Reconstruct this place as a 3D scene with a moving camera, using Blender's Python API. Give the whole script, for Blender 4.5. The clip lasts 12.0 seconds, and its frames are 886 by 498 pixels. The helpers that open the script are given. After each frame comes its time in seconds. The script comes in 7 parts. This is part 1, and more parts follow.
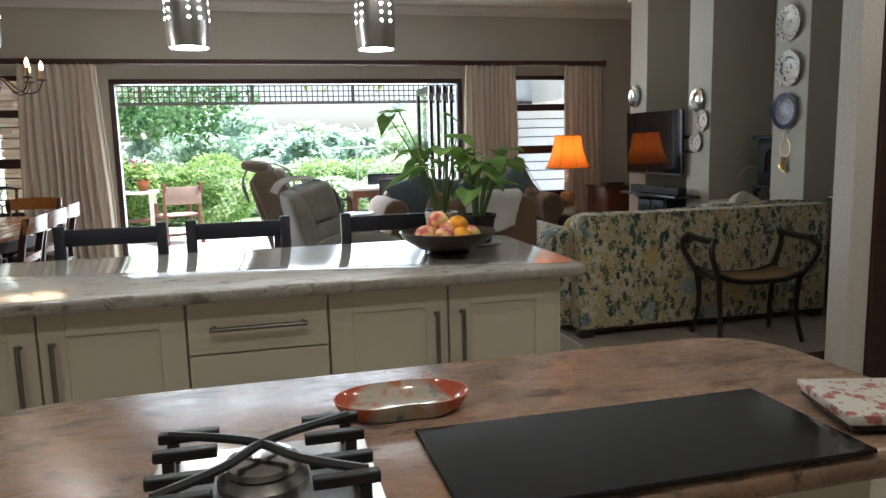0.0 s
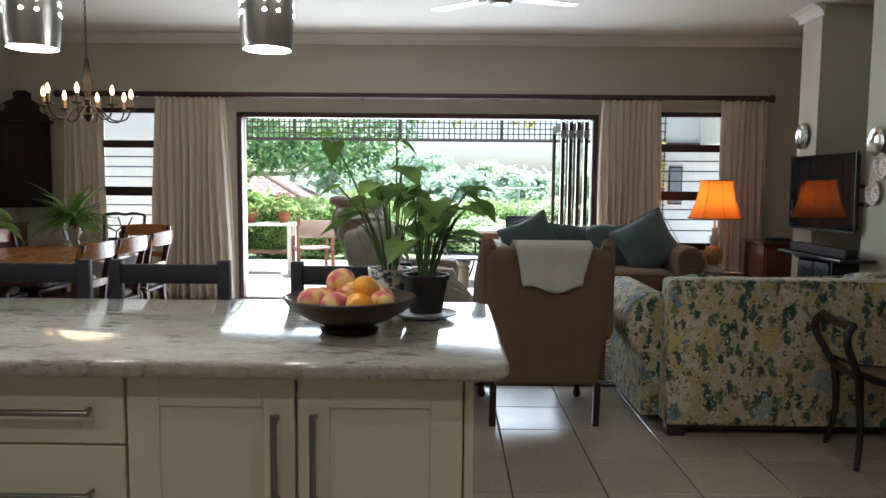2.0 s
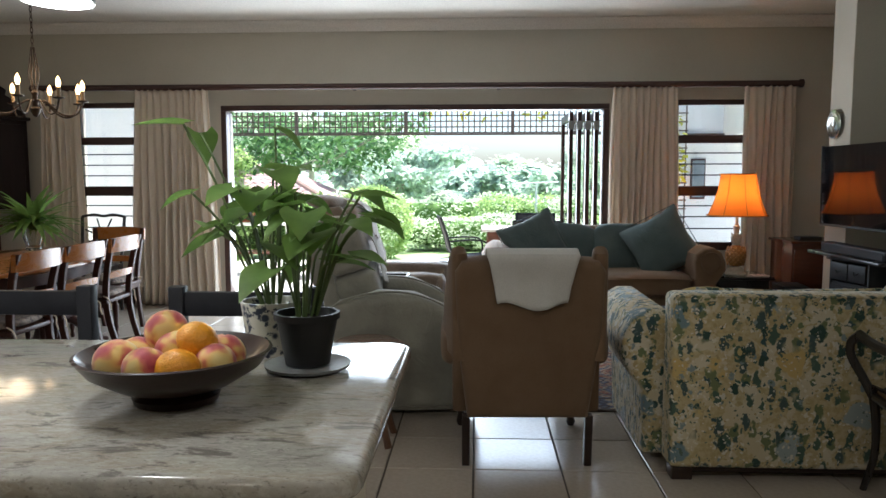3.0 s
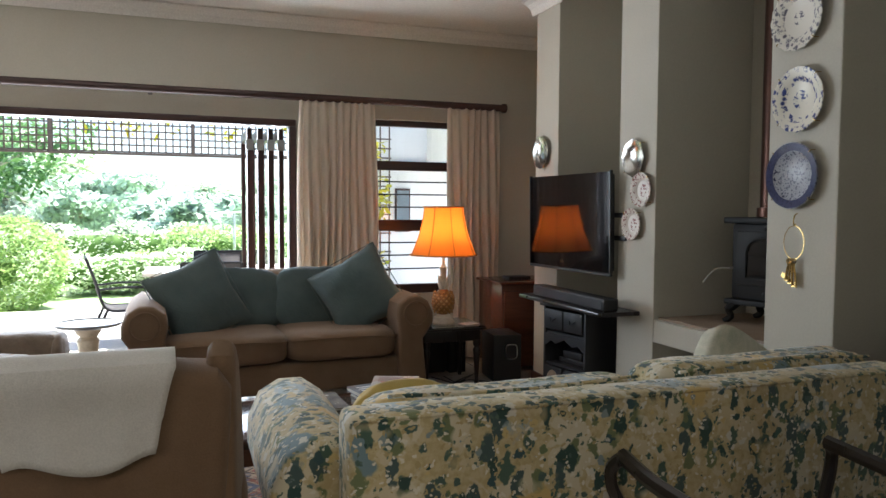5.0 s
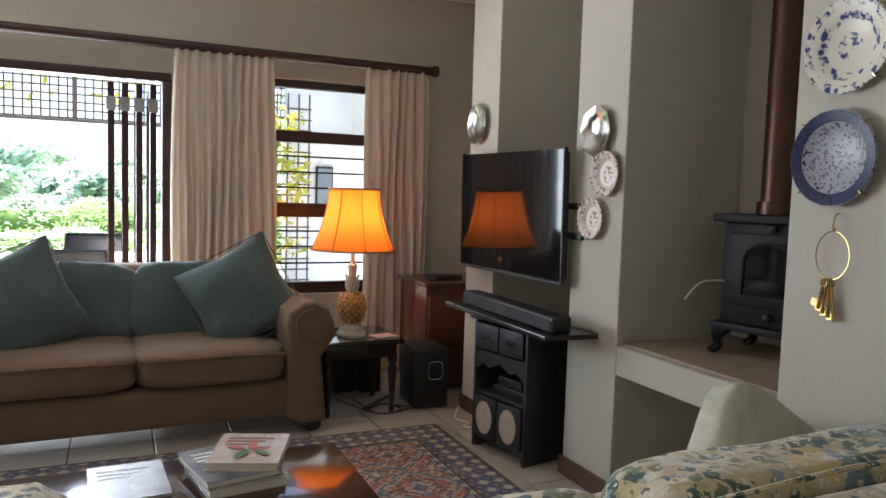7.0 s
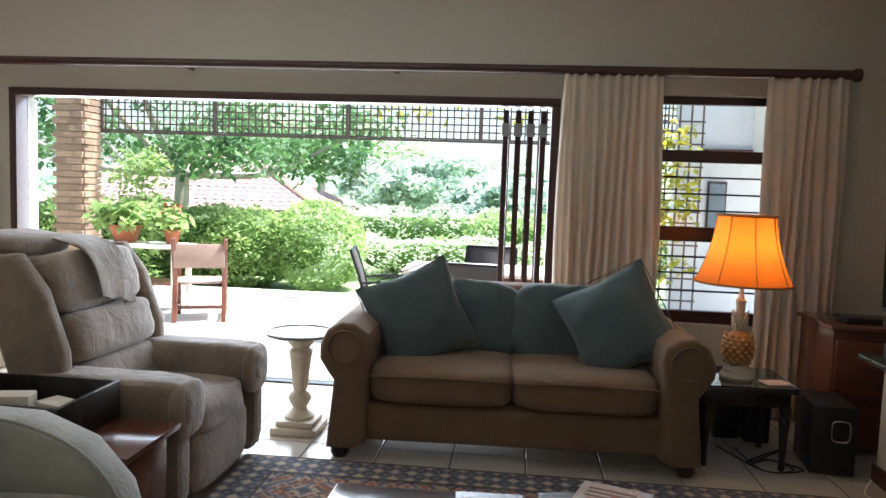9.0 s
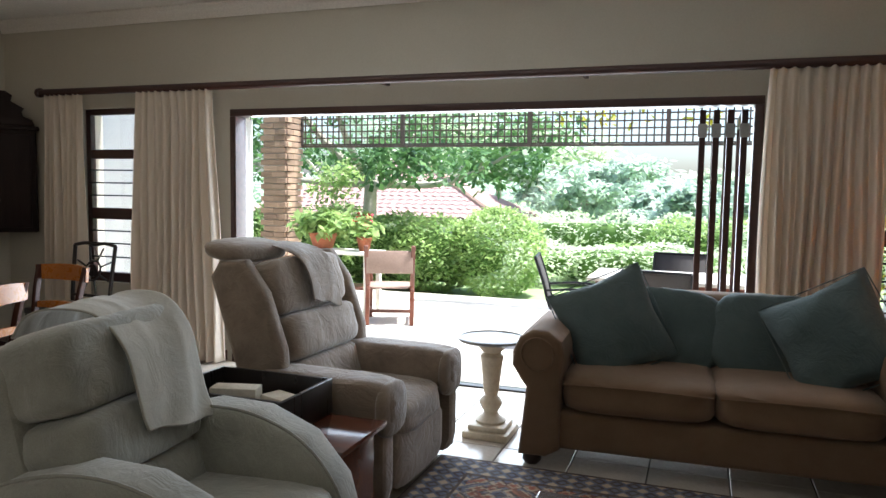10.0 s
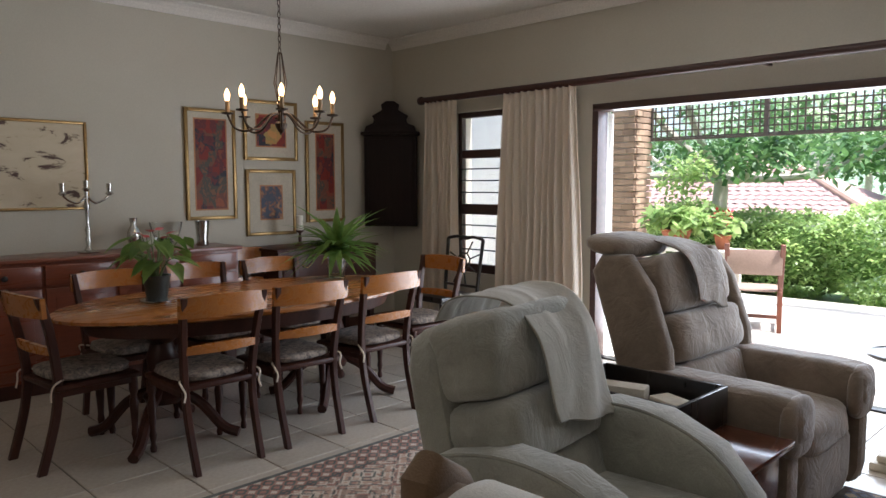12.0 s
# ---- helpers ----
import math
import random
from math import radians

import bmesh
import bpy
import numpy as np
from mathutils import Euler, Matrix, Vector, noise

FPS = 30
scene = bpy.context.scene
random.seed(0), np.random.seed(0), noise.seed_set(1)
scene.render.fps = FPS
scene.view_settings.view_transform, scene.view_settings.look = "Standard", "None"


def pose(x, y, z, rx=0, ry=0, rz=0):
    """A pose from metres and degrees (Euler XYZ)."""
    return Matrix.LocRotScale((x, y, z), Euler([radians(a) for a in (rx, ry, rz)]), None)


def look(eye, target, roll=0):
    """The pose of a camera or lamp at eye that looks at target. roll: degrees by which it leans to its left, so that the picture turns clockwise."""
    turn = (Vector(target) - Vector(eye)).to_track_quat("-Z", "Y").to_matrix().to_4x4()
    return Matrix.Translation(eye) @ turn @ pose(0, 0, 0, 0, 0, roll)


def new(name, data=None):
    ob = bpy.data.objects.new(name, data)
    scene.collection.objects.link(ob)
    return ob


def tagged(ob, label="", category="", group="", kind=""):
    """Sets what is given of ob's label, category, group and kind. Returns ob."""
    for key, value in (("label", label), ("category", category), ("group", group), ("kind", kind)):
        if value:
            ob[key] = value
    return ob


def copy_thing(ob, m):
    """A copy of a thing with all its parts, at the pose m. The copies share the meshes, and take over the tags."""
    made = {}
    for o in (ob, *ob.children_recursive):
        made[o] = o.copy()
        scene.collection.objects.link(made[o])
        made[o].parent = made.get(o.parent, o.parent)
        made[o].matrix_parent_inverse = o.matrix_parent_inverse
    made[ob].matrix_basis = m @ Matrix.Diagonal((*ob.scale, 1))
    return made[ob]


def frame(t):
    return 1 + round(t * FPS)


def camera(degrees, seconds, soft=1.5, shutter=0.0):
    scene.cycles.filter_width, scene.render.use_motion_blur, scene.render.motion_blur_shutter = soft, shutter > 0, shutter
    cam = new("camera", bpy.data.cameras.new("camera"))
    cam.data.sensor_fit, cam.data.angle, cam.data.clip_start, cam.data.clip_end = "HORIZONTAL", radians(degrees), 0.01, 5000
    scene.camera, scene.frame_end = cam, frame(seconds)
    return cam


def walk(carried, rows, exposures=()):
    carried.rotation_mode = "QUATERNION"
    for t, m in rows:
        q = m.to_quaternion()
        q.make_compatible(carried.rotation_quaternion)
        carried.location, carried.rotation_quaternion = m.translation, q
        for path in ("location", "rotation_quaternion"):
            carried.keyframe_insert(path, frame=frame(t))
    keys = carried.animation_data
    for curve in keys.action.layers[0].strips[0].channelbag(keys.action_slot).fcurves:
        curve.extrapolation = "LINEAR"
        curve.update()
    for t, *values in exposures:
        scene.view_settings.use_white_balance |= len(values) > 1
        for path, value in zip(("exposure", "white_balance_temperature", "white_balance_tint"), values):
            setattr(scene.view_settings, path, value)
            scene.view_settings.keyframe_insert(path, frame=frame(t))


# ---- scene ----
SKY, SUN, DOOR_LIGHT, LAMP, PEND, CHAND, DOWN = 0.15, 5.0, 54.0, 1.6, 1.2, 2.8, 2.6
EXPO = [(0.0, 1.5, 5700, 8), (1.5, 1.38, 5750, 8), (2.7, 1.45, 5700, 7), (4.5, 1.75, 5800, 8), (6.5, 2.15, 5900, 12), (8.5, 1.9, 5800, 9), (9.5, 1.42, 5800, 8), (12.0, 1.32, 5900, 12)]
cam = camera(62.8, 12.0)
PATH = [
    (0, (0.672, 0.443, 1.286), (1.164, 2.36, 0.998), -1.4),
    (0.5, (0.862, 0.619, 1.284), (1.258, 2.568, 1.078), -1.3),
    (1, (1.111, 0.735, 1.288), (1.373, 2.711, 1.125), -0.6),
    (1.5, (1.367, 0.845, 1.291), (1.484, 2.836, 1.135), 0.1),
    (2, (1.551, 1.048, 1.263), (1.534, 3.041, 1.091), 0.5),
    (2.5, (1.696, 1.281, 1.279), (1.594, 3.269, 1.092), 0.3),
    (2.7, (1.749, 1.406, 1.282), (1.637, 3.394, 1.091), 0.0),
    (4.3, (2.14, 2.489, 1.302), (2.495, 4.452, 1.168), -0.4),
    (4.5, (2.171, 2.6, 1.327), (2.623, 4.544, 1.196), -0.3),
    (5, (2.292, 2.953, 1.319), (2.96, 4.835, 1.211), 0.3),
    (5.5, (2.413, 3.246, 1.318), (3.232, 5.068, 1.217), 0.7),
    (6, (2.559, 3.495, 1.326), (3.47, 5.272, 1.211), 1.0),
    (6.5, (2.697, 3.715, 1.316), (3.613, 5.488, 1.18), 1.2),
    (6.7, (2.757, 3.806, 1.32), (3.652, 5.589, 1.176), 1.4),
    (8.3, (2.963, 4.076, 1.432), (3.136, 6.06, 1.248), 2.7),
    (8.5, (2.941, 4.075, 1.438), (3.005, 6.066, 1.259), 2.6),
    (9, (2.909, 4.068, 1.433), (2.706, 6.051, 1.265), 2.0),
    (9.5, (2.866, 4.061, 1.431), (2.432, 6.006, 1.267), 1.5),
    (10, (2.814, 4.047, 1.433), (2.147, 5.925, 1.271), 0.9),
    (10.5, (2.751, 4.033, 1.434), (1.863, 5.817, 1.271), 0.4),
    (11, (2.685, 4.003, 1.427), (1.611, 5.683, 1.264), 0.1),
    (11.1, (2.663, 3.978, 1.427), (1.557, 5.637, 1.264), -0.0),
    (11.5, (2.614, 3.979, 1.425), (1.373, 5.538, 1.256), -0.1),
    (12, (2.538, 4.016, 1.407), (1.126, 5.423, 1.232), -0.1),
]
walk(cam, [(t, look(eye, target, roll)) for t, eye, target, roll in PATH], exposures=EXPO)
# ---- world, sun, large lights ----
world = bpy.data.worlds.new("sky")
scene.world = world
world.use_nodes = True
wn = world.node_tree
sky = wn.nodes.new("ShaderNodeTexSky")
sky.sky_type, sky.sun_disc = "NISHITA", False
sky.sun_elevation, sky.sun_rotation = radians(64), radians(78)
sky.air_density, sky.dust_density, sky.ozone_density = 1.0, 3.0, 1.0
wn.links.new(sky.outputs[0], wn.nodes["Background"].inputs[0])
wn.nodes["Background"].inputs[1].default_value = SKY


def sun_lamp():
    d = bpy.data.lights.new("sun", "SUN")
    d.energy, d.angle, d.color = SUN, radians(4), (1.0, 0.95, 0.87)
    o = new("sun", d)
    # high, from the east side of the garden
    o.matrix_world = look((14, 15, 30), (0, 12, 0))


sun_lamp()


def area(name, x0, x1, z0, z1, y, energy, color=(0.93, 0.97, 1.0)):
    d = bpy.data.lights.new(name, "AREA")
    d.shape, d.size, d.size_y, d.energy, d.color = "RECTANGLE", x1 - x0, z1 - z0, energy, color
    o = new(name, d)
    o.matrix_world = look(((x0 + x1) / 2, y, (z0 + z1) / 2), ((x0 + x1) / 2, y - 1, (z0 + z1) / 2 - 0.12))
    return o


area("door_daylight", -0.7, 3.1, 0.1, 2.0, 9.3, DOOR_LIGHT)


def point(name, p, energy, color=(1.0, 0.72, 0.42), r=0.03):
    d = bpy.data.lights.new(name, "POINT")
    d.energy, d.color, d.shadow_soft_size = energy, color, r
    o = new(name, d)
    o.location = p
    return o


# ---- materials ----
def nodes(name):
    m = bpy.data.materials.new(name)
    m.use_nodes = True
    nt = m.node_tree
    return m, nt, nt.nodes["Principled BSDF"]


def add(nt, kind, **inputs):
    n = nt.nodes.new(kind)
    for k, v in inputs.items():
        n.inputs[k.replace("_", " ")].default_value = v
    return n


def ramp(nt, src, stops, constant=False):
    r = nt.nodes.new("ShaderNodeValToRGB")
    e = r.color_ramp.elements
    while len(e) < len(stops):
        e.new(0.5)
    for el, (p, c) in zip(e, stops):
        el.position, el.color = p, (*c, 1)
    if constant:
        r.color_ramp.interpolation = "CONSTANT"
    nt.links.new(src, r.inputs[0])
    return r.outputs[0]


def mixc(nt, fac, a, b, mode="MIX"):
    n = nt.nodes.new("ShaderNodeMix")
    n.data_type, n.blend_type = "RGBA", mode
    for sock, v in ((n.inputs[0], fac), (n.inputs[6], a), (n.inputs[7], b)):
        if isinstance(v, (int, float)):
            sock.default_value = v
        elif isinstance(v, tuple):
            sock.default_value = (*v, 1)
        else:
            nt.links.new(v, sock)
    return n.outputs[2]


def coords(nt, scale=(1, 1, 1), rot=(0, 0, 0)):
    tc = nt.nodes.new("ShaderNodeTexCoord")
    mp = nt.nodes.new("ShaderNodeMapping")
    mp.inputs["Scale"].default_value = scale
    mp.inputs["Rotation"].default_value = rot
    nt.links.new(tc.outputs["Object"], mp.inputs[0])
    return mp.outputs[0]


def tex(nt, vec, scale, detail=4, rough=0.55, dist=0.0):
    n = add(nt, "ShaderNodeTexNoise", Scale=scale, Detail=detail, Roughness=rough, Distortion=dist)
    nt.links.new(vec, n.inputs["Vector"])
    return n.outputs[0]


def bump(nt, b, src, strength, distance=0.01):
    n = add(nt, "ShaderNodeBump", Strength=strength, Distance=distance)
    nt.links.new(src, n.inputs["Height"])
    nt.links.new(n.outputs[0], b.inputs["Normal"])


def mat(name, c1, c2=None, big=3.0, fine=60.0, rough=0.6, metal=0.0, bmp=0.15, stretch=(1, 1, 1), spread=0.0, coat=0.0, sheen=0.0, dist=0.0, wrinkle=0.0, grain=0.35, spec=0.5):
    """A surface of two colours: broad blotches, fine grain, relief and uneven gloss."""
    m, nt, b = nodes(name)
    c2 = c2 or tuple(v * 0.75 for v in c1)
    v = coords(nt, stretch)
    n1, n2 = tex(nt, v, big, 5, 0.6, dist), tex(nt, v, fine, 3)
    base = ramp(nt, n1, [(0.32, c1), (0.68, c2)])
    col = mixc(nt, grain, base, ramp(nt, n2, [(0.35, tuple(x * 0.8 for x in c1)), (0.65, tuple(min(1, x * 1.15) for x in c1))]))
    if spread:
        oi = nt.nodes.new("ShaderNodeObjectInfo")
        col = mixc(nt, spread, col, ramp(nt, oi.outputs["Random"], [(0, tuple(x * 0.6 for x in c2)), (1, tuple(min(1, x * 1.3) for x in c1))]))
    nt.links.new(col, b.inputs["Base Color"])
    nt.links.new(ramp(nt, n1, [(0.3, (rough * 0.85,) * 3), (0.7, (min(1, rough * 1.15),) * 3)]), b.inputs["Roughness"])
    b.inputs["Metallic"].default_value = metal
    b.inputs["Specular IOR Level"].default_value = spec
    b.inputs["Coat Weight"].default_value = coat
    b.inputs["Sheen Weight"].default_value = sheen
    if wrinkle:
        crease = ramp(nt, tex(nt, v, 7, 4, 0.6, 1.6), [(0.3, (0, 0, 0)), (0.5, (1, 1, 1)), (0.7, (0.2, 0.2, 0.2))])
        bump(nt, b, mixc(nt, 0.06, crease, n2), wrinkle, 0.012)
    elif bmp:
        bump(nt, b, n2, bmp, 0.004)
    return m


def granite(name, base, dark, warm, vein, gloss=0.35, rough=0.08):
    """Polished granite: drifting bands, mineral specks and a few dark streaks."""
    m, nt, b = nodes(name)
    v = coords(nt, (0.7, 1.9, 1), (0, 0, 0.35))
    n1, n2, n3, n4 = tex(nt, v, 2.6, 8, 0.65, 1.0), tex(nt, v, 60, 5, 0.75), tex(nt, v, 15, 7, 0.72, 0.6), tex(nt, v, 150, 2, 0.6)
    mid = tuple((p + 2 * q) / 3 for p, q in zip(dark, base))
    col = ramp(nt, n1, [(0.34, mid), (0.43, base), (0.52, warm), (0.60, base), (0.68, mid)])
    col = mixc(nt, ramp(nt, n2, [(0.48, (0, 0, 0)), (0.60, (0.55, 0.55, 0.55))]), col, vein)
    col = mixc(nt, ramp(nt, n3, [(0.54, (0, 0, 0)), (0.62, (0.85, 0.85, 0.85))]), col, dark)
    col = mixc(nt, ramp(nt, n4, [(0.60, (0, 0, 0)), (0.70, (0.5, 0.5, 0.5))]), col, tuple(x * 0.5 for x in dark))
    nt.links.new(col, b.inputs["Base Color"])
    nt.links.new(ramp(nt, n3, [(0.4, (rough,) * 3), (0.7, (rough * 1.6,) * 3)]), b.inputs["Roughness"])
    b.inputs["Specular IOR Level"].default_value = gloss
    bump(nt, b, n2, 0.015, 0.002)
    return m


def wood(name, c1, c2, axis=0, rough=0.35, coat=0.2, spec=0.5):
    s = [14, 14, 14]
    s[axis] = 1.2
    return mat(name, c1, c2, big=1.6, fine=9, rough=rough, bmp=0.06, stretch=tuple(s), coat=coat, dist=0.6, spec=spec)


def cloth(name, c1, c2=None, fine=240, rough=0.9, sheen=0.25, big=5, bmp=0.35, wrinkle=0.0):
    return mat(name, c1, c2 or tuple(v * 0.82 for v in c1), big=big, fine=fine, rough=rough, bmp=bmp, sheen=sheen, wrinkle=wrinkle)


def glow(name, color, strength):
    m, nt, b = nodes(name)
    b.inputs["Base Color"].default_value = (*color, 1)
    b.inputs["Emission Color"].default_value = (*color, 1)
    b.inputs["Emission Strength"].default_value = strength
    return m


def glass(name, tint=(1, 1, 1), rough=0.0):
    m, nt, b = nodes(name)
    b.inputs["Base Color"].default_value = (*tint, 1)
    b.inputs["Transmission Weight"].default_value = 1
    b.inputs["Roughness"].default_value = rough
    b.inputs["IOR"].default_value = 1.45
    return m


def floral(name):
    """Printed linen: cream ground, gold scrolls, clusters of teal leaves and blue blooms."""
    m, nt, b = nodes(name)
    v = coords(nt)

    def warped(scale, amount):
        wn_ = add(nt, "ShaderNodeTexNoise", Scale=scale, Detail=4.0)
        nt.links.new(v, wn_.inputs["Vector"])
        w = nt.nodes.new("ShaderNodeVectorMath")
        w.operation = "MULTIPLY_ADD"
        nt.links.new(wn_.outputs["Color"], w.inputs[0])
        w.inputs[1].default_value = (amount,) * 3
        nt.links.new(v, w.inputs[2])
        return w.outputs[0]

    wide, tight = warped(9.0, 0.16), warped(30.0, 0.055)

    def cells(vec, scale, keep, cut, stops):
        vo = add(nt, "ShaderNodeTexVoronoi", Scale=scale)
        nt.links.new(vec, vo.inputs["Vector"])
        sep = nt.nodes.new("ShaderNodeSeparateColor")
        nt.links.new(vo.outputs["Color"], sep.inputs[0])
        on = ramp(nt, sep.outputs[1], [(0, (1, 1, 1)), (keep, (0, 0, 0))], True)
        spot = ramp(nt, vo.outputs["Distance"], [(cut, (1, 1, 1)), (cut + 0.06, (0, 0, 0))])
        return mixc(nt, 1.0, spot, on, "MULTIPLY"), ramp(nt, sep.outputs[0], stops, True)

    col = ramp(nt, tex(nt, v, 3.5, 3), [(0.35, (0.66, 0.61, 0.47)), (0.68, (0.56, 0.47, 0.27))])
    scroll = ramp(nt, tex(nt, wide, 7.0, 3, 0.5, 0.6), [(0.40, (0, 0, 0)), (0.44, (0.9, 0.9, 0.9)), (0.56, (0.9, 0.9, 0.9)), (0.59, (0, 0, 0))])
    col = mixc(nt, scroll, col, ramp(nt, tex(nt, v, 45, 3), [(0.4, (0.46, 0.36, 0.17)), (0.6, (0.56, 0.47, 0.26))]))
    cluster = ramp(nt, tex(nt, v, 5.5, 2), [(0.36, (0, 0, 0)), (0.42, (1, 1, 1))])
    def turned(vec, ry, rx):
        mp = nt.nodes.new("ShaderNodeMapping")
        mp.inputs["Rotation"].default_value = (rx, ry, 0)
        mp.inputs["Scale"].default_value = (1.0, 1.0, 0.48)
        nt.links.new(vec, mp.inputs[0])
        return mp.outputs[0]

    for ry, rx, sc, kp in ((0.7, 0.2, 17.0, 0.55), (-0.8, 0.5, 20.0, 0.50)):
        f, hue = cells(turned(tight, ry, rx), sc * 1.15, kp, 0.38, [(0, (0.03, 0.07, 0.055)), (0.3, (0.07, 0.125, 0.09)), (0.55, (0.17, 0.20, 0.09)), (0.78, (0.06, 0.10, 0.095))])
        col = mixc(nt, mixc(nt, 1.0, f, cluster, "MULTIPLY"), col, hue)
    f, hue = cells(tight, 26.0, 0.25, 0.40, [(0, (0.025, 0.07, 0.06)), (0.3, (0.06, 0.125, 0.10)), (0.55, (0.16, 0.20, 0.09)), (0.78, (0.045, 0.095, 0.10))])
    col = mixc(nt, mixc(nt, 1.0, f, cluster, "MULTIPLY"), col, hue)
    f, hue = cells(wide, 6.0, 0.34, 0.40, [(0, (0.17, 0.25, 0.28)), (0.4, (0.36, 0.42, 0.42)), (0.7, (0.60, 0.44, 0.17))])
    col = mixc(nt, f, col, hue)
    f, hue = cells(tight, 24.0, 0.36, 0.40, [(0, (0.64, 0.62, 0.54)), (0.35, (0.07, 0.12, 0.10)), (0.6, (0.58, 0.45, 0.20)), (0.8, (0.24, 0.30, 0.30))])
    col = mixc(nt, f, col, hue)
    f, hue = cells(tight, 60.0, 0.45, 0.38, [(0, (0.70, 0.66, 0.55)), (0.5, (0.10, 0.15, 0.11)), (0.75, (0.44, 0.34, 0.16))])
    col = mixc(nt, f, col, hue)
    nt.links.new(col, b.inputs["Base Color"])
    b.inputs["Roughness"].default_value = 0.85
    b.inputs["Sheen Weight"].default_value = 0.3
    bump(nt, b, mixc(nt, 0.3, tex(nt, v, 9, 3, 0.5, 1.0), tex(nt, v, 300, 2)), 0.25, 0.008)
    return m


def rug_mat(name, hx, hy, field, motif, border, line, cell=0.32):
    """A woven rug: a border round a field of stepped diamonds."""
    m, nt, b = nodes(name)
    tc = nt.nodes.new("ShaderNodeTexCoord")
    sep = nt.nodes.new("ShaderNodeSeparateXYZ")
    nt.links.new(tc.outputs["Object"], sep.inputs[0])

    def mth(op, a, bb=0.0):
        n = nt.nodes.new("ShaderNodeMath")
        n.operation = op
        for s, v in zip(n.inputs, (a, bb)):
            if isinstance(v, (int, float)):
                s.default_value = v
            else:
                nt.links.new(v, s)
        return n.outputs[0]

    x, y = mth("SNAP", sep.outputs[0], 0.008), mth("SNAP", sep.outputs[1], 0.008)
    edge = mth("MINIMUM", mth("SUBTRACT", hx, mth("ABSOLUTE", x)), mth("SUBTRACT", hy, mth("ABSOLUTE", y)))

    def diamonds(c):
        return mth("ADD", mth("PINGPONG", mth("DIVIDE", x, c), 0.5), mth("PINGPONG", mth("DIVIDE", y, c), 0.5))

    d, e = diamonds(cell), diamonds(cell / 5)
    dark_field = tuple(v * 0.6 for v in field)
    col = ramp(nt, d, [(0, border), (0.06, motif), (0.10, line), (0.14, motif), (0.22, border), (0.26, line), (0.30, field), (0.42, motif), (0.45, line), (0.48, border), (0.56, motif), (0.60, dark_field), (0.70, field), (0.76, line), (0.80, motif), (0.86, border), (0.93, line)], True)
    fine = ramp(nt, e, [(0, field), (0.25, motif), (0.5, line), (0.7, border)], True)
    busy = ramp(nt, tex(nt, tc.outputs["Object"], 26, 3, 0.6, 0.8), [(0.46, (0.1, 0.1, 0.1)), (0.54, (0.85, 0.85, 0.85))])
    col = mixc(nt, busy, col, fine)
    bord = ramp(nt, e, [(0, motif), (0.3, border), (0.55, line), (0.75, border)], True)
    isb = ramp(nt, edge, [(0, (1, 1, 1)), (0.24, (0, 0, 0))], True)
    col = mixc(nt, isb, col, bord)
    stripe = ramp(nt, edge, [(0, (1, 1, 1)), (0.025, (0, 0, 0)), (0.2, (1, 1, 1)), (0.222, (0, 0, 0))], True)
    col = mixc(nt, stripe, col, line)
    n = tex(nt, tc.outputs["Object"], 12, 4)
    col = mixc(nt, 0.18, col, ramp(nt, n, [(0.3, tuple(v * 0.5 for v in field)), (0.7, tuple(v * 1.2 for v in motif))]))
    nt.links.new(col, b.inputs["Base Color"])
    b.inputs["Roughness"].default_value = 0.95
    bump(nt, b, tex(nt, tc.outputs["Object"], 260, 2), 0.5, 0.003)
    return m


def leafy(name, c1, c2, trans=0.25, big=1.2):
    m, nt, b = nodes(name)
    g = nt.nodes.new("ShaderNodeNewGeometry")
    a = ramp(nt, g.outputs["Random Per Island"], [(0.0, c1), (1.0, c2)])
    n = tex(nt, coords(nt), big, 3)
    col = mixc(nt, 0.4, a, ramp(nt, n, [(0.35, tuple(v * 0.55 for v in c1)), (0.65, c2)]))
    nt.links.new(col, b.inputs["Base Color"])
    b.inputs["Roughness"].default_value = 0.45
    t = nt.nodes.new("ShaderNodeBsdfTranslucent")
    nt.links.new(col, t.inputs[0])
    mx = nt.nodes.new("ShaderNodeMixShader")
    mx.inputs[0].default_value = trans
    out = nt.nodes["Material Output"]
    nt.links.new(b.outputs[0], mx.inputs[1])
    nt.links.new(t.outputs[0], mx.inputs[2])
    nt.links.new(mx.outputs[0], out.inputs[0])
    return m


M_WALL = mat("wall_paint", (0.52, 0.49, 0.415), (0.485, 0.455, 0.38), big=1.2, fine=90, rough=0.75, bmp=0.12, grain=0.15)
M_CEIL = mat("ceiling_paint", (0.74, 0.71, 0.66), (0.70, 0.67, 0.62), big=0.8, fine=70, rough=0.8, bmp=0.08)
M_TILE = mat("floor_tile", (0.53, 0.47, 0.395), (0.47, 0.415, 0.345), big=2.5, fine=45, rough=0.2, bmp=0.03, spread=0.18)
M_GROUT = mat("grout", (0.10, 0.085, 0.07), rough=0.9)
M_DWOOD = wood("dark_frame_wood", (0.055, 0.018, 0.012), (0.025, 0.01, 0.008), 0, 0.4)
M_SKIRT = wood("skirting_wood", (0.10, 0.04, 0.025), (0.06, 0.025, 0.016), 1, 0.4)
M_CURTAIN = cloth("curtain_linen", (0.84, 0.77, 0.67), (0.79, 0.72, 0.62), fine=200, big=2)
M_GLASS = glass("window_glass")


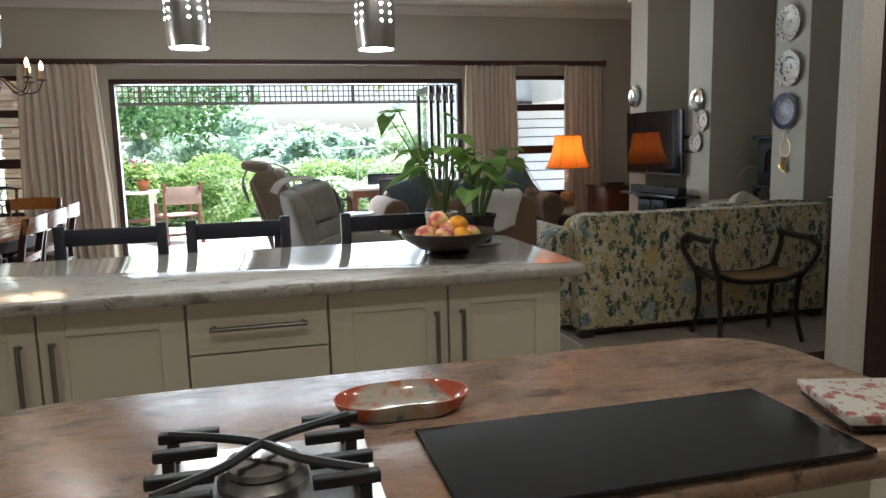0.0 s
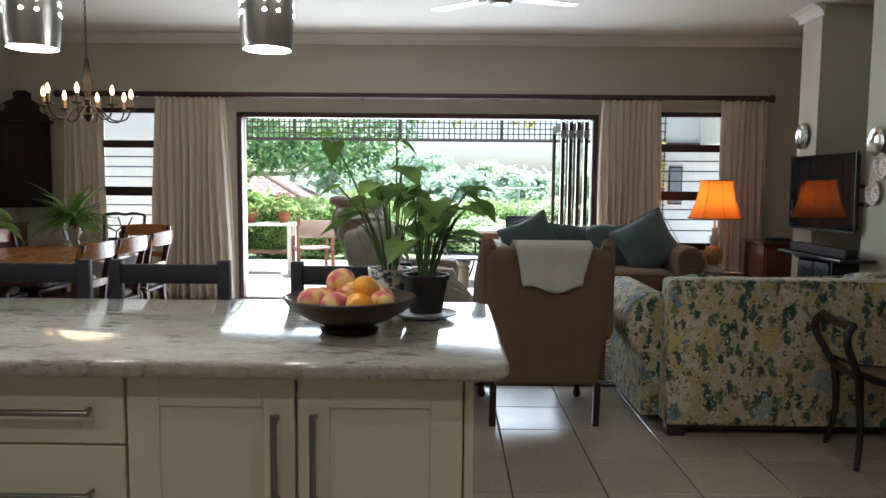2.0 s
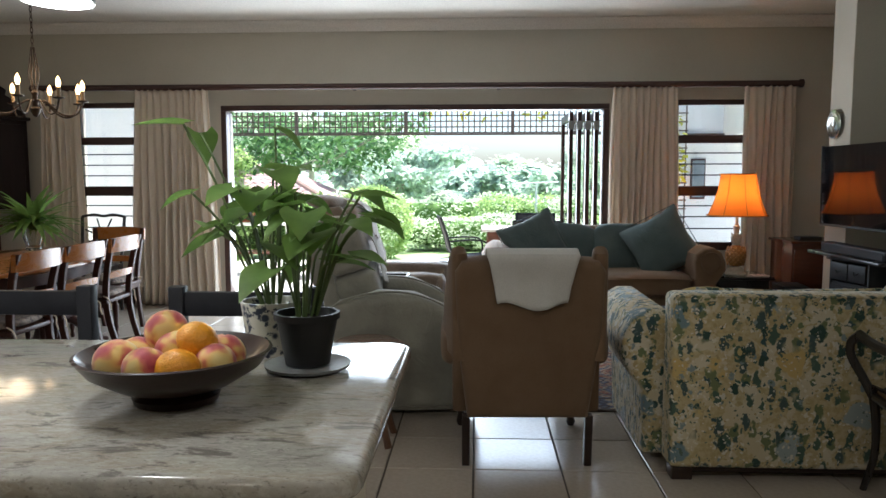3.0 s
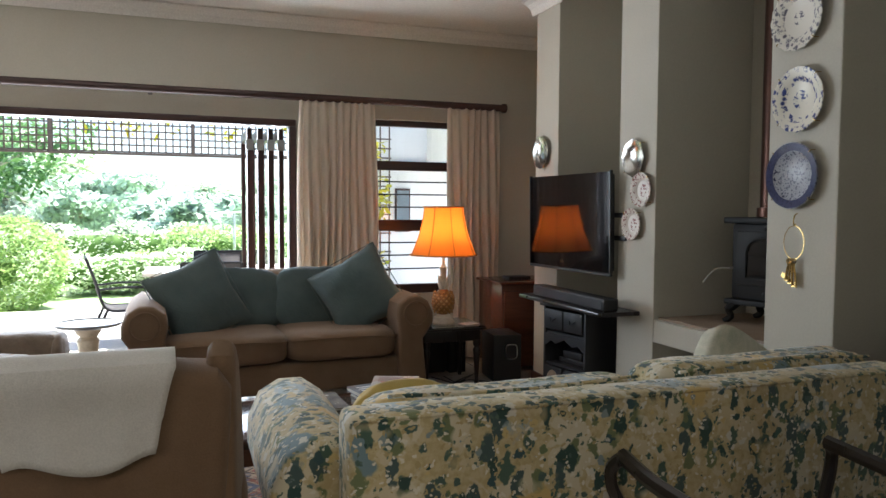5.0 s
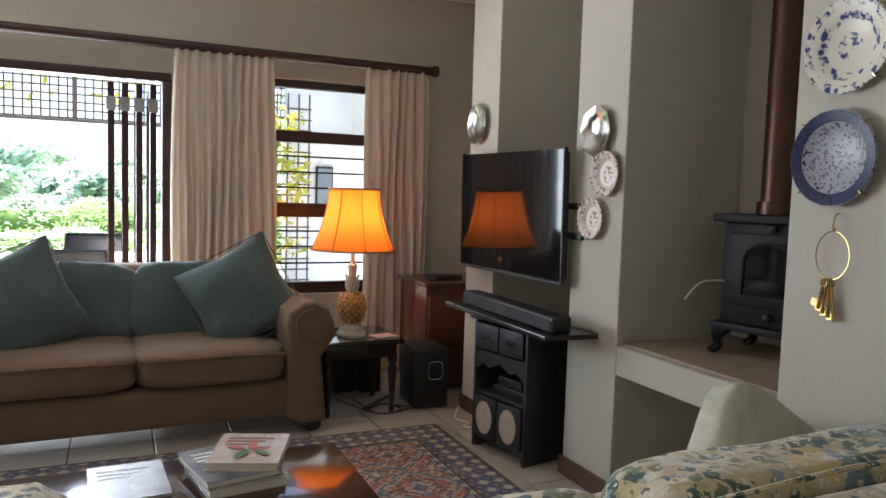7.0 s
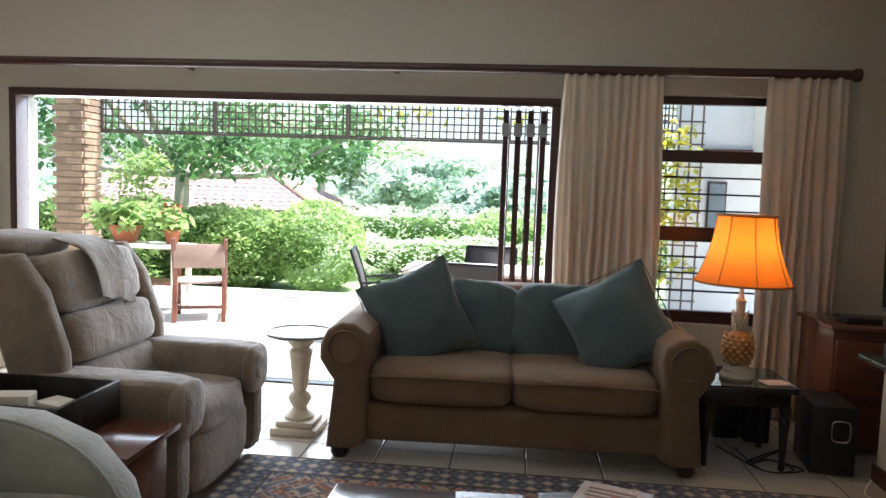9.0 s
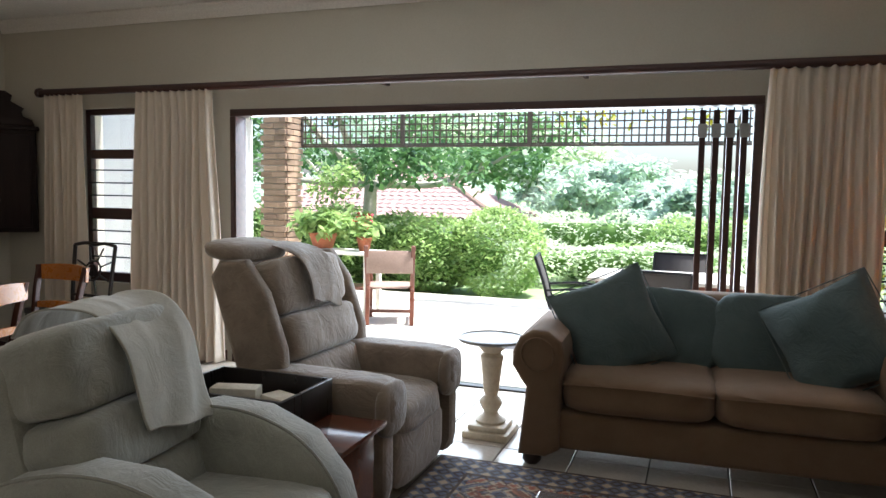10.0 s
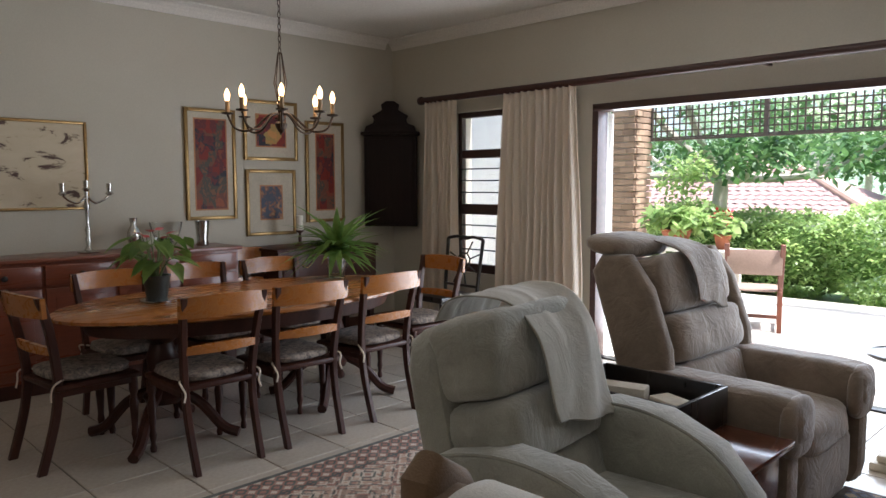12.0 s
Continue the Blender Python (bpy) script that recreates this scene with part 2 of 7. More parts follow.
def sheer(m, share, tint):
    """Lets part of the light through a cloth."""
    nt = m.node_tree
    b = nt.nodes["Principled BSDF"]
    t = nt.nodes.new("ShaderNodeBsdfTranslucent")
    t.inputs[0].default_value = (*tint, 1)
    mx = nt.nodes.new("ShaderNodeMixShader")
    mx.inputs[0].default_value = share
    nt.links.new(b.outputs[0], mx.inputs[1])
    nt.links.new(t.outputs[0], mx.inputs[2])
    nt.links.new(mx.outputs[0], nt.nodes["Material Output"].inputs[0])


sheer(M_CURTAIN, 0.42, (0.86, 0.75, 0.62))
M_BLACK = mat("black_metal", (0.015, 0.015, 0.016), (0.02, 0.02, 0.02), rough=0.4, metal=0.6, bmp=0.05)
M_PATIO = mat("patio_paving", (0.62, 0.58, 0.52), (0.55, 0.51, 0.45), big=1.5, fine=40, rough=0.7)
M_LAWN = mat("lawn", (0.27, 0.35, 0.16), (0.20, 0.28, 0.11), big=1.2, fine=50, rough=0.9, bmp=0.6)
M_EXT = mat("exterior_plaster", (0.80, 0.78, 0.68), (0.72, 0.70, 0.60), big=1.0, fine=60, rough=0.85)
M_BRICK = mat("facebrick", (0.36, 0.25, 0.17), (0.27, 0.18, 0.12), big=6, fine=70, rough=0.9, bmp=0.5, spread=0.6)
M_MORTAR = mat("mortar", (0.42, 0.37, 0.31), rough=0.95)
M_LATT = wood("lattice_wood", (0.10, 0.07, 0.05), (0.06, 0.045, 0.035), 0, 0.7, 0)
M_ROOF = mat("roof_tile", (0.36, 0.23, 0.205), (0.30, 0.19, 0.17), big=1.5, fine=20, rough=0.8, bmp=0.3, spread=0.3)

# ---- mesh helpers ----


def link(name, bm, material, parent=None, label="", smooth=False):
    me = bpy.data.meshes.new(name)
    bm.to_mesh(me)
    bm.free()
    me.materials.append(material)
    if smooth:
        for p in me.polygons:
            p.use_smooth = True
        me.set_sharp_from_angle(angle=radians(40))
    ob = new(name, me)
    if parent:
        ob.parent = parent
    if label:
        ob["label"] = label
    return ob


def part(name, bm, material, parent, label="", smooth=True):
    return link(name, bm, material, parent, label, smooth)


def thing(name, m, label, category, group="", kind=""):
    e = new(name)
    e.empty_display_size = 0.1
    e.matrix_world = m
    return tagged(e, label, category, group, kind)


def B():
    return bmesh.new()


def box(bm, x0, y0, z0, x1, y1, z1, bev=0.0, seg=2, m=None):
    r = bmesh.ops.create_cube(bm, size=1)
    vs = r["verts"]
    for v in vs:
        v.co = Vector(((x0 + x1) / 2 + v.co.x * (x1 - x0), (y0 + y1) / 2 + v.co.y * (y1 - y0), (z0 + z1) / 2 + v.co.z * (z1 - z0)))
    if bev:
        es = list({e for v in vs for e in v.link_edges})
        r = bmesh.ops.bevel(bm, geom=es, offset=bev, segments=seg, affect="EDGES", profile=0.5)
        vs = list({v for f in r["faces"] for v in f.verts} | {v for v in vs if v.is_valid})
    if m is not None:
        bmesh.ops.transform(bm, matrix=m, verts=vs)
    return bm


def beam(bm, p, q, w, d=None, bev=0.0, up=(0, 0, 1)):
    """A squared bar from p to q."""
    p, q = Vector(p), Vector(q)
    k = (q - p).normalized()
    u = Vector(up)
    if abs(k.dot(u)) > 0.98:
        u = Vector((0, 1, 0))
    s = k.cross(u).normalized()
    u = s.cross(k)
    m = Matrix((s, u, k)).transposed().to_4x4()
    m.translation = p
    d = d or w
    return box(bm, -w / 2, -d / 2, 0, w / 2, d / 2, (q - p).length, bev, 1, m)


def lathe(bm, prof, seg=24, m=None, ring=False):
    """A turned shape from (radius, height) pairs."""
    rings = []
    for r, z in prof:
        rings.append([bm.verts.new((r * math.cos(2 * math.pi * i / seg), r * math.sin(2 * math.pi * i / seg), z)) for i in range(seg)])
    for a, b in zip(rings, rings[1:]):
        for i in range(seg):
            bm.faces.new((a[i], a[(i + 1) % seg], b[(i + 1) % seg], b[i]))
    if ring:
        for i in range(seg):
            bm.faces.new((rings[-1][i], rings[-1][(i + 1) % seg], rings[0][(i + 1) % seg], rings[0][i]))
    if prof[0][0] > 1e-4 and not ring:
        bm.faces.new(rings[0][::-1])
    if prof[-1][0] > 1e-4 and not ring:
        bm.faces.new(rings[-1])
    if m is not None:
        bmesh.ops.transform(bm, matrix=m, verts=[v for r in rings for v in r])
    return bm


def tube(bm, pts, r, seg=8, closed=False):
    """A round bar along points; r is one radius or one for each point."""
    pts = [Vector(p) for p in pts]
    rs = r if isinstance(r, (list, tuple)) else [r] * len(pts)
    n = len(pts)
    rings, u = [], None
    for i, p in enumerate(pts):
        a = pts[(i - 1) % n] if closed or i else p
        b = pts[(i + 1) % n] if closed or i < n - 1 else p
        k = (b - a).normalized()
        if u is None:
            u = k.orthogonal().normalized()
        u = (u - k * u.dot(k)).normalized()
        s = k.cross(u)
        rings.append([bm.verts.new(p + (u * math.cos(2 * math.pi * j / seg) + s * math.sin(2 * math.pi * j / seg)) * rs[i]) for j in range(seg)])
    pairs = list(zip(rings, rings[1:])) + ([(rings[-1], rings[0])] if closed else [])
    for a, b in pairs:
        for j in range(seg):
            bm.faces.new((a[j], a[(j + 1) % seg], b[(j + 1) % seg], b[j]))
    if not closed:
        bm.faces.new(rings[0][::-1])
        bm.faces.new(rings[-1])
    return bm


def smoothpath(pts, k=6):
    """Points of a smooth curve through pts."""
    pts = [Vector(p) for p in pts]
    out = []
    for i in range(len(pts) - 1):
        p0, p1, p2, p3 = pts[max(i - 1, 0)], pts[i], pts[i + 1], pts[min(i + 2, len(pts) - 1)]
        for j in range(k):
            t = j / k
            out.append(0.5 * (2 * p1 + (p2 - p0) * t + (2 * p0 - 5 * p1 + 4 * p2 - p3) * t * t + (3 * p1 - p0 - 3 * p2 + p3) * t ** 3))
    return out + [pts[-1]]


def pad(bm, x, y, z, sx, sy, sz, p=3.2, seg=22, m=None, lump=0.0, sag=0.0, seed=0):
    """A stuffed cushion: a rounded block, sx by sy by sz, centred at x, y, z."""
    r = bmesh.ops.create_uvsphere(bm, u_segments=seg * 2, v_segments=seg, radius=1)
    vs = r["verts"]
    for v in vs:
        c = v.co.copy()
        n = (abs(c.x) ** p + abs(c.y) ** p + abs(c.z) ** p) ** (-1 / p)
        c *= n
        if lump:
            c *= 1 + lump * noise.noise(c * 1.8 + Vector((seed * 7.3, seed, 0))) + lump * 0.5 * noise.noise(c * 5 + Vector((seed, 0, 3)))
        v.co = Vector((x + c.x * sx / 2, y + c.y * sy / 2, z + c.z * sz / 2 - sag * (1 - min(1, c.x * c.x)) * (1 if c.z > 0 else 0)))
    if m is not None:
        bmesh.ops.transform(bm, matrix=m, verts=vs)
    return bm


def prism(bm, outline, y0, y1, bev=0.0, seg=3, m=None):
    """An outline in x and z pushed from y0 to y1."""
    f = bm.faces.new([bm.verts.new((x, y0, z)) for x, z in outline])
    r = bmesh.ops.extrude_face_region(bm, geom=[f])
    vs = [g for g in r["geom"] if isinstance(g, bmesh.types.BMVert)]
    bmesh.ops.translate(bm, vec=(0, y1 - y0, 0), verts=vs)
    allv = list(f.verts) + vs
    bmesh.ops.recalc_face_normals(bm, faces=list({g for v in allv for g in v.link_faces}))
    if bev:
        fs = [g for g in {g for v in allv for g in v.link_faces} if len(g.verts) == len(outline)]
        es = list({e for g in fs for e in g.edges})
        r = bmesh.ops.bevel(bm, geom=es, offset=bev, segments=seg, affect="EDGES", profile=0.5)
        allv = list({v for v in allv if v.is_valid} | {v for g in r["faces"] for v in g.verts})
    if m is not None:
        bmesh.ops.transform(bm, matrix=m, verts=allv)
    return bm


def lathe_thing(name, prof, material, m, label, category, seg=28):
    ob = link(name, lathe(B(), prof, seg), material, None, "", True)
    ob.matrix_world = m
    return tagged(ob, label, category)


# ---- the large structure ----
XL, XR, YB, YK, ZC = -3.22, 5.46, 9.025, -1.6, 2.88


def structure(name, bm, material, smooth=False):
    return tagged(link(name, bm, material, None, "", smooth), kind="structure")


bm = B()
for x0, x1, z0, z1 in ((XL - 0.25, -2.34, 0, ZC), (-2.34, -1.58, 0, 0.58), (-2.34, -1.58, 2.09, ZC), (-1.58, -0.776, 0, ZC), (-0.776, 3.156, 2.05, ZC),
                       (3.156, 3.74, 0, ZC), (3.74, 4.6, 0, 0.58), (3.74, 4.6, 2.09, ZC), (4.6, XR + 0.25, 0, ZC)):
    box(bm, x0, YB, z0, x1, YB + 0.25, z1)
structure("wall_north", bm, M_WALL)
structure("wall_west", box(B(), XL - 0.25, YK, 0, XL, YB, ZC), M_WALL)
structure("wall_south", box(B(), XL - 0.25, YK - 0.25, 0, XR + 0.25, YK, ZC), M_WALL)
structure("wall_east", box(B(), XR, YK, 0, XR + 0.25, YB, ZC), M_WALL)
structure("ceiling", box(B(), XL - 0.25, YK - 0.25, ZC, XR + 0.25, YB + 0.25, ZC + 0.2), M_CEIL)
for i, (y0, y1) in enumerate(((7.58, 7.93), (6.43, 6.80), (5.21, 5.59))):
    structure("wall_pier_%d" % (i + 1), box(B(), 4.8, y0, 0, XR, y1, ZC, 0.006), M_WALL)
structure("wall_partition", box(B(), 3.33, 3.2, 0, 3.45, 3.32, ZC, 0.004), M_CEIL)
structure("wall_kitchen", box(B(), 4.3, 3.2, 0, XR, 3.32, ZC), M_WALL)
structure("door_2", box(box(B(), 3.452, 3.18, 0, 3.53, 3.34, 2.1, 0.005), 3.532, 3.23, 0.01, 4.298, 3.27, 2.1, 0.004), M_DWOOD)
structure("wall_over_door", box(B(), 3.452, 3.2, 2.102, 4.298, 3.32, ZC), M_WALL)

# cornice: a coved strip along the ceiling
cove = [(0, 0), (0.0, -0.10), (0.012, -0.10), (0.03, -0.055), (0.06, -0.028), (0.10, -0.012), (0.10, 0)]


def cornice(p, q, nrm):
    p, q, nrm = Vector(p), Vector(q), Vector(nrm)
    bm = B()
    ends = [[bm.verts.new(e + nrm * a + Vector((0, 0, b))) for a, b in cove] for e in (p, q)]
    n = len(cove)
    for i in range(n):
        bm.faces.new((ends[0][i], ends[0][(i + 1) % n], ends[1][(i + 1) % n], ends[1][i]))
    bm.faces.new(ends[0])
    bm.faces.new(ends[1][::-1])
    bmesh.ops.recalc_face_normals(bm, faces=bm.faces[:])
    structure("trim_cornice", bm, M_CEIL)


Z1 = ZC - 0.002
cornice((XL + 0.003, YB - 0.003, Z1), (XR - 0.003, YB - 0.003, Z1), (0, -1, 0))
cornice((XL + 0.003, YK, Z1), (XL + 0.003, YB - 0.11, Z1), (1, 0, 0))
for y0, y1 in ((7.58, 7.93), (6.43, 6.80), (5.21, 5.59)):
    cornice((4.798, y0 - 0.05, Z1), (4.798, y1 + 0.05, Z1), (-1, 0, 0))

# hearth shelf between the piers
M_SHELFTOP = mat("hearth_tile", (0.33, 0.24, 0.17), (0.27, 0.20, 0.14), rough=0.5)
structure("trim_hearth", box(B(), 4.80, 5.592, 0.57, XR - 0.003, 6.428, 0.698, 0.006), M_WALL)
structure("trim_hearth_top", box(B(), 4.83, 5.6, 0.7, XR - 0.003, 6.42, 0.712), M_SHELFTOP)

# baseboards
for name, a in (("baseboard", (XL, YK, XL + 0.018, YB)), ("baseboard", (-1.58, YB - 0.018, -0.83, YB)), ("baseboard", (XL + 0.02, YB - 0.018, -1.582, YB)),
                ("baseboard", (3.21, YB - 0.018, XR, YB)), ("baseboard", (4.782, 7.57, 4.8, 7.94)), ("baseboard", (4.782, 6.42, 4.8, 6.81)), ("baseboard", (4.782, 5.2, 4.8, 5.6))):
    structure(name, box(B(), a[0], a[1], 0.0, a[2], a[3], 0.09, 0.004), M_SKIRT)

# ---- openings ----


def folding_door():
    d = thing("door_1", pose(0, 0, 0), "dark-framed folding glass door, folded open at one side", "door", kind="structure")
    x0, x1, z1 = -0.776, 3.156, 2.05
    part("jamb", box(B(), x0 - 0.0, YB - 0.02, 0, x0 + 0.055, YB + 0.12, z1 - 0.056, 0.004), M_DWOOD, d)
    part("jamb", box(B(), x1 - 0.055, YB - 0.02, 0, x1, YB + 0.12, z1 - 0.056, 0.004), M_DWOOD, d)
    part("head_rail", box(B(), x0, YB - 0.02, z1 - 0.055, x1, YB + 0.12, z1, 0.004), M_DWOOD, d)
    part("threshold_track", box(B(), x0 + 0.06, YB + 0.0, 0.0, x1 - 0.06, YB + 0.1, 0.012, 0.002), M_BLACK, d)
    white = mat("door_reveal", (0.8, 0.79, 0.74), rough=0.6)
    part("reveal", box(B(), x0 + 0.002, YB + 0.125, 0, x0 + 0.03, YB + 0.249, z1 - 0.06), white, d)
    for i in range(4):
        x = x1 - 0.105 - i * 0.085
        y0, y1 = YB + 0.10, YB + 0.10 + 0.72
        bm = B()
        for a in ((y0, y0 + 0.07, 0.03, 1.98), (y1 - 0.07, y1, 0.03, 1.98)):
            box(bm, x - 0.02, a[0], a[2], x + 0.02, a[1], a[3], 0.003, 1)
        for z0, zz in ((0.03, 0.15), (1.90, 1.98)):
            box(bm, x - 0.02, y0 + 0.07, z0, x + 0.02, y1 - 0.07, zz, 0.003, 1)
        leaf = part("door_leaf", bm, M_DWOOD, d, "folded dark wooden door leaf", False)
        g = part("pane", box(B(), x - 0.003, y0 + 0.068, 0.148, x + 0.003, y1 - 0.068, 1.902), M_GLASS, leaf, "clear glass pane", False)
        g.visible_shadow = False
        part("hinge", box(B(), x - 0.03, y0 - 0.008, 1.80, x + 0.03, y0 + 0.002, 1.89, 0.003, 1), mat("hinge_steel", (0.5, 0.5, 0.5), rough=0.35, metal=1.0), leaf, "steel hinge")


folding_door()


def window(name, x0, x1):
    w = thing(name, pose(0, 0, 0), "dark wooden window with horizontal burglar bars", "window", kind="structure")
    z0, z1 = 0.58, 2.09
    y0, y1 = YB + 0.06, YB + 0.12
    for nm, a in (("jamb", (x0, z0, x0 + 0.05, z1)), ("jamb", (x1 - 0.05, z0, x1, z1)), ("head", (x0 + 0.05, z1 - 0.05, x1 - 0.05, z1)), ("sill", (x0 + 0.05, z0, x1 - 0.05, z0 + 0.08)),
                  ("transom", (x0 + 0.05, 1.66, x1 - 0.05, 1.74)), ("transom", (x0 + 0.05, 1.13, x1 - 0.05, 1.23))):
        part(nm, box(B(), a[0], y0, a[1], a[2], y1, a[3], 0.004, 1), M_DWOOD, w)
    for z in (1.56, 1.45, 1.34, 1.03, 0.92, 0.80):
        part("burglar_bar", box(B(), x0 + 0.05, y0 - 0.02, z - 0.006, x1 - 0.05, y0 - 0.008, z + 0.006), M_BLACK, w)
    for a, b in ((0.66, 1.13), (1.23, 1.66), (1.74, 2.04)):
        g = part("pane", box(B(), x0 + 0.05, y0 + 0.03, a, x1 - 0.05, y0 + 0.034, b), M_GLASS, w, "", False)
        g.visible_shadow = False


window("window_1", -2.34, -1.58)
window("window_2", 3.74, 4.6)

# curtain pole and curtains
pole = thing("curtain_pole", pose(0, 8.9, 2.22), "long dark wooden curtain pole above the openings", "curtain pole")
part("pole", tube(B(), [(-2.64, 0, 0), (4.95, 0, 0)], 0.030, 14), M_DWOOD, pole)
for x in (-2.66, 4.97):
    part("finial", lathe(B(), [(0.03, -0.03), (0.041, -0.015), (0.041, 0.015), (0.025, 0.025)], 14, pose(x, 0, 0, 0, 90, 0)), M_DWOOD, pole)
for x in (-2.5, 0.6, 2.05, 4.8):
    part("bracket", box(B(), x - 0.015, 0.0, -0.03, x + 0.015, 0.12, 0.03, 0.003, 1), M_DWOOD, pole)


def curtain(x0, x1, seed, folds, flare=0.0):
    """A hanging curtain with pinched pleats that open towards the hem."""
    bm = B()
    nx, nz = folds * 12, 30
    rnd = random.Random(seed)
    ph = [rnd.uniform(0.7, 1.3) for _ in range(folds + 2)]
    rows = []
    for j in range(nz + 1):
        t = j / nz
        row = []
        for i in range(nx + 1):
            s = i / nx
            f = s * folds
            a = (0.020 + 0.030 * t * ph[int(f)]) * (0.75 + 0.5 * noise.noise(Vector((f * 0.9, seed, t))))
            w = math.sin(2 * math.pi * f + 0.8 * t * math.sin(3 * s + seed)) + 0.35 * math.sin(2 * math.pi * f * 0.5 + seed) * t
            x = x0 + (x1 - x0) * s + flare * t * (s - 0.5) + 0.012 * math.sin(5 * t + s * 9 + seed)
            row.append(bm.verts.new((x, 8.9 - a * w + 0.01 * noise.noise(Vector((s * 8, t * 4, seed))), 2.2 - 2.185 * t)))
        rows.append(row)
    for a, b in zip(rows, rows[1:]):
        for i in range(nx):
            bm.faces.new((a[i], a[i + 1], b[i + 1], b[i]))
    ob = link("curtain", bm, M_CURTAIN, None, "", True)
    so = ob.modifiers.new("thick", "SOLIDIFY")
    so.thickness = 0.004
    tagged(ob, "cream linen curtain hanging in pleats from the pole", "curtain", "curtains on the pole")


curtain(-2.61, -2.18, 1, 7, 0.0)
curtain(-1.62, -0.85, 2, 11, 0.12)
curtain(3.17, 3.80, 3, 10, 0.06)
curtain(4.45, 4.92, 4, 7, 0.02)

# ---- outside: ground, patio, garden ----
structure("ground", box(B(), -400, 13.6, -0.6, 400, 700, -0.12), M_LAWN)
structure("pavement_patio", box(B(), -14, YB + 0.252, -0.5, 16, 13.6, -0.03), M_PATIO)
M_HEDGE = leafy("hedge_leaf", (0.22, 0.38, 0.12), (0.48, 0.60, 0.22), 0.5, 2.0)
M_TREE = leafy("tree_leaf", (0.05, 0.13, 0.05), (0.17, 0.31, 0.10), 0.38, 1.5)
# far leaves: aerial haze is mixed into this pale bluish green
M_HAZE_WOODS = leafy("hazed_woods_leaf", (0.44, 0.58, 0.46), (0.66, 0.76, 0.62), 0.5, 0.35)
# pale green for farther plants, lightened to hold the garden's bright haze
M_HAZE_PALE = leafy("hazed_shrub_leaf", (0.56, 0.66, 0.42), (0.76, 0.82, 0.62), 0.5, 0.8)
M_VINE = leafy("vine_leaf", (0.30, 0.38, 0.04), (0.65, 0.55, 0.04), 0.45, 3.0)
M_BARK = mat("bark", (0.46, 0.42, 0.35), (0.34, 0.30, 0.24), big=6, fine=50, rough=0.9, bmp=0.6)


def leaves(pts, size, seed, droop=0.3):
    """Small folded leaves at the given places, as one mesh."""
    rng = np.random.default_rng(seed)
    n = len(pts)
    a = rng.uniform(0, 2 * np.pi, n)
    tilt = rng.normal(-droop, 0.5, n)
    s = size * rng.uniform(0.6, 1.35, n)
    d = np.stack([np.cos(a) * np.cos(tilt), np.sin(a) * np.cos(tilt), np.sin(tilt)], 1)
    w = np.stack([-np.sin(a), np.cos(a), rng.normal(0, 0.35, n)], 1)
    k = s[:, None]
    v = np.stack([pts, pts + d * k * 0.5 + w * k * 0.27, pts + d * k, pts + d * k * 0.5 - w * k * 0.27], 1).reshape(-1, 3)
    f = np.arange(4 * n).reshape(n, 4)
    me = bpy.data.meshes.new("leaves")
    me.from_pydata(v.tolist(), [], f.tolist())
    return me


def cloud(rng, c, r, n, shell=0.6):
    d = rng.normal(size=(n, 3))
    d /= np.linalg.norm(d, axis=1)[:, None]
    q = rng.uniform(shell, 1.0, n) ** 0.5
    return np.array(c) + d * q[:, None] * np.array(r)


def leafmesh(name, pts, size, seed, material, parent=None, droop=0.3):
    me = leaves(pts, size, seed, droop)
    me.materials.append(material)
    o = new(name, me)
    if parent:
        o.parent = parent
    return o


rng = np.random.default_rng(3)


def hedge(name, x0, x1, y, h, depth, n, material, seed, label, size=0.09):
    rg = np.random.default_rng(seed)
    pts = []
    cx = np.linspace(x0, x1, max(3, int((x1 - x0) / 0.7)))
    for x in cx:
        k = rg.uniform(0.85, 1.1)
        pts.append(cloud(rg, (x + rg.uniform(-0.2, 0.2), y + rg.uniform(-0.15, 0.15), h * 0.5 * k - 0.12), (0.75, depth / 2, h * 0.52 * k), n // len(cx), 0.75))
    o = leafmesh(name, np.concatenate(pts), size, seed, material, None, 0.1)
    # solid filler core, the hedge's inner shade put into its dark green
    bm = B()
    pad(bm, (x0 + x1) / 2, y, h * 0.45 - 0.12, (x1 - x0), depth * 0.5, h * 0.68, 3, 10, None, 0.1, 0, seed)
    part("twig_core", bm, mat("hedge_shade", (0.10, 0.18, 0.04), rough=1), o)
    return tagged(o, label, "hedge")


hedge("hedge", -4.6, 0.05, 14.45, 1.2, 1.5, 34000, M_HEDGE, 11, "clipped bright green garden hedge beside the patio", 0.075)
hedge("hedge", -3.0, 12.0, 23.0, 1.0, 1.4, 13000, M_HAZE_PALE, 12, "low pale green hedge across the lawn", 0.12)
hedge("shrub", 4.2, 6.6, 18.5, 1.1, 1.6, 4500, M_HAZE_PALE, 14, "yellow-green shrub in the garden", 0.11)
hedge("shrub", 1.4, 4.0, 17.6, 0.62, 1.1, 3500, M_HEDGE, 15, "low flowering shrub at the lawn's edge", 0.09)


hedge("shrub", 0.3, 3.2, 16.3, 0.75, 1.5, 6500, M_HAZE_PALE, 16, "pale flowering shrubs beyond the patio", 0.09)
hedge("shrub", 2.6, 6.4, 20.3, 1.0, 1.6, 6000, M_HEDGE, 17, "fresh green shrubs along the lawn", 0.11)


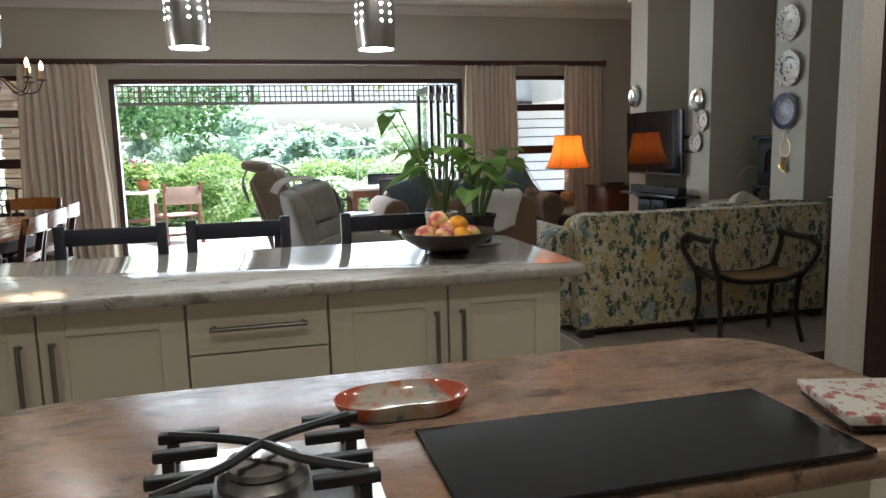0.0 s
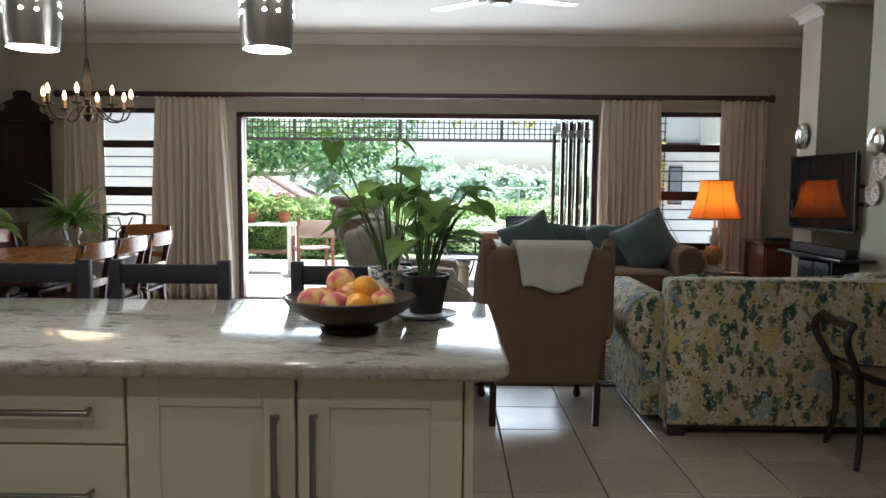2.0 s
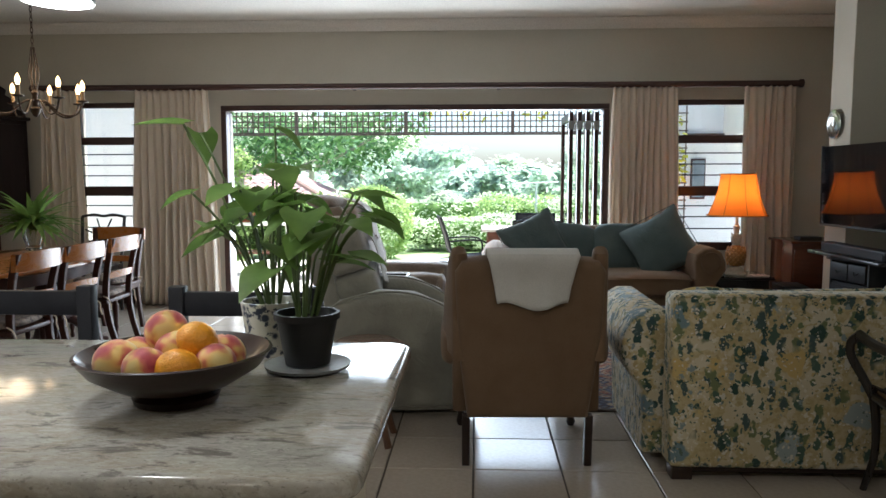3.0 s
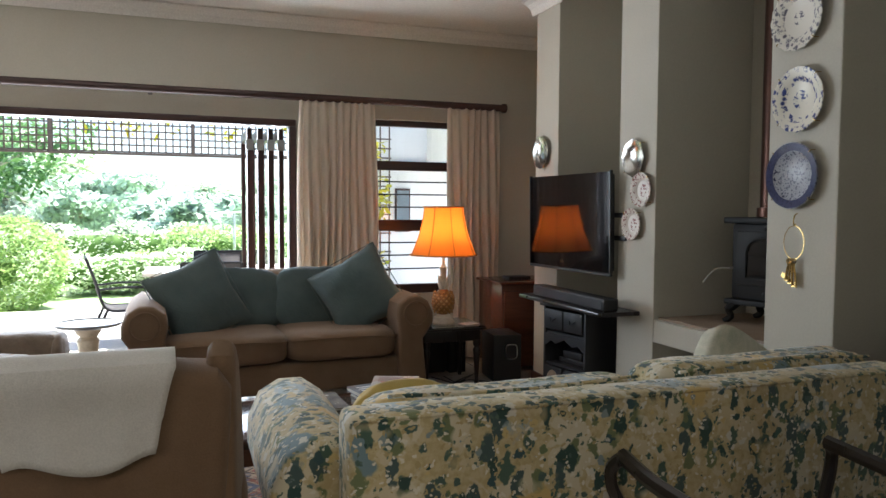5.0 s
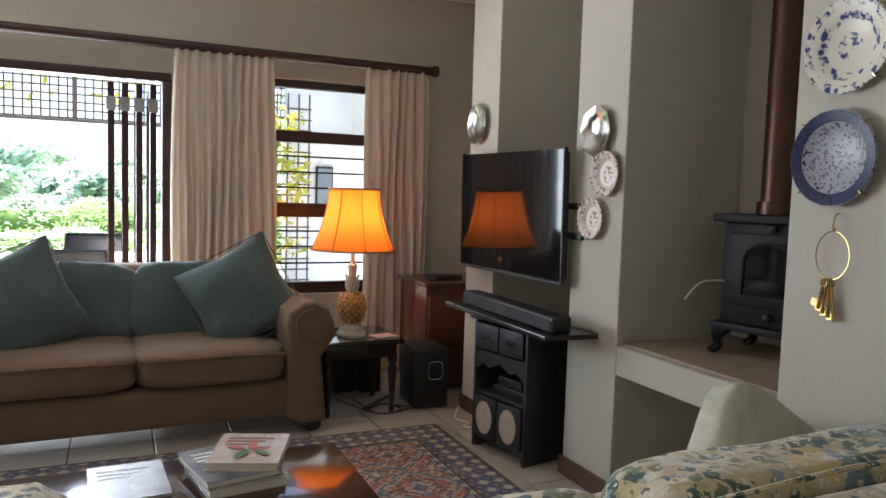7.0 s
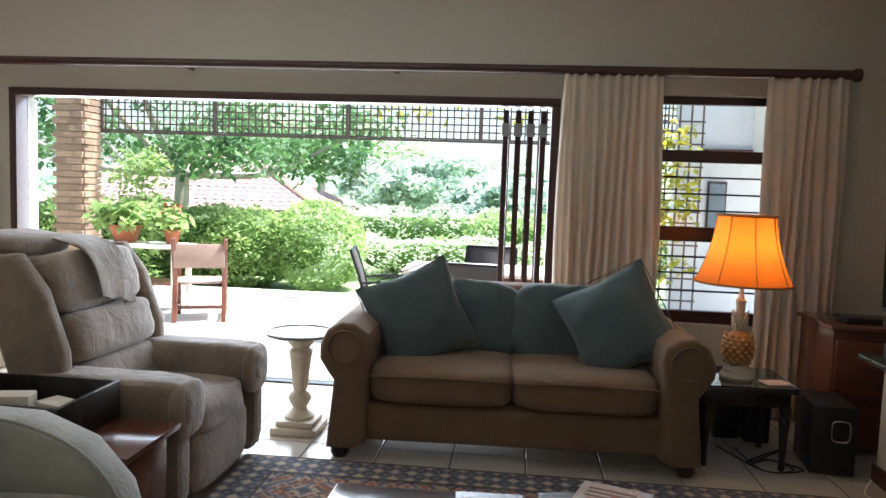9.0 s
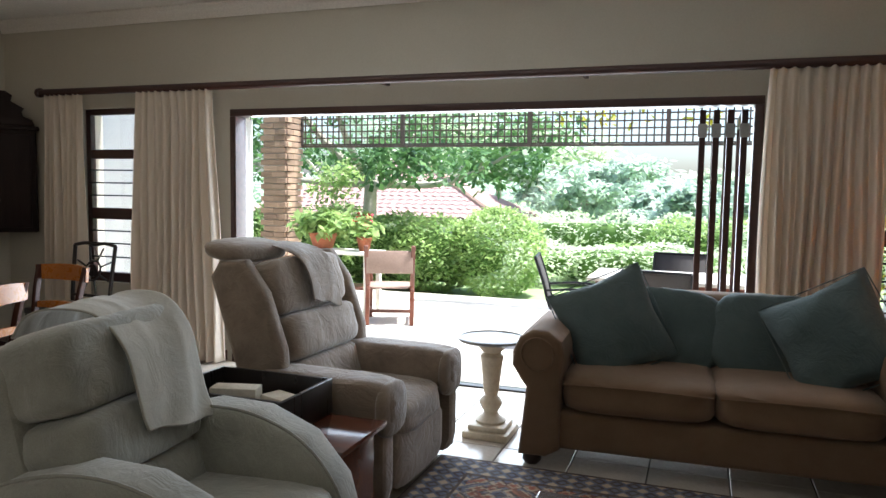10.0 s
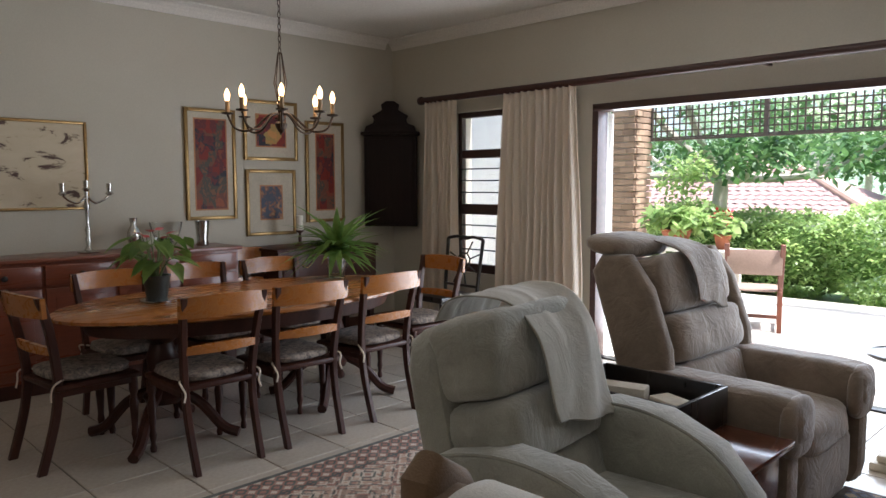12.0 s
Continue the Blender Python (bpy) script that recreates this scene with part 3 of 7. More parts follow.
def tree(base, h, spread, n, seed, material, size, label, limbs=7, trunk_r=0.16, name="tree", low=0.42):
    rg = np.random.default_rng(seed)
    t = thing(name, pose(*base), label, "tree")
    fork = Vector((rg.uniform(-0.15, 0.15), 0, h * 0.36))
    bm = tube(B(), smoothpath([(0, 0, -0.3), (0.05, 0, h * 0.18), fork], 5), [trunk_r * (1 - 0.3 * i / 10) for i in range(11)], 10)
    tr = part("trunk", bm, M_BARK, t)
    pts = []
    for i in range(limbs):
        a = 2 * math.pi * i / limbs + rg.uniform(-0.3, 0.3)
        R = spread * rg.uniform(0.65, 1.0)
        tip = Vector((math.cos(a) * R, math.sin(a) * R, h * rg.uniform(0.5, 0.98)))
        mid = fork.lerp(tip, 0.5) + Vector((0, 0, -0.08 * h))
        path = smoothpath([fork, mid, tip], 5)
        part("limb", tube(B(), path, [trunk_r * 0.55 * (1 - 0.85 * j / 10) for j in range(11)], 7), M_BARK, tr)
        for j in range(9):
            c = mid.lerp(tip, rg.uniform(0.1, 1.1)) + Vector(rg.normal(0, 1, 3) * spread * np.array((0.17, 0.17, 0.10)))
            c.z = max(c.z, h * low)
            r = spread * rg.uniform(0.13, 0.26)
            pts.append(cloud(rg, c, (r, r, r * 0.6), max(8, n // (limbs * 9)), 0.15))
    leafmesh("crown", np.concatenate(pts), size, seed, material, t)
    return t


tree((-3.2, 16.6, -0.12), 4.6, 3.6, 9500, 21, M_TREE, 0.16, "spreading garden tree with pale bark and dark leaves", 8, 0.17, low=0.44)
# distant trees, their haze carried by the leaf colours alone
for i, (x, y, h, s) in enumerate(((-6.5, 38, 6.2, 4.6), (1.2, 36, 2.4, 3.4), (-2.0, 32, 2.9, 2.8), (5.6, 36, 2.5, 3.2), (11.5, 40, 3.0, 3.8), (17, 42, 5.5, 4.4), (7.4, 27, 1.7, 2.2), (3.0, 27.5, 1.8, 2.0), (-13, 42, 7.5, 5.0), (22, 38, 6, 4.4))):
    tree((x, y, -0.12), h, s, 6500, 40 + i, M_HAZE_WOODS if i % 3 else M_HAZE_PALE, 0.30, "soft green garden tree beyond the lawn, haze in its leaf colour", 8, 0.18, low=0.12)
tree((6.3, 14.6, -0.12), 2.9, 0.9, 4200, 70, M_HEDGE, 0.12, "slim bright green tree by the patio", 6, 0.06, low=0.1)
# far woods: one sheet of crowns, distance haze put into the leaf colour
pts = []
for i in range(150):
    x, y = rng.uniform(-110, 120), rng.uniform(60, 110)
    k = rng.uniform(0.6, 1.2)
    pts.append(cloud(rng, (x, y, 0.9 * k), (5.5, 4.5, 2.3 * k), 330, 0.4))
tagged(leafmesh("far_woods", np.concatenate(pts), 0.95, 5, M_HAZE_WOODS), "green woods beyond the garden, haze in their leaf colour", "woods", kind="stuff")


def roof_house():
    h = thing("house", pose(-7.6, 28.5, 0), "neighbouring house with a red tiled hip roof", "house")
    part("wall", box(B(), -4.2, -2.6, -0.5, 4.2, 2.6, 0.62), M_EXT, h)
    bm = B()
    rows = 14
    ridge0, ridge1, eave, top = -1.4, 1.0, 0.55, 2.35
    for j in range(rows):
        t0, t1 = j / rows, (j + 1.15) / rows
        y0, y1 = -3.0 * (1 - t0), -3.0 * (1 - t1)
        z0, z1 = eave + (top - eave) * t0 + 0.02, eave + (top - eave) * t1
        l0, r0 = -4.7 + (4.7 + ridge0) * t0, 4.7 - (4.7 - ridge1) * t0
        n = int((r0 - l0) / 0.3)
        for i in range(n):
            xa = l0 + (r0 - l0) * i / n
            xb = l0 + (r0 - l0) * (i + 1) / n
            xm = (xa + xb) / 2
            v = [bm.verts.new(c) for c in ((xa, y0, z0), (xm, y0, z0 + 0.035), (xb, y0, z0), (xb, y1, z1), (xm, y1, z1 + 0.03), (xa, y1, z1))]
            bm.faces.new((v[0], v[1], v[4], v[5]))
            bm.faces.new((v[1], v[2], v[3], v[4]))
    roof = part("roof", bm, M_ROOF, h, "red clay roof tiles", False)
    bm = B()
    a = [bm.verts.new(c) for c in ((-4.7, -3.0, eave - 0.05), (4.7, -3.0, eave - 0.05), (4.7, 3.0, eave - 0.05), (-4.7, 3.0, eave - 0.05), (ridge0, 0, top - 0.06), (ridge1, 0, top - 0.06))]
    for q in ((0, 1, 5, 4), (1, 2, 5), (2, 3, 4, 5), (3, 0, 4)):
        bm.faces.new([a[i] for i in q])
    part("roof_slope", bm, M_ROOF, roof, "", False)
    part("hip_ridge", tube(B(), [(4.75, -3.05, eave), (ridge1, 0, top + 0.03)], 0.11, 8), mat("hip_tile", (0.55, 0.36, 0.28), rough=0.9), roof)
    part("ridge", tube(B(), [(ridge0, 0, top + 0.03), (ridge1, 0, top + 0.03)], 0.11, 8), M_ROOF, roof)


roof_house()
creeper = leafmesh("creeper", np.concatenate([cloud(rng, (-2.42 + rng.uniform(-0.12, 0.45), 13.45 + rng.uniform(-0.1, 0.25), rng.uniform(0.0, 1.75)), (0.26, 0.2, 0.2), 60, 0.2) for _ in range(26)]), 0.10, 19, M_HEDGE)
tagged(creeper, "green creeper growing beside the brick pier", "shrub")

# wings of the house beside the patio
wing = thing("house_wing", pose(0, 0, 0), "cream plastered wing of the house beside the patio", "house")
part("wall", box(B(), -6.5, 11.9, -0.1, -2.78, 12.1, 3.2), M_EXT, wing)
part("wall", box(B(), 4.75, 13.0, -0.1, 9.5, 13.2, 3.4), mat("pale_grey_plaster", (0.66, 0.68, 0.66), (0.60, 0.62, 0.60), big=1, rough=0.85), wing)
part("wall", box(B(), 5.6, 11.6, 1.95, 6.2, 13.0, 3.4), M_EXT, wing)
wdw = part("window", box(box(B(), 5.12, 12.96, 1.0, 5.34, 12.999, 1.62, 0.004, 1), 5.0, 12.94, 1.95, 6.8, 12.999, 2.0), M_DWOOD, wing)
part("pane", box(B(), 5.14, 12.945, 1.03, 5.32, 12.958, 1.59), mat("window_dark", (0.2, 0.24, 0.26), rough=0.1), wdw, "", False)

# brick pier of the patio, brick by brick
pier = tagged(link("wall_brick_pier", box(B(), -2.94, 12.75, -0.1, -2.60, 13.1, 2.95), M_MORTAR), kind="structure")
bme = bpy.data.meshes.new("brick")
bb = box(B(), -0.105, -0.05, -0.035, 0.105, 0.05, 0.035, 0.004, 1)
bb.to_mesh(bme)
bb.free()
bme.materials.append(M_BRICK)
for k in range(36):
    z = -0.05 + k * 0.083
    for f in range(2):
        o = new("brick", bme)
        o.parent = pier
        o.location = (-2.94 + 0.09 + 0.18 * f + (0.03 if k % 2 else -0.02), 12.742 + 0.04 + random.uniform(-0.006, 0.004), z)
        o = new("brick", bme)
        o.parent = pier
        o.matrix_local = pose(-2.63 + 0.02 + random.uniform(-0.004, 0.006), 12.86 + 0.2 * f - (0.05 if k % 2 else 0), z, 0, 0, 90)

# lattice under the patio roof
latt = thing("lattice", pose(0, 13.15, 0), "dark wooden lattice hanging under the patio roof", "lattice")
z0, z1, xa, xb = 2.04, 2.86, -2.60, 5.2
for z in np.arange(z0, z1, 0.088):
    part("lath", box(B(), xa, -0.012, z - 0.009, xb, 0.0, z + 0.009), M_LATT, latt, "", False)
for x in np.arange(xa, xb, 0.088):
    part("lath", box(B(), x - 0.009, 0.0, z0, x + 0.009, 0.012, z1), M_LATT, latt, "", False)
for x in (-2.575, -1.02, 0.72, 2.4, 4.1):
    part("post", box(B(), x - 0.025, -0.03, z0 - 0.03, x + 0.025, 0.03, z1), M_LATT, latt, "", False)
part("rail", box(B(), xa, -0.026, z0 - 0.04, xb, 0.026, z0 - 0.012), M_LATT, latt, "", False)
for x in (-2.6, -0.6, 1.4, 3.4, 5.2):
    structure("trim_pergola_beam", box(B(), x - 0.04, YB + 0.252, 2.87, x + 0.04, 13.3, 2.98, 0.005), M_LATT)
vine = leafmesh("vine", np.concatenate([cloud(rng, (rng.uniform(0.6, 5.0), 13.3, rng.uniform(2.3, 2.85)), (0.3, 0.12, 0.16), 22, 0.2) for _ in range(26)] + [cloud(rng, (4.6 + rng.uniform(-0.25, 0.25), 12.6, rng.uniform(0.4, 2.2)), (0.16, 0.1, 0.2), 24, 0.2) for _ in range(22)]), 0.11, 9, M_VINE)
tagged(vine, "yellowing vine leaves on the lattice", "vine")
trel = thing("trellis", pose(4.6, 12.75, -0.03), "garden trellis overgrown with vine", "trellis")
for i in range(7):
    part("lath", box(B(), -0.42 + i * 0.13, -0.01, 0, -0.40 + i * 0.13, 0, 2.5), M_LATT, trel, "", False)
for i in range(18):
    part("lath", box(B(), -0.42, 0.0, 0.1 + i * 0.13, 0.40, 0.01, 0.12 + i * 0.13), M_LATT, trel, "", False)

# ---- patio furniture ----
M_REDWOOD = wood("patio_wood", (0.17, 0.055, 0.03), (0.11, 0.036, 0.02), 0, 0.45)
M_SLING = mat("sling_fabric", (0.045, 0.04, 0.038), (0.07, 0.06, 0.055), big=8, fine=300, rough=0.8)
M_IRON = mat("white_iron", (0.75, 0.75, 0.72), rough=0.5)


def patio_bench():
    b = thing("garden_chair", pose(-0.31, 11.15, -0.03, 0, 0, 21) @ Matrix.Diagonal((0.92, 1, 0.94, 1)), "wooden garden armchair with a slung leather seat", "chair")
    hide = mat("pale_hide", (0.34, 0.24, 0.19), (0.26, 0.18, 0.14), rough=0.6)
    for x in (-0.26, 0.26):
        part("leg", beam(beam(B(), (x, -0.02, 0), (x, 0.06, 0.45), 0.05, 0.05, 0.005), (x, 0.06, 0.45), (x * 1.05, -0.06, 0.92), 0.05, 0.035, 0.005), M_REDWOOD, b)
        part("leg", beam(B(), (x, 0.5, 0), (x, 0.5, 0.6), 0.045, 0.045, 0.005), M_REDWOOD, b)
        part("side_rail", beam(B(), (x, 0.0, 0.12), (x, 0.5, 0.12), 0.03, 0.04, 0.004), M_REDWOOD, b)
        part("side_rail", beam(B(), (x, 0.02, 0.40), (x, 0.5, 0.42), 0.03, 0.05, 0.004), M_REDWOOD, b)
    part("stretcher", beam(B(), (-0.26, 0.25, 0.12), (0.26, 0.25, 0.12), 0.03, 0.04, 0.004), M_REDWOOD, b)
    part("seat", pad(B(), 0, 0.26, 0.43, 0.54, 0.5, 0.03, 6, 10, None, 0.03), hide, b)
    part("backrest", box(B(), -0.27, -0.045, 0.60, 0.27, -0.025, 0.86, 0.008), hide, b, "pale leather backrest")


patio_bench()


def plant_stand():
    t = thing("plant_table", pose(-1.15, 11.7, -0.03), "pale wooden plant table on the patio", "table")
    part("tabletop", box(B(), -0.6, -0.22, 0.70, 0.45, 0.22, 0.74, 0.006), M_EXT, t)
    for x in (-0.52, 0.38):
        for y in (-0.17, 0.17):
            part("leg", box(B(), x - 0.025, y - 0.025, 0, x + 0.025, y + 0.025, 0.70), M_EXT, t)
    part("shelf", box(B(), -0.52, -0.18, 0.3, 0.38, 0.18, 0.33), M_REDWOOD, t)
    M_TERRA = mat("terracotta", (0.42, 0.14, 0.07), (0.34, 0.11, 0.06), rough=0.85)
    for x, r, h, lv, lab in ((-1.42, 0.17, 0.2, 520, "leafy green pot plant on the patio table"), (-0.88, 0.09, 0.16, 90, "terracotta pot with red flowers")):
        p = thing("potted_plant", pose(x, 11.7, 0.71), lab, "plant")
        part("pot", lathe(B(), [(r * 0.65, 0), (r * 0.95, h * 0.8), (r * 1.05, h * 0.82), (r * 1.05, h), (r * 0.9, h), (r * 0.85, h * 0.85), (0.0, h * 0.84)], 18), M_TERRA, p)
        leafmesh("foliage", cloud(np.random.default_rng(int(lv)), (0, 0, h + 0.12), (r * 2.2, r * 2, 0.16), lv, 0.1), 0.13, 4, M_HEDGE, p)
        if lv < 100:
            tagged(leafmesh("petals", cloud(np.random.default_rng(6), (0, 0, h + 0.2), (0.12, 0.12, 0.1), 40, 0.4), 0.05, 8, mat("red_petal", (0.6, 0.03, 0.05), rough=0.6), p), kind="stuff")


plant_stand()


def sling_chair(m, name="patio_chair"):
    c = thing(name, m, "dark metal patio chair with a woven sling seat", "chair", "patio chairs")
    prof = smoothpath([(0, -0.30, 0.98), (0, -0.22, 0.72), (0, -0.14, 0.44), (0, 0.05, 0.40), (0, 0.30, 0.42)], 5)
    for x in (-0.26, 0.26):
        part("frame", tube(B(), [p + Vector((x, 0, 0)) for p in prof], 0.014, 8), M_BLACK, c)
        part("arm", tube(B(), smoothpath([(x, -0.2, 0.64), (x, 0.1, 0.66), (x, 0.28, 0.60), (x, 0.28, 0.3), (x, 0.2, 0.0)], 5), 0.013, 8), M_BLACK, c)
        part("leg", tube(B(), [(x, -0.12, 0.42), (x, -0.28, 0.0)], 0.013, 8), M_BLACK, c)
    bm = B()
    rows = [[bm.verts.new(p + Vector((x, 0, 0.004))) for p in prof] for x in (-0.25, 0.25)]
    for i in range(len(prof) - 1):
        bm.faces.new((rows[0][i], rows[1][i], rows[1][i + 1], rows[0][i + 1]))
    s = part("sling", bm, M_SLING, c)
    so = s.modifiers.new("thick", "SOLIDIFY")
    so.thickness = 0.006
    part("top_rail", tube(B(), [(-0.26, -0.30, 0.98), (0.26, -0.30, 0.98)], 0.013, 8), M_BLACK, c)
    return c


sc = sling_chair(pose(1.66, 10.85, -0.03, 0, 0, -82) @ Matrix.Diagonal((1, 1, 0.88, 1)))
copy_thing(sc, pose(2.62, 11.35, -0.03, 0, 0, 175))
copy_thing(sc, pose(2.55, 10.05, -0.03, 0, 0, -8))
pt = thing("patio_table", pose(2.55, 10.75, -0.03), "long wooden patio table", "table")
# top borrows the pale paving material, sunlight put into its colour
part("tabletop", box(B(), -0.65, -0.42, 0.70, 0.75, 0.42, 0.735, 0.008), M_PATIO, pt, "pale sunlit tabletop")
part("apron", box(B(), -0.58, -0.36, 0.60, 0.68, 0.36, 0.699), M_REDWOOD, pt)
for x in (-0.55, 0.65):
    for y in (-0.33, 0.33):
        part("leg", box(B(), x - 0.035, y - 0.035, 0, x + 0.035, y + 0.035, 0.60), M_REDWOOD, pt)
wl = thing("washing_line", pose(3.3, 19.5, -0.12), "pale metal washing line post in the garden", "washing line")
part("post", tube(B(), [(0, 0, 0), (0, 0, 1.35)], 0.03, 8), M_IRON, wl)
part("crossbar", tube(B(), [(-0.55, 0, 1.33), (0.55, 0, 1.37)], 0.02, 8), M_IRON, wl)

# ---- living room ----
M_BROWN = cloth("brown_linen", (0.195, 0.122, 0.068), (0.16, 0.097, 0.054), sheen=0.12)
M_TAUPE = cloth("taupe_suede", (0.31, 0.235, 0.17), (0.15, 0.112, 0.08), big=7, sheen=0.6, wrinkle=0.32)
M_SAGE = cloth("grey_green_suede", (0.38, 0.37, 0.31), (0.25, 0.245, 0.205), big=6, sheen=0.6, wrinkle=0.26)
M_TEAL = cloth("teal_linen", (0.085, 0.118, 0.116), (0.065, 0.095, 0.094), wrinkle=0.25)
M_FLORAL = floral("floral_linen")
M_FOOT = wood("ebonised_foot", (0.03, 0.015, 0.01), (0.018, 0.01, 0.008), 2, 0.4)
M_EBONY = wood("ebonised_wood", (0.022, 0.016, 0.014), (0.012, 0.01, 0.009), 2, 0.3)
M_MAHOG = wood("mahogany", (0.13, 0.042, 0.022), (0.075, 0.024, 0.014), 0, 0.22)
M_CREAMP = mat("cream_distressed_paint", (0.70, 0.64, 0.52), (0.55, 0.48, 0.36), big=9, fine=60, rough=0.55)
M_BRASS = mat("brass", (0.60, 0.42, 0.16), (0.45, 0.31, 0.11), rough=0.25, metal=1.0, bmp=0.03)
M_CHROME = mat("brushed_steel", (0.62, 0.61, 0.59), (0.52, 0.51, 0.50), big=4, fine=120, rough=0.3, metal=1.0, stretch=(1, 1, 0.1), bmp=0.03)
M_SILVER = mat("silver", (0.55, 0.53, 0.50), (0.40, 0.385, 0.36), rough=0.22, metal=1.0, bmp=0.05)
M_BLACKP = mat("black_plastic", (0.012, 0.012, 0.013), (0.016, 0.016, 0.017), rough=0.45, bmp=0.05)


def piping(parent, pts, material, r=0.006, closed=False):
    part("piping", tube(B(), pts, r, 6, closed), material, parent)


def brown_sofa():
    s = thing("sofa", pose(2.92, 7.72, 0, 0, 0, 2), "brown two-seat sofa with rolled arms", "sofa")
    w = 0.80
    part("base", box(B(), -w, 0.02, 0.10, w, 0.82, 0.30, 0.03, 3), M_BROWN, s)
    part("backrest", pad(B(), 0, 0.76, 0.50, 2 * w + 0.1, 0.26, 0.74, 5, 22), M_BROWN, s)
    for sx in (-1, 1):
        out = [(0.02, 0.06), (0.165, 0.06), (0.13, 0.42), (0.16, 0.46), (0.205, 0.53), (0.205, 0.60), (0.17, 0.68), (0.10, 0.725), (0.02, 0.72), (-0.05, 0.67), (-0.065, 0.60), (-0.05, 0.5), (-0.05, 0.1)]
        o = [(sx * (w + x), z) for x, z in out]
        arm = part("arm", prism(B(), o if sx > 0 else o[::-1], -0.02, 0.86, 0.03, 3), M_BROWN, s)
        spiral = [Vector((sx * (w + 0.07) + 0.085 * math.cos(a), -0.026, 0.60 + 0.085 * math.sin(a))) for a in np.linspace(0, 2 * math.pi, 20)[:-1]]
        part("piping", tube(B(), spiral, 0.006, 6, True), M_BROWN, arm)
        c = part("seat_cushion", pad(B(), sx * 0.375, 0.36, 0.40, 0.77, 0.78, 0.20, 6, 22, None, 0.015, 0, sx + 3), M_BROWN, s)
        loop = [(sx * 0.375 - 0.36, -0.02, 0.455), (sx * 0.375, -0.032, 0.465), (sx * 0.375 + 0.36, -0.02, 0.455)]
        piping(c, smoothpath(loop, 5), M_BROWN, 0.007)
    for x in (-0.9, 0.9):
        for y in (0.06, 0.76):
            part("foot", lathe(B(), [(0.035, 0), (0.05, 0.02), (0.05, 0.05), (0.035, 0.07), (0.045, 0.105)], 14, pose(x, y, 0)), M_FOOT, s)
    # loose teal pads along the back
    for x in (-0.27, 0.27):
        o = link("back_cushion", pad(B(), 0, 0, 0, 0.62, 0.17, 0.46, 3.4, 22, None, 0.06, 0.0, x), M_TEAL, None, "", True)
        o.matrix_world = pose(2.92 + x, 8.33, 0.665, -14, 0, 2 + x * 6)
        tagged(o, "teal linen back cushion on the brown sofa", "cushion", "sofa cushions")
    for x, yy, rot, yaw in ((2.37, 8.12, 67, 14), (3.47, 8.10, 60, -14)):
        bm = B()
        n = 20
        vs = {}
        for side in (-1, 1):
            for i in range(n + 1):
                for j in range(n + 1):
                    u, v = 2 * i / n - 1, 2 * j / n - 1
                    edge = i in (0, n) or j in (0, n)
                    if edge and side == 1:
                        vs[1, i, j] = vs[-1, i, j]
                        continue
                    pin = 1 - 0.10 * (1 - abs(u)) * (abs(v) ** 4)
                    pin2 = 1 - 0.10 * (1 - abs(v)) * (abs(u) ** 4)
                    d = 0.095 * ((1 - u * u) * (1 - v * v)) ** 0.45
                    d += 0.012 * noise.noise(Vector((u * 2.5, v * 2.5, side * 3 + x)))
                    vs[side, i, j] = bm.verts.new((u * 0.275 * pin2, side * (0 if edge else d), v * 0.275 * pin))
        for side in (-1, 1):
            for i in range(n):
                for j in range(n):
                    q = [vs[side, i, j], vs[side, i + 1, j], vs[side, i + 1, j + 1], vs[side, i, j + 1]]
                    bm.faces.new(q if side < 0 else q[::-1])
        o = link("throw_cushion", bm, M_TEAL, None, "", True)
        o.matrix_world = pose(x, yy, (0.70 if x < 3 else 0.72), -18, 0, yaw) @ pose(0, 0, 0, 0, rot, 0)
        tagged(o, "square teal cushion leaning on the brown sofa", "cushion", "sofa cushions")
        ed = [vs_ for vs_ in ((-0.275, -0.275), (0.275, -0.275), (0.275, 0.275), (-0.275, 0.275))]
        part("piping", tube(B(), [(a, 0, b) for a, b in ed], 0.005, 6, True), M_TEAL, o)


brown_sofa()


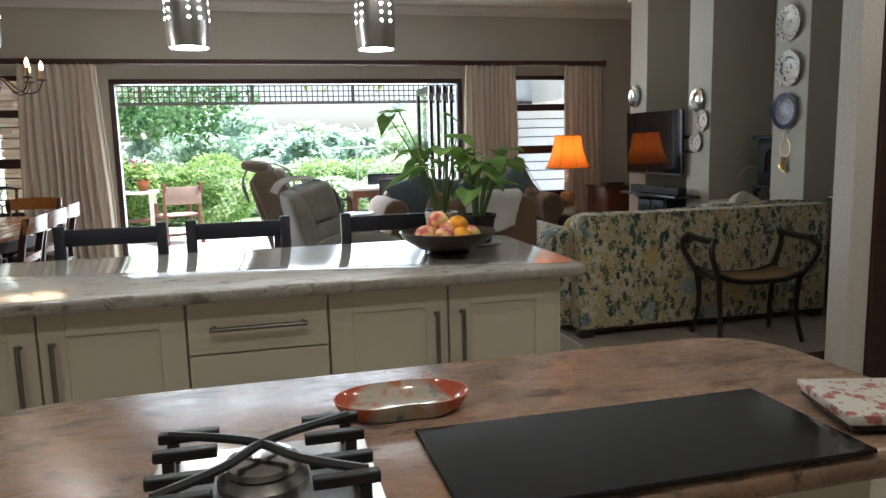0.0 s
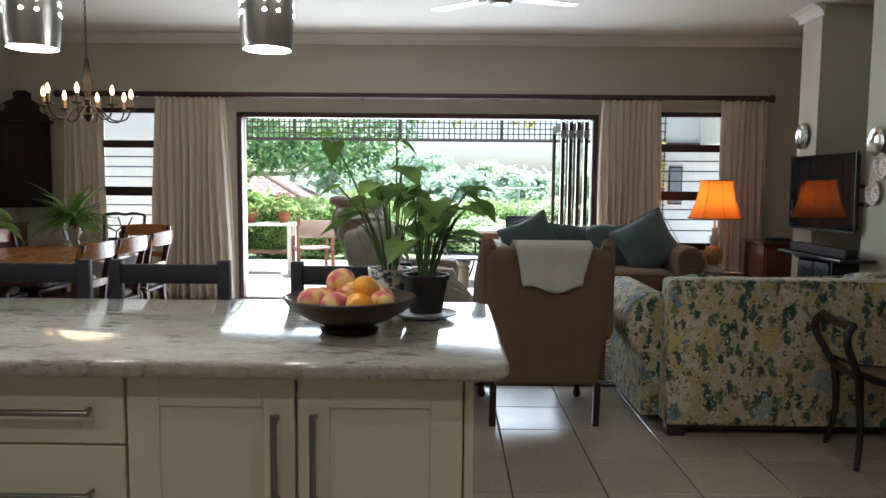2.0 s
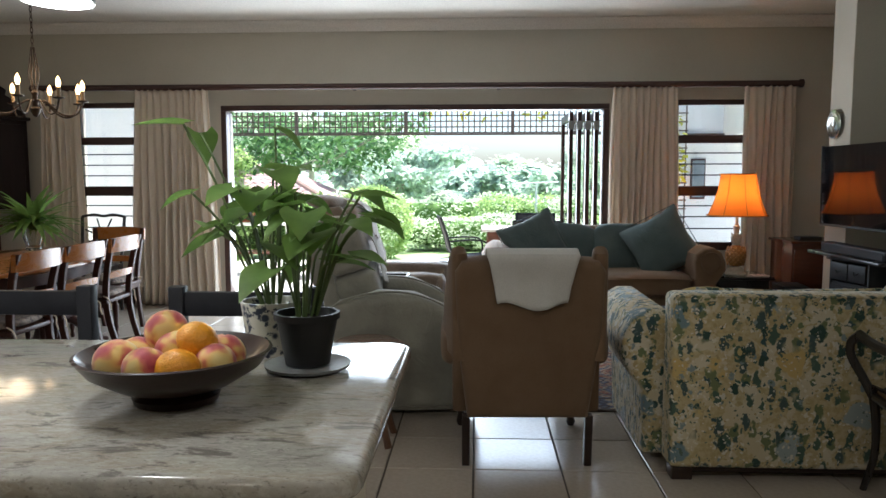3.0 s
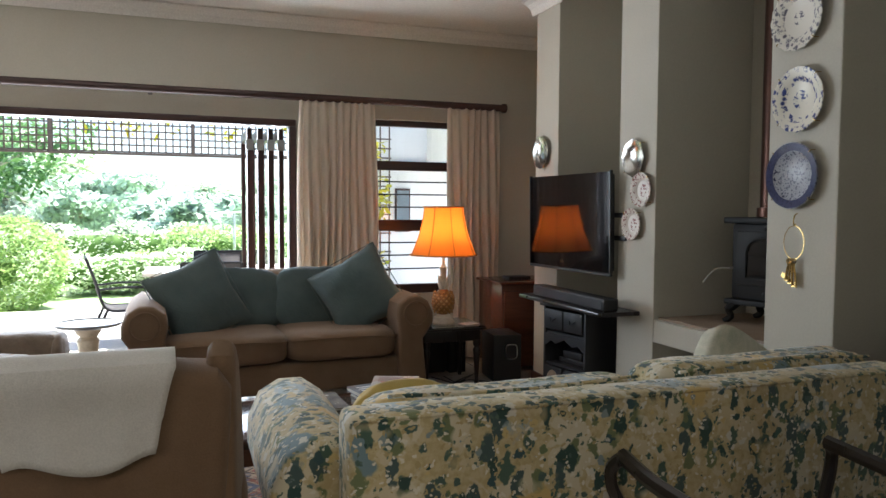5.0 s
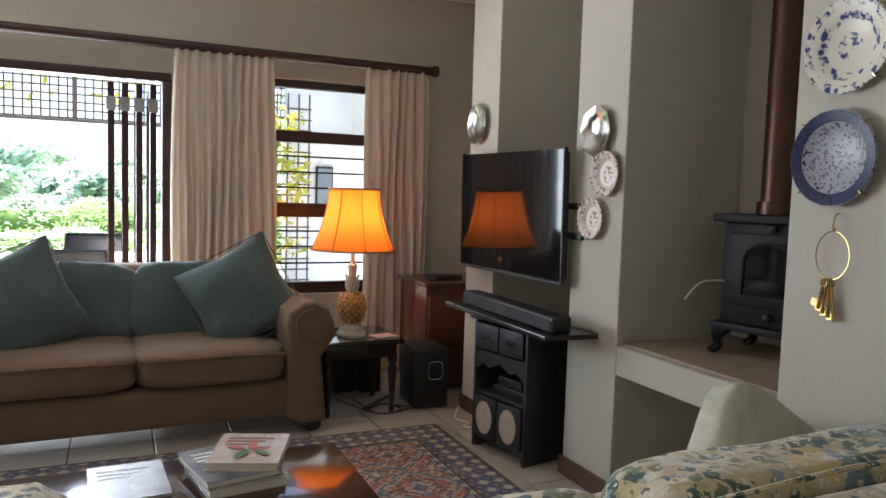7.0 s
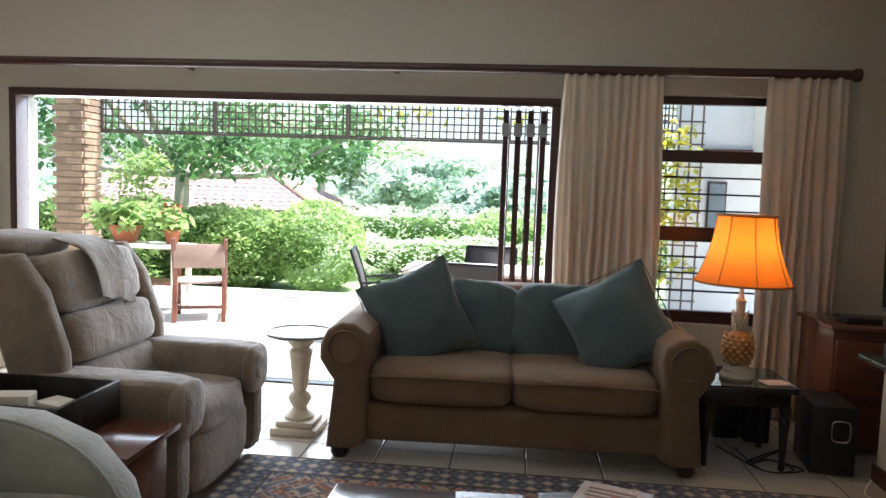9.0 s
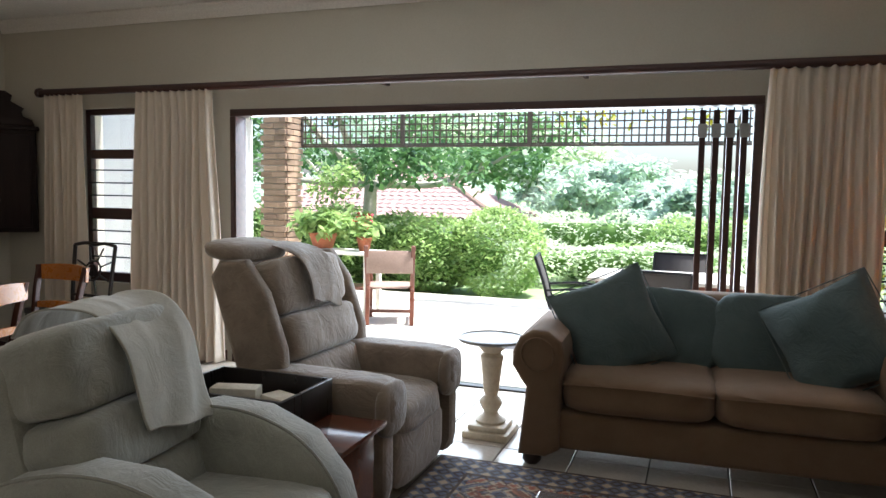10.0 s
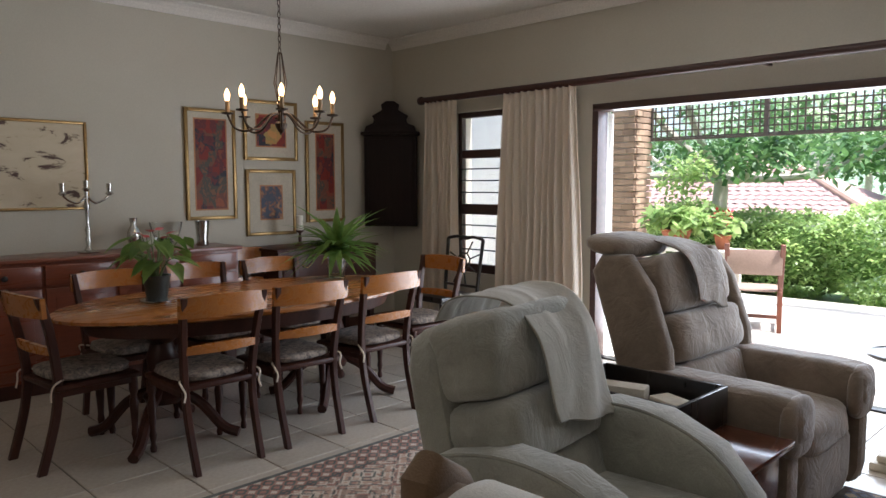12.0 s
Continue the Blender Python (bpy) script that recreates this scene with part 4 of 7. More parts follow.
def floral_sofa():
    s = thing("sofa", pose(3.61, 4.66, 0), "cream sofa in blue and yellow floral linen", "sofa")
    w = 0.95
    bm = box(B(), -w, 0.0, 0.055, w, 0.16, 0.808, 0.03, 3)
    part("backrest", bm, M_FLORAL, s)
    part("piping", tube(B(), [(-w + 0.01, 0.006, 0.799), (w - 0.01, 0.006, 0.799)], 0.006, 6), M_FLORAL, s)
    part("base", box(B(), -w, 0.162, 0.055, w, 0.94, 0.30, 0.02, 2), M_FLORAL, s)
    for sx in (-1, 1):
        out = [(0.0, 0.05), (0.07, 0.05), (0.08, 0.36), (0.13, 0.41), (0.17, 0.49), (0.17, 0.58), (0.13, 0.67), (0.06, 0.71), (-0.02, 0.71), (-0.09, 0.66), (-0.11, 0.58), (-0.10, 0.3), (-0.10, 0.06)]
        o = [(sx * (w + x), z) for x, z in out]
        part("arm", prism(B(), o if sx > 0 else o[::-1], 0.17, 0.96, 0.035, 3), M_FLORAL, s)
        part("seat_cushion", pad(B(), sx * 0.43, 0.60, 0.40, 0.84, 0.72, 0.2, 5, 18, None, 0.02, 0, sx), M_FLORAL, s)
        c = part("back_cushion", pad(B(), sx * 0.475 + 0.085, 0.27, 0.605 + 0.015 * sx, 0.95, 0.25, 0.46, 6, 30, pose(0, 0, 0, -4, 0, 0), 0.03, 0.02, 2 + sx), M_FLORAL, s)
        piping(c, smoothpath([(sx * 0.475 - 0.33, 0.18, 0.81), (sx * 0.475 + 0.08, 0.175, 0.815 + 0.015 * sx), (sx * 0.475 + 0.47, 0.18, 0.81)], 6), M_FLORAL, 0.006)
    for x in (-w + 0.06, w - 0.06):
        for y in (0.06, 0.86):
            part("foot", box(B(), x - 0.045, y - 0.045, 0, x + 0.045, y + 0.045, 0.056, 0.006), M_FOOT, s)
    part("plinth", box(B(), -w + 0.1, 0.03, 0.035, w - 0.1, 0.05, 0.056), M_FOOT, s)
    yel = cloth("mustard_linen", (0.55, 0.40, 0.09), (0.45, 0.32, 0.07))
    o = link("throw_cushion", pad(B(), 0, 0, 0, 0.42, 0.14, 0.34, 2.6, 20, None, 0.06, 0, 5), yel, None, "", True)
    o.matrix_world = pose(2.97, 5.16, 0.60, -25, 4, 8)
    tagged(o, "mustard yellow cushion on the floral sofa", "cushion", "sofa cushions")
    st = mat("leaf_print_linen", (0.62, 0.58, 0.47), (0.30, 0.33, 0.24), big=5, fine=160, rough=0.9, stretch=(3, 1, 1), dist=1.5)
    o = link("throw_cushion", pad(B(), 0, 0, 0, 0.44, 0.14, 0.42, 4.5, 20, None, 0.04, 0, 8), st, None, "", True)
    o.matrix_world = pose(4.36, 5.24, 0.62, -30, 36, -14)
    tagged(o, "pale leaf-print cushion on the floral sofa", "cushion", "sofa cushions")


floral_sofa()


def wing_chair():
    c = thing("wing_chair", pose(2.065, 4.74, 0, 0, 0, 2), "brown upholstered wing chair seen from behind", "armchair")
    out = [(-0.27, 0.23), (0.27, 0.23), (0.315, 0.60), (0.325, 0.90), (0.295, 0.945), (0.2, 0.955), (0, 0.962), (-0.2, 0.955), (-0.295, 0.945), (-0.325, 0.90), (-0.315, 0.60)]
    tilt = Matrix.Translation((0, 0.06, 0.23)) @ pose(0, 0, 0, 7) @ Matrix.Translation((0, 0, -0.23))
    part("backrest", prism(B(), out, -0.04, 0.12, 0.04, 4, tilt), M_BROWN, c)
    for sx in (-1, 1):
        wing = [(0.0, 0.50), (0.0, 0.97), (0.05, 1.0), (0.13, 0.95), (0.24, 0.78), (0.28, 0.6), (0.26, 0.5)]
        m = Matrix.Translation((sx * 0.30, -0.01, 0.0)) @ pose(0, 0, 0, 0, 0, 90 - sx * 10)
        part("wing", prism(B(), wing, -0.035, 0.035, 0.028, 4, m), M_BROWN, c)
        part("arm", pad(B(), sx * 0.325, 0.40, 0.52, 0.13, 0.56, 0.18, 4, 16), M_BROWN, c)
        part("side_panel", box(B(), sx * 0.30 - 0.035, 0.12, 0.23, sx * 0.30 + 0.035, 0.66, 0.52, 0.015), M_BROWN, c)
        part("leg", beam(B(), (sx * 0.275, 0.08, 0.0), (sx * 0.275, 0.06, 0.24), 0.035, 0.04, 0.004), M_FOOT, c)
        part("leg", lathe(B(), [(0.015, 0), (0.024, 0.02), (0.016, 0.06), (0.032, 0.2), (0.034, 0.24)], 12, pose(sx * 0.29, 0.62, 0)), M_FOOT, c)
    part("seat", box(B(), -0.265, 0.10, 0.23, 0.265, 0.66, 0.34, 0.02), M_BROWN, c)
    part("seat_cushion", pad(B(), 0, 0.41, 0.41, 0.52, 0.55, 0.15, 5, 18), M_BROWN, c)
    # white cloth over the top
    bm = B()
    nx = 20
    prof = smoothpath([(0, -0.045, 0.745), (0, -0.052, 0.85), (0, -0.072, 0.935), (0, -0.055, 0.975), (0, 0.0, 0.985), (0, 0.06, 0.968), (0, 0.085, 0.90), (0, 0.10, 0.76)], 4)
    rows = []
    for i in range(nx + 1):
        s = i / nx
        row = []
        for j, p in enumerate(prof):
            t = 1 - j / 10 if j < 10 else 0
            spread_x = -0.195 + 0.39 * s + (0.5 - s) * 0.09 * max(0, t)
            wav = 0.006 * math.sin(s * 15) * max(0, t)
            lift = 0.018 * max(0, t) * math.sin(s * math.pi * 2.2 + 0.8)
            row.append(bm.verts.new((spread_x + 0.005, p.y - (0.024 if j < 12 else 0.004) + wav, p.z + 0.006 + (lift if j < 4 else 0))))
        rows.append(row)
    for a, b in zip(rows, rows[1:]):
        for j in range(len(prof) - 1):
            bm.faces.new((a[j], a[j + 1], b[j + 1], b[j]))
    o = link("antimacassar", bm, cloth("white_cloth", (0.72, 0.70, 0.66)), None, "", True)
    o.matrix_world = pose(2.065, 4.74, 0, 0, 0, 2)
    so = o.modifiers.new("thick", "SOLIDIFY")
    so.thickness = 0.004
    tagged(o, "white cloth draped over the wing chair's back", "cloth")


wing_chair()


def window_seat():
    c = thing("window_stool", pose(3.69, 4.385, 0, 0, 0, -8) @ Matrix.Diagonal((0.88, 0.92, 1, 1)), "ebonised stool with scrolled arms and a cane seat", "stool")
    for x in (-1, 1):
        for y in (-1, 1):
            pts = smoothpath([(x * 0.31, y * 0.205, 0), (x * 0.285, y * 0.165, 0.16), (x * 0.29, y * 0.15, 0.30), (x * 0.30, y * 0.16, 0.40)], 5)
            part("leg", tube(B(), pts, [0.015 + 0.008 * i / len(pts) for i in range(len(pts))], 8), M_EBONY, c)
            pts = smoothpath([(x * 0.30, y * 0.16, 0.40), (x * 0.34, y * 0.19, 0.48), (x * 0.385, y * 0.215, 0.56), (x * 0.39, y * 0.215, 0.62), (x * 0.36, y * 0.19, 0.655)], 5)
            part("arm_upright", tube(B(), pts, 0.020, 8), M_EBONY, c)
        part("arm_rail", tube(B(), smoothpath([(x * 0.36, -0.20, 0.655), (x * 0.37, 0, 0.65), (x * 0.36, 0.20, 0.655)], 5), 0.022, 8), M_EBONY, c)
        part("seat_rail", tube(B(), [(x * 0.30, -0.17, 0.41), (x * 0.30, 0.17, 0.41)], 0.018, 8), M_EBONY, c)
    for y in (-0.17, 0.17):
        part("seat_rail", tube(B(), smoothpath([(-0.31, y, 0.44), (-0.15, y, 0.395), (0.15, y, 0.395), (0.31, y, 0.44)], 5), 0.018, 8), M_EBONY, c)
    bm = B()
    rows = []
    for i in range(17):
        s = i / 8 - 1
        rows.append([bm.verts.new((s * 0.29, y, 0.402 + 0.035 * s ** 4)) for y in (-0.16, 0.16)])
    for a, b in zip(rows, rows[1:]):
        bm.faces.new((a[0], b[0], b[1], a[1]))
    st = part("cane_seat", bm, mat("cane", (0.34, 0.21, 0.09), (0.26, 0.155, 0.065), big=20, fine=220, rough=0.55, bmp=0.5), c, "woven cane seat")
    so = st.modifiers.new("thick", "SOLIDIFY")
    so.thickness = 0.01


window_seat()


def recliner(name, m, material, label, winged):
    """A padded recliner that faces +x, its middle at y = 0, its front at x = 0."""
    c = thing(name, m, label, "armchair")
    hw = 0.47
    part("base", box(B(), -0.86, -hw + 0.05, 0.03, -0.04, hw - 0.05, 0.30, 0.03, 3), material, c)
    part("footrest", pad(B(), -0.03, 0, 0.20, 0.10, 2 * hw - 0.34, 0.30, 5, 14), material, c)
    part("seat_cushion", pad(B(), -0.30, 0, 0.37, 0.66, 2 * hw - 0.30, 0.20, 4.5, 20, None, 0.03, 0, 1), material, c)
    for sy in (-1, 1):
        if winged:
            bm = pad(B(), -0.30, sy * (hw - 0.11), 0.50, 0.72, 0.23, 0.22, 5, 18, None, 0.03, 0, sy)
            a = part("arm", bm, material, c)
            part("side_panel", pad(B(), -0.36, sy * (hw - 0.075), 0.25, 0.78, 0.13, 0.44, 8, 14), material, a)
            part("arm_front", pad(B(), 0.02, sy * (hw - 0.11), 0.48, 0.07, 0.25, 0.24, 3, 14), material, a, "rounded arm front")
        else:
            out = [(-0.84, 0.06), (-0.84, 0.53), (-0.72, 0.62), (-0.5, 0.672), (-0.30, 0.66), (-0.12, 0.585), (0.0, 0.45), (0.05, 0.28), (0.05, 0.10), (0.02, 0.05)]
            a = part("arm", prism(B(), out, sy * (hw - 0.115) - 0.115, sy * (hw - 0.115) + 0.115, 0.06, 5), material, c)
            edge = [(x, sy * (hw - 0.115) - 0.09, z + 0.0) for x, z in out[1:-1]]
            part("piping", tube(B(), smoothpath(edge, 4), 0.006, 6), material, a)
    lean = Matrix.Translation((-0.56, 0, 0.34)) @ pose(0, 0, 0, 0, -16, 0) if winged else Matrix.Translation((-0.58, 0, 0.33)) @ pose(0, 0, 0, 0, -15, 0) @ Matrix.Diagonal((1, 1, 0.9, 1))
    part("back_shell", pad(B(), -0.12, 0, 0.32, 0.14, 2 * hw - 0.24, 0.84, 7, 18, lean), material, c)
    for k, (z, h, d, out) in enumerate(((0.13, 0.25, 0.25, 0.02), (0.365, 0.225, 0.27, 0.035), (0.615, 0.28, 0.26, 0.02))):
        part("back_pad", pad(B(), out, 0, z, d, 2 * hw - 0.28, h, 6.0, 32, lean, 0.035, 0, k + 2), material, c, "padded back roll")
    if winged:
        for sy in (-1, 1):
            o = [(-0.12, 0.04), (-0.15, 0.74), (-0.08, 0.80), (0.06, 0.77), (0.13, 0.60), (0.15, 0.32), (0.10, 0.08)]
            part("wing", prism(B(), o, sy * (hw - 0.09) - 0.045, sy * (hw - 0.09) + 0.045, 0.035, 4, lean), material, c)
    return c


recliner("recliner", pose(1.565, 7.26, 0, 0, 0, -2), M_TAUPE, "taupe suede wing recliner with padded rolls", True)
recliner("recliner", pose(1.755, 5.86, 0, 0, 0, 6) @ Matrix.Diagonal((0.97, 0.88, 1.03, 1)), M_SAGE, "grey-green suede recliner with curved arms", False)


def drape(name, m, w, prof, seed, material, label):
    """A cloth laid over a chair's head, with uneven creases and a slanting hem."""
    bm = B()
    rows = []
    path = smoothpath([(x, 0, z) for x, z in prof], 8)
    n = len(path) - 1
    for i in range(57):
        s = i / 56
        row = []
        for j, p in enumerate(path):
            t = j / n
            a = path[max(j - 1, 0)]
            c = path[min(j + 1, n)]
            d = (c - a).normalized()
            out = Vector((-d.z, 0, d.x))
            crease = 0.010 + 0.020 * noise.noise(Vector((s * 2.2 + t * 2.8, t * 2.4, seed))) + 0.012 * max(0, noise.noise(Vector((s * 6 + t * 1.5, t * 1.2, seed + 4)))) * (1 - t)
            hem = d * (0.06 * (s - 0.5) + 0.03 * noise.noise(Vector((s * 3, seed, 1)))) * max(0, t - 0.6) / 0.4
            q = p + out * (0.004 + max(0, crease)) + hem
            row.append(bm.verts.new((q.x, (s - 0.5) * w * (1 - 0.10 * t) + 0.02 * math.sin(t * 5 + seed), q.z)))
        rows.append(row)
    for a, b in zip(rows, rows[1:]):
        for j in range(n):
            bm.faces.new((a[j], a[j + 1], b[j + 1], b[j]))
    o = link(name, bm, material, None, "", True)
    so = o.modifiers.new("thick", "SOLIDIFY")
    so.thickness = 0.006
    o.matrix_world = m
    return tagged(o, label, "cloth")


M_THROW = cloth("beige_throw", (0.46, 0.43, 0.35), (0.35, 0.32, 0.26), big=7, sheen=0.5, wrinkle=0.14)
drape("throw", pose(1.755, 5.95, 0.02, 0, 0, 6), 0.37, [(-0.945, 0.93), (-0.90, 1.0), (-0.80, 1.03), (-0.66, 1.015), (-0.56, 0.93), (-0.515, 0.82), (-0.485, 0.72), (-0.46, 0.66)], 1, M_THROW, "beige suede cloth draped over the recliner's head")
drape("throw", pose(1.69, 7.26, 0, 0, 0, -2), 0.30, [(-1.06, 0.80), (-1.10, 0.98), (-1.05, 1.10), (-0.92, 1.14), (-0.76, 1.10), (-0.69, 1.0), (-0.66, 0.85)], 3, M_TAUPE, "taupe cloth draped over the wing recliner's head")
o = link("neck_pillow", pad(B(), 0, 0, 0, 0.26, 0.46, 0.10, 3, 16, None, 0.05), M_TAUPE, None, "", True)
o.matrix_world = pose(0.70, 7.10, 1.125, 0, 8, -4)
tagged(o, "flat taupe pillow on the wing recliner's head", "cushion")


def tray_table():
    t = thing("side_table", pose(1.22, 6.55, 0), "low mahogany table between the recliners", "table")
    part("tabletop", box(B(), -0.38, -0.20, 0.45, 0.40, 0.20, 0.475, 0.006), M_MAHOG, t)
    for x in (-0.32, 0.34):
        part("end_panel", box(B(), x - 0.015, -0.17, 0, x + 0.015, 0.17, 0.45, 0.004), M_MAHOG, t)
    tr = thing("tray", pose(1.08, 6.56, 0.476), "deep black wooden tray with papers", "tray")
    part("tray_base", box(B(), -0.26, -0.18, 0.0, 0.26, 0.18, 0.012), M_EBONY, tr)
    for a in ((-0.28, -0.20, -0.262, 0.20), (0.262, -0.20, 0.28, 0.20), (-0.262, -0.20, 0.262, -0.182), (-0.262, 0.182, 0.262, 0.20)):
        part("tray_side", box(B(), a[0], a[1], 0, a[2], a[3], 0.15, 0.003), M_EBONY, tr)
    for i, (x, y, w, d, h, r) in enumerate(((-0.08, 0.02, 0.2, 0.09, 0.11, 15), (0.12, 0.05, 0.15, 0.1, 0.085, -20), (0.05, -0.08, 0.16, 0.06, 0.07, 40))):
        o = link("paper_box", box(B(), -w / 2, -d / 2, 0, w / 2, d / 2, h, 0.006), mat("paper_white", (0.75, 0.70, 0.60), (0.5, 0.4, 0.3), big=14, rough=0.7), None, "", True)
        o.matrix_world = pose(1.08 + x, 6.56 + y, 0.489, 0, 0, r)
        tagged(o, "small pale packet lying in the black tray", "packet")


tray_table()


def pedestal():
    p = thing("pedestal_table", pose(1.69, 8.10, 0), "cream painted pedestal table with a round top", "table")
    part("base", box(box(B(), -0.135, -0.135, 0, 0.135, 0.135, 0.04, 0.005), -0.11, -0.11, 0.041, 0.11, 0.11, 0.075, 0.008), M_CREAMP, p)
    part("column", lathe(B(), [(0.085, 0.075), (0.09, 0.09), (0.05, 0.12), (0.042, 0.14), (0.06, 0.17), (0.068, 0.19), (0.06, 0.215), (0.038, 0.235), (0.045, 0.26), (0.062, 0.42), (0.07, 0.47), (0.05, 0.49), (0.075, 0.515), (0.08, 0.54), (0.06, 0.555)], 24), M_CREAMP, p)
    part("tabletop", lathe(B(), [(0.06, 0.555), (0.19, 0.558), (0.205, 0.567), (0.205, 0.580), (0.19, 0.584), (0.185, 0.577), (0.0, 0.577)], 36), mat("grey_slate_top", (0.22, 0.22, 0.21), (0.16, 0.16, 0.155), rough=0.3), p, "round grey top with a raised rim")


pedestal()


def lamp_corner():
    t = thing("side_table", pose(4.15, 8.16, 0), "dark wooden side table with a glass top", "table")
    part("apron", box(B(), -0.22, -0.20, 0.34, 0.22, 0.20, 0.425, 0.004), M_EBONY, t)
    part("tabletop", box(B(), -0.26, -0.24, 0.426, 0.26, 0.24, 0.445, 0.006), M_EBONY, t)
    part("glass_top", box(B(), -0.25, -0.23, 0.446, 0.25, 0.23, 0.452), glass("table_glass", (0.85, 0.95, 0.92)), t, "glass sheet")
    for x in (-0.2, 0.2):
        for y in (-0.18, 0.18):
            part("leg", lathe(B(), [(0.014, 0), (0.018, 0.02), (0.014, 0.05), (0.026, 0.24), (0.03, 0.27), (0.018, 0.29), (0.03, 0.31), (0.03, 0.345)], 14, pose(x, y, 0)), M_EBONY, t)
    L = thing("table_lamp", pose(4.13, 8.12, 0.452), "pineapple table lamp with a glowing orange shade", "lamp")
    part("plinth", lathe(B(), [(0.085, 0), (0.09, 0.015), (0.082, 0.03), (0.075, 0.035), (0.07, 0.055), (0.055, 0.065), (0.045, 0.075)], 24), M_CREAMP, L)
    bm = lathe(B(), [(0.03, 0.075), (0.055, 0.09), (0.075, 0.13), (0.08, 0.17), (0.07, 0.215), (0.045, 0.25), (0.03, 0.265)], 20)
    pine = part("pineapple", bm, mat("pineapple_gilt", (0.42, 0.22, 0.07), (0.30, 0.15, 0.05), big=12, rough=0.4, metal=0.3), L)
    bm = B()
    for k in range(8):
        z = 0.095 + k * 0.021
        r = 0.058 + 0.022 * math.sin(math.pi * (z - 0.075) / 0.19)
        for i in range(12):
            a = 2 * math.pi * (i + 0.5 * (k % 2)) / 12
            lathe(bm, [(0.013, 0), (0.008, 0.007), (0.0, 0.011)], 4, Matrix.Translation((r * math.cos(a), r * math.sin(a), z)) @ pose(0, 0, 0, 0, 90, math.degrees(a)))
    part("scale_relief", bm, mat("pineapple_scale", (0.55, 0.30, 0.10), (0.36, 0.19, 0.06), rough=0.4, metal=0.2), pine)
    bm = B()
    for k in range(3):
        for i in range(8):
            a = 2 * math.pi * (i + 0.5 * k) / 8
            tube(bm, [(0.02 * math.cos(a), 0.02 * math.sin(a), 0.262 + 0.03 * k), (0.035 * math.cos(a), 0.035 * math.sin(a), 0.295 + 0.03 * k), (0.045 * math.cos(a), 0.045 * math.sin(a), 0.315 + 0.03 * k)], [0.01, 0.008, 0.002], 5)
    part("crown", bm, M_CREAMP, L)
    part("stem", lathe(B(), [(0.022, 0.26), (0.024, 0.40), (0.03, 0.43), (0.018, 0.44), (0.012, 0.46), (0.012, 0.58)], 14), M_CREAMP, L)
    m, nt, b = nodes("lamp_shade_silk")
    b.inputs["Base Color"].default_value = (0.80, 0.27, 0.035, 1)
    b.inputs["Roughness"].default_value = 0.8
    tr = nt.nodes.new("ShaderNodeBsdfTranslucent")
    tr.inputs[0].default_value = (0.92, 0.27, 0.03, 1)
    mx = nt.nodes.new("ShaderNodeMixShader")
    mx.inputs[0].default_value = 0.65
    nt.links.new(b.outputs[0], mx.inputs[1])
    nt.links.new(tr.outputs[0], mx.inputs[2])
    nt.links.new(mx.outputs[0], nt.nodes["Material Output"].inputs[0])
    bm = B()
    rings = []
    for k in range(9):
        t = k / 8
        r = 0.252 - 0.102 * t - 0.018 * math.sin(math.pi * t)
        rings.append([bm.verts.new((r * (1 - 0.02 * abs(math.sin(4 * a))) * math.cos(a), r * (1 - 0.02 * abs(math.sin(4 * a))) * math.sin(a), 0.525 + 0.365 * t)) for a in np.linspace(0, 2 * math.pi, 49)[:-1]])
    for a, bb in zip(rings, rings[1:]):
        for i in range(48):
            bm.faces.new((a[i], a[(i + 1) % 48], bb[(i + 1) % 48], bb[i]))
    sh = part("shade", bm, m, L, "orange silk lampshade")
    trim = mat("shade_trim", (0.45, 0.16, 0.03), rough=0.8)
    for i in range(8):
        a = 2 * math.pi * i / 8
        part("seam", tube(B(), [((0.253 - 0.102 * t - 0.018 * math.sin(math.pi * t)) * math.cos(a), (0.253 - 0.102 * t - 0.018 * math.sin(math.pi * t)) * math.sin(a), 0.525 + 0.365 * t) for t in np.linspace(0, 1, 7)], 0.003, 5), trim, sh)
    for r, z in ((0.253, 0.527), (0.151, 0.888)):
        part("trim_band", tube(B(), [(r * math.cos(a), r * math.sin(a), z) for a in np.linspace(0, 2 * math.pi, 41)[:-1]], 0.006, 6, True), trim, sh)
    part("bulb", lathe(B(), [(0.0, 0.62), (0.02, 0.63), (0.03, 0.67), (0.025, 0.71), (0.0, 0.73)], 14), glow("warm_bulb", (1.0, 0.75, 0.4), 8), L)
    point("lamp_light", (4.13, 8.12, 1.17), LAMP, (1.0, 0.60, 0.27), 0.05)
    s = thing("subwoofer", pose(4.61, 8.11, 0, 0, 0, -6), "black subwoofer box on the floor", "speaker")
    part("cabinet", box(B(), -0.11, -0.16, 0.01, 0.11, 0.16, 0.37, 0.006), M_BLACKP, s)
    part("port_ring", tube(B(), [(0.045 * (abs(math.cos(a)) ** 0.5) * (1 if math.cos(a) > 0 else -1) + 0.03, -0.163, 0.24 + 0.055 * (abs(math.sin(a)) ** 0.5) * (1 if math.sin(a) > 0 else -1)) for a in np.linspace(0, 2 * math.pi, 25)[:-1]], 0.004, 6, True), M_CHROME, s)
    for x, y, h in ((3.98, 8.50, 0.33), (4.36, 8.50, 0.33), (4.2, 8.55, 0.26)):
        o = link("speaker_box", box(B(), -0.07, -0.09, 0, 0.07, 0.09, h, 0.006), M_BLACKP, None, "", True)
        o.location = (x, y, 0)
        tagged(o, "small black speaker box under the side table", "speaker")
    c = thing("cabinet", pose(4.98, 8.55, 0), "dark mahogany cabinet in the corner", "cabinet")
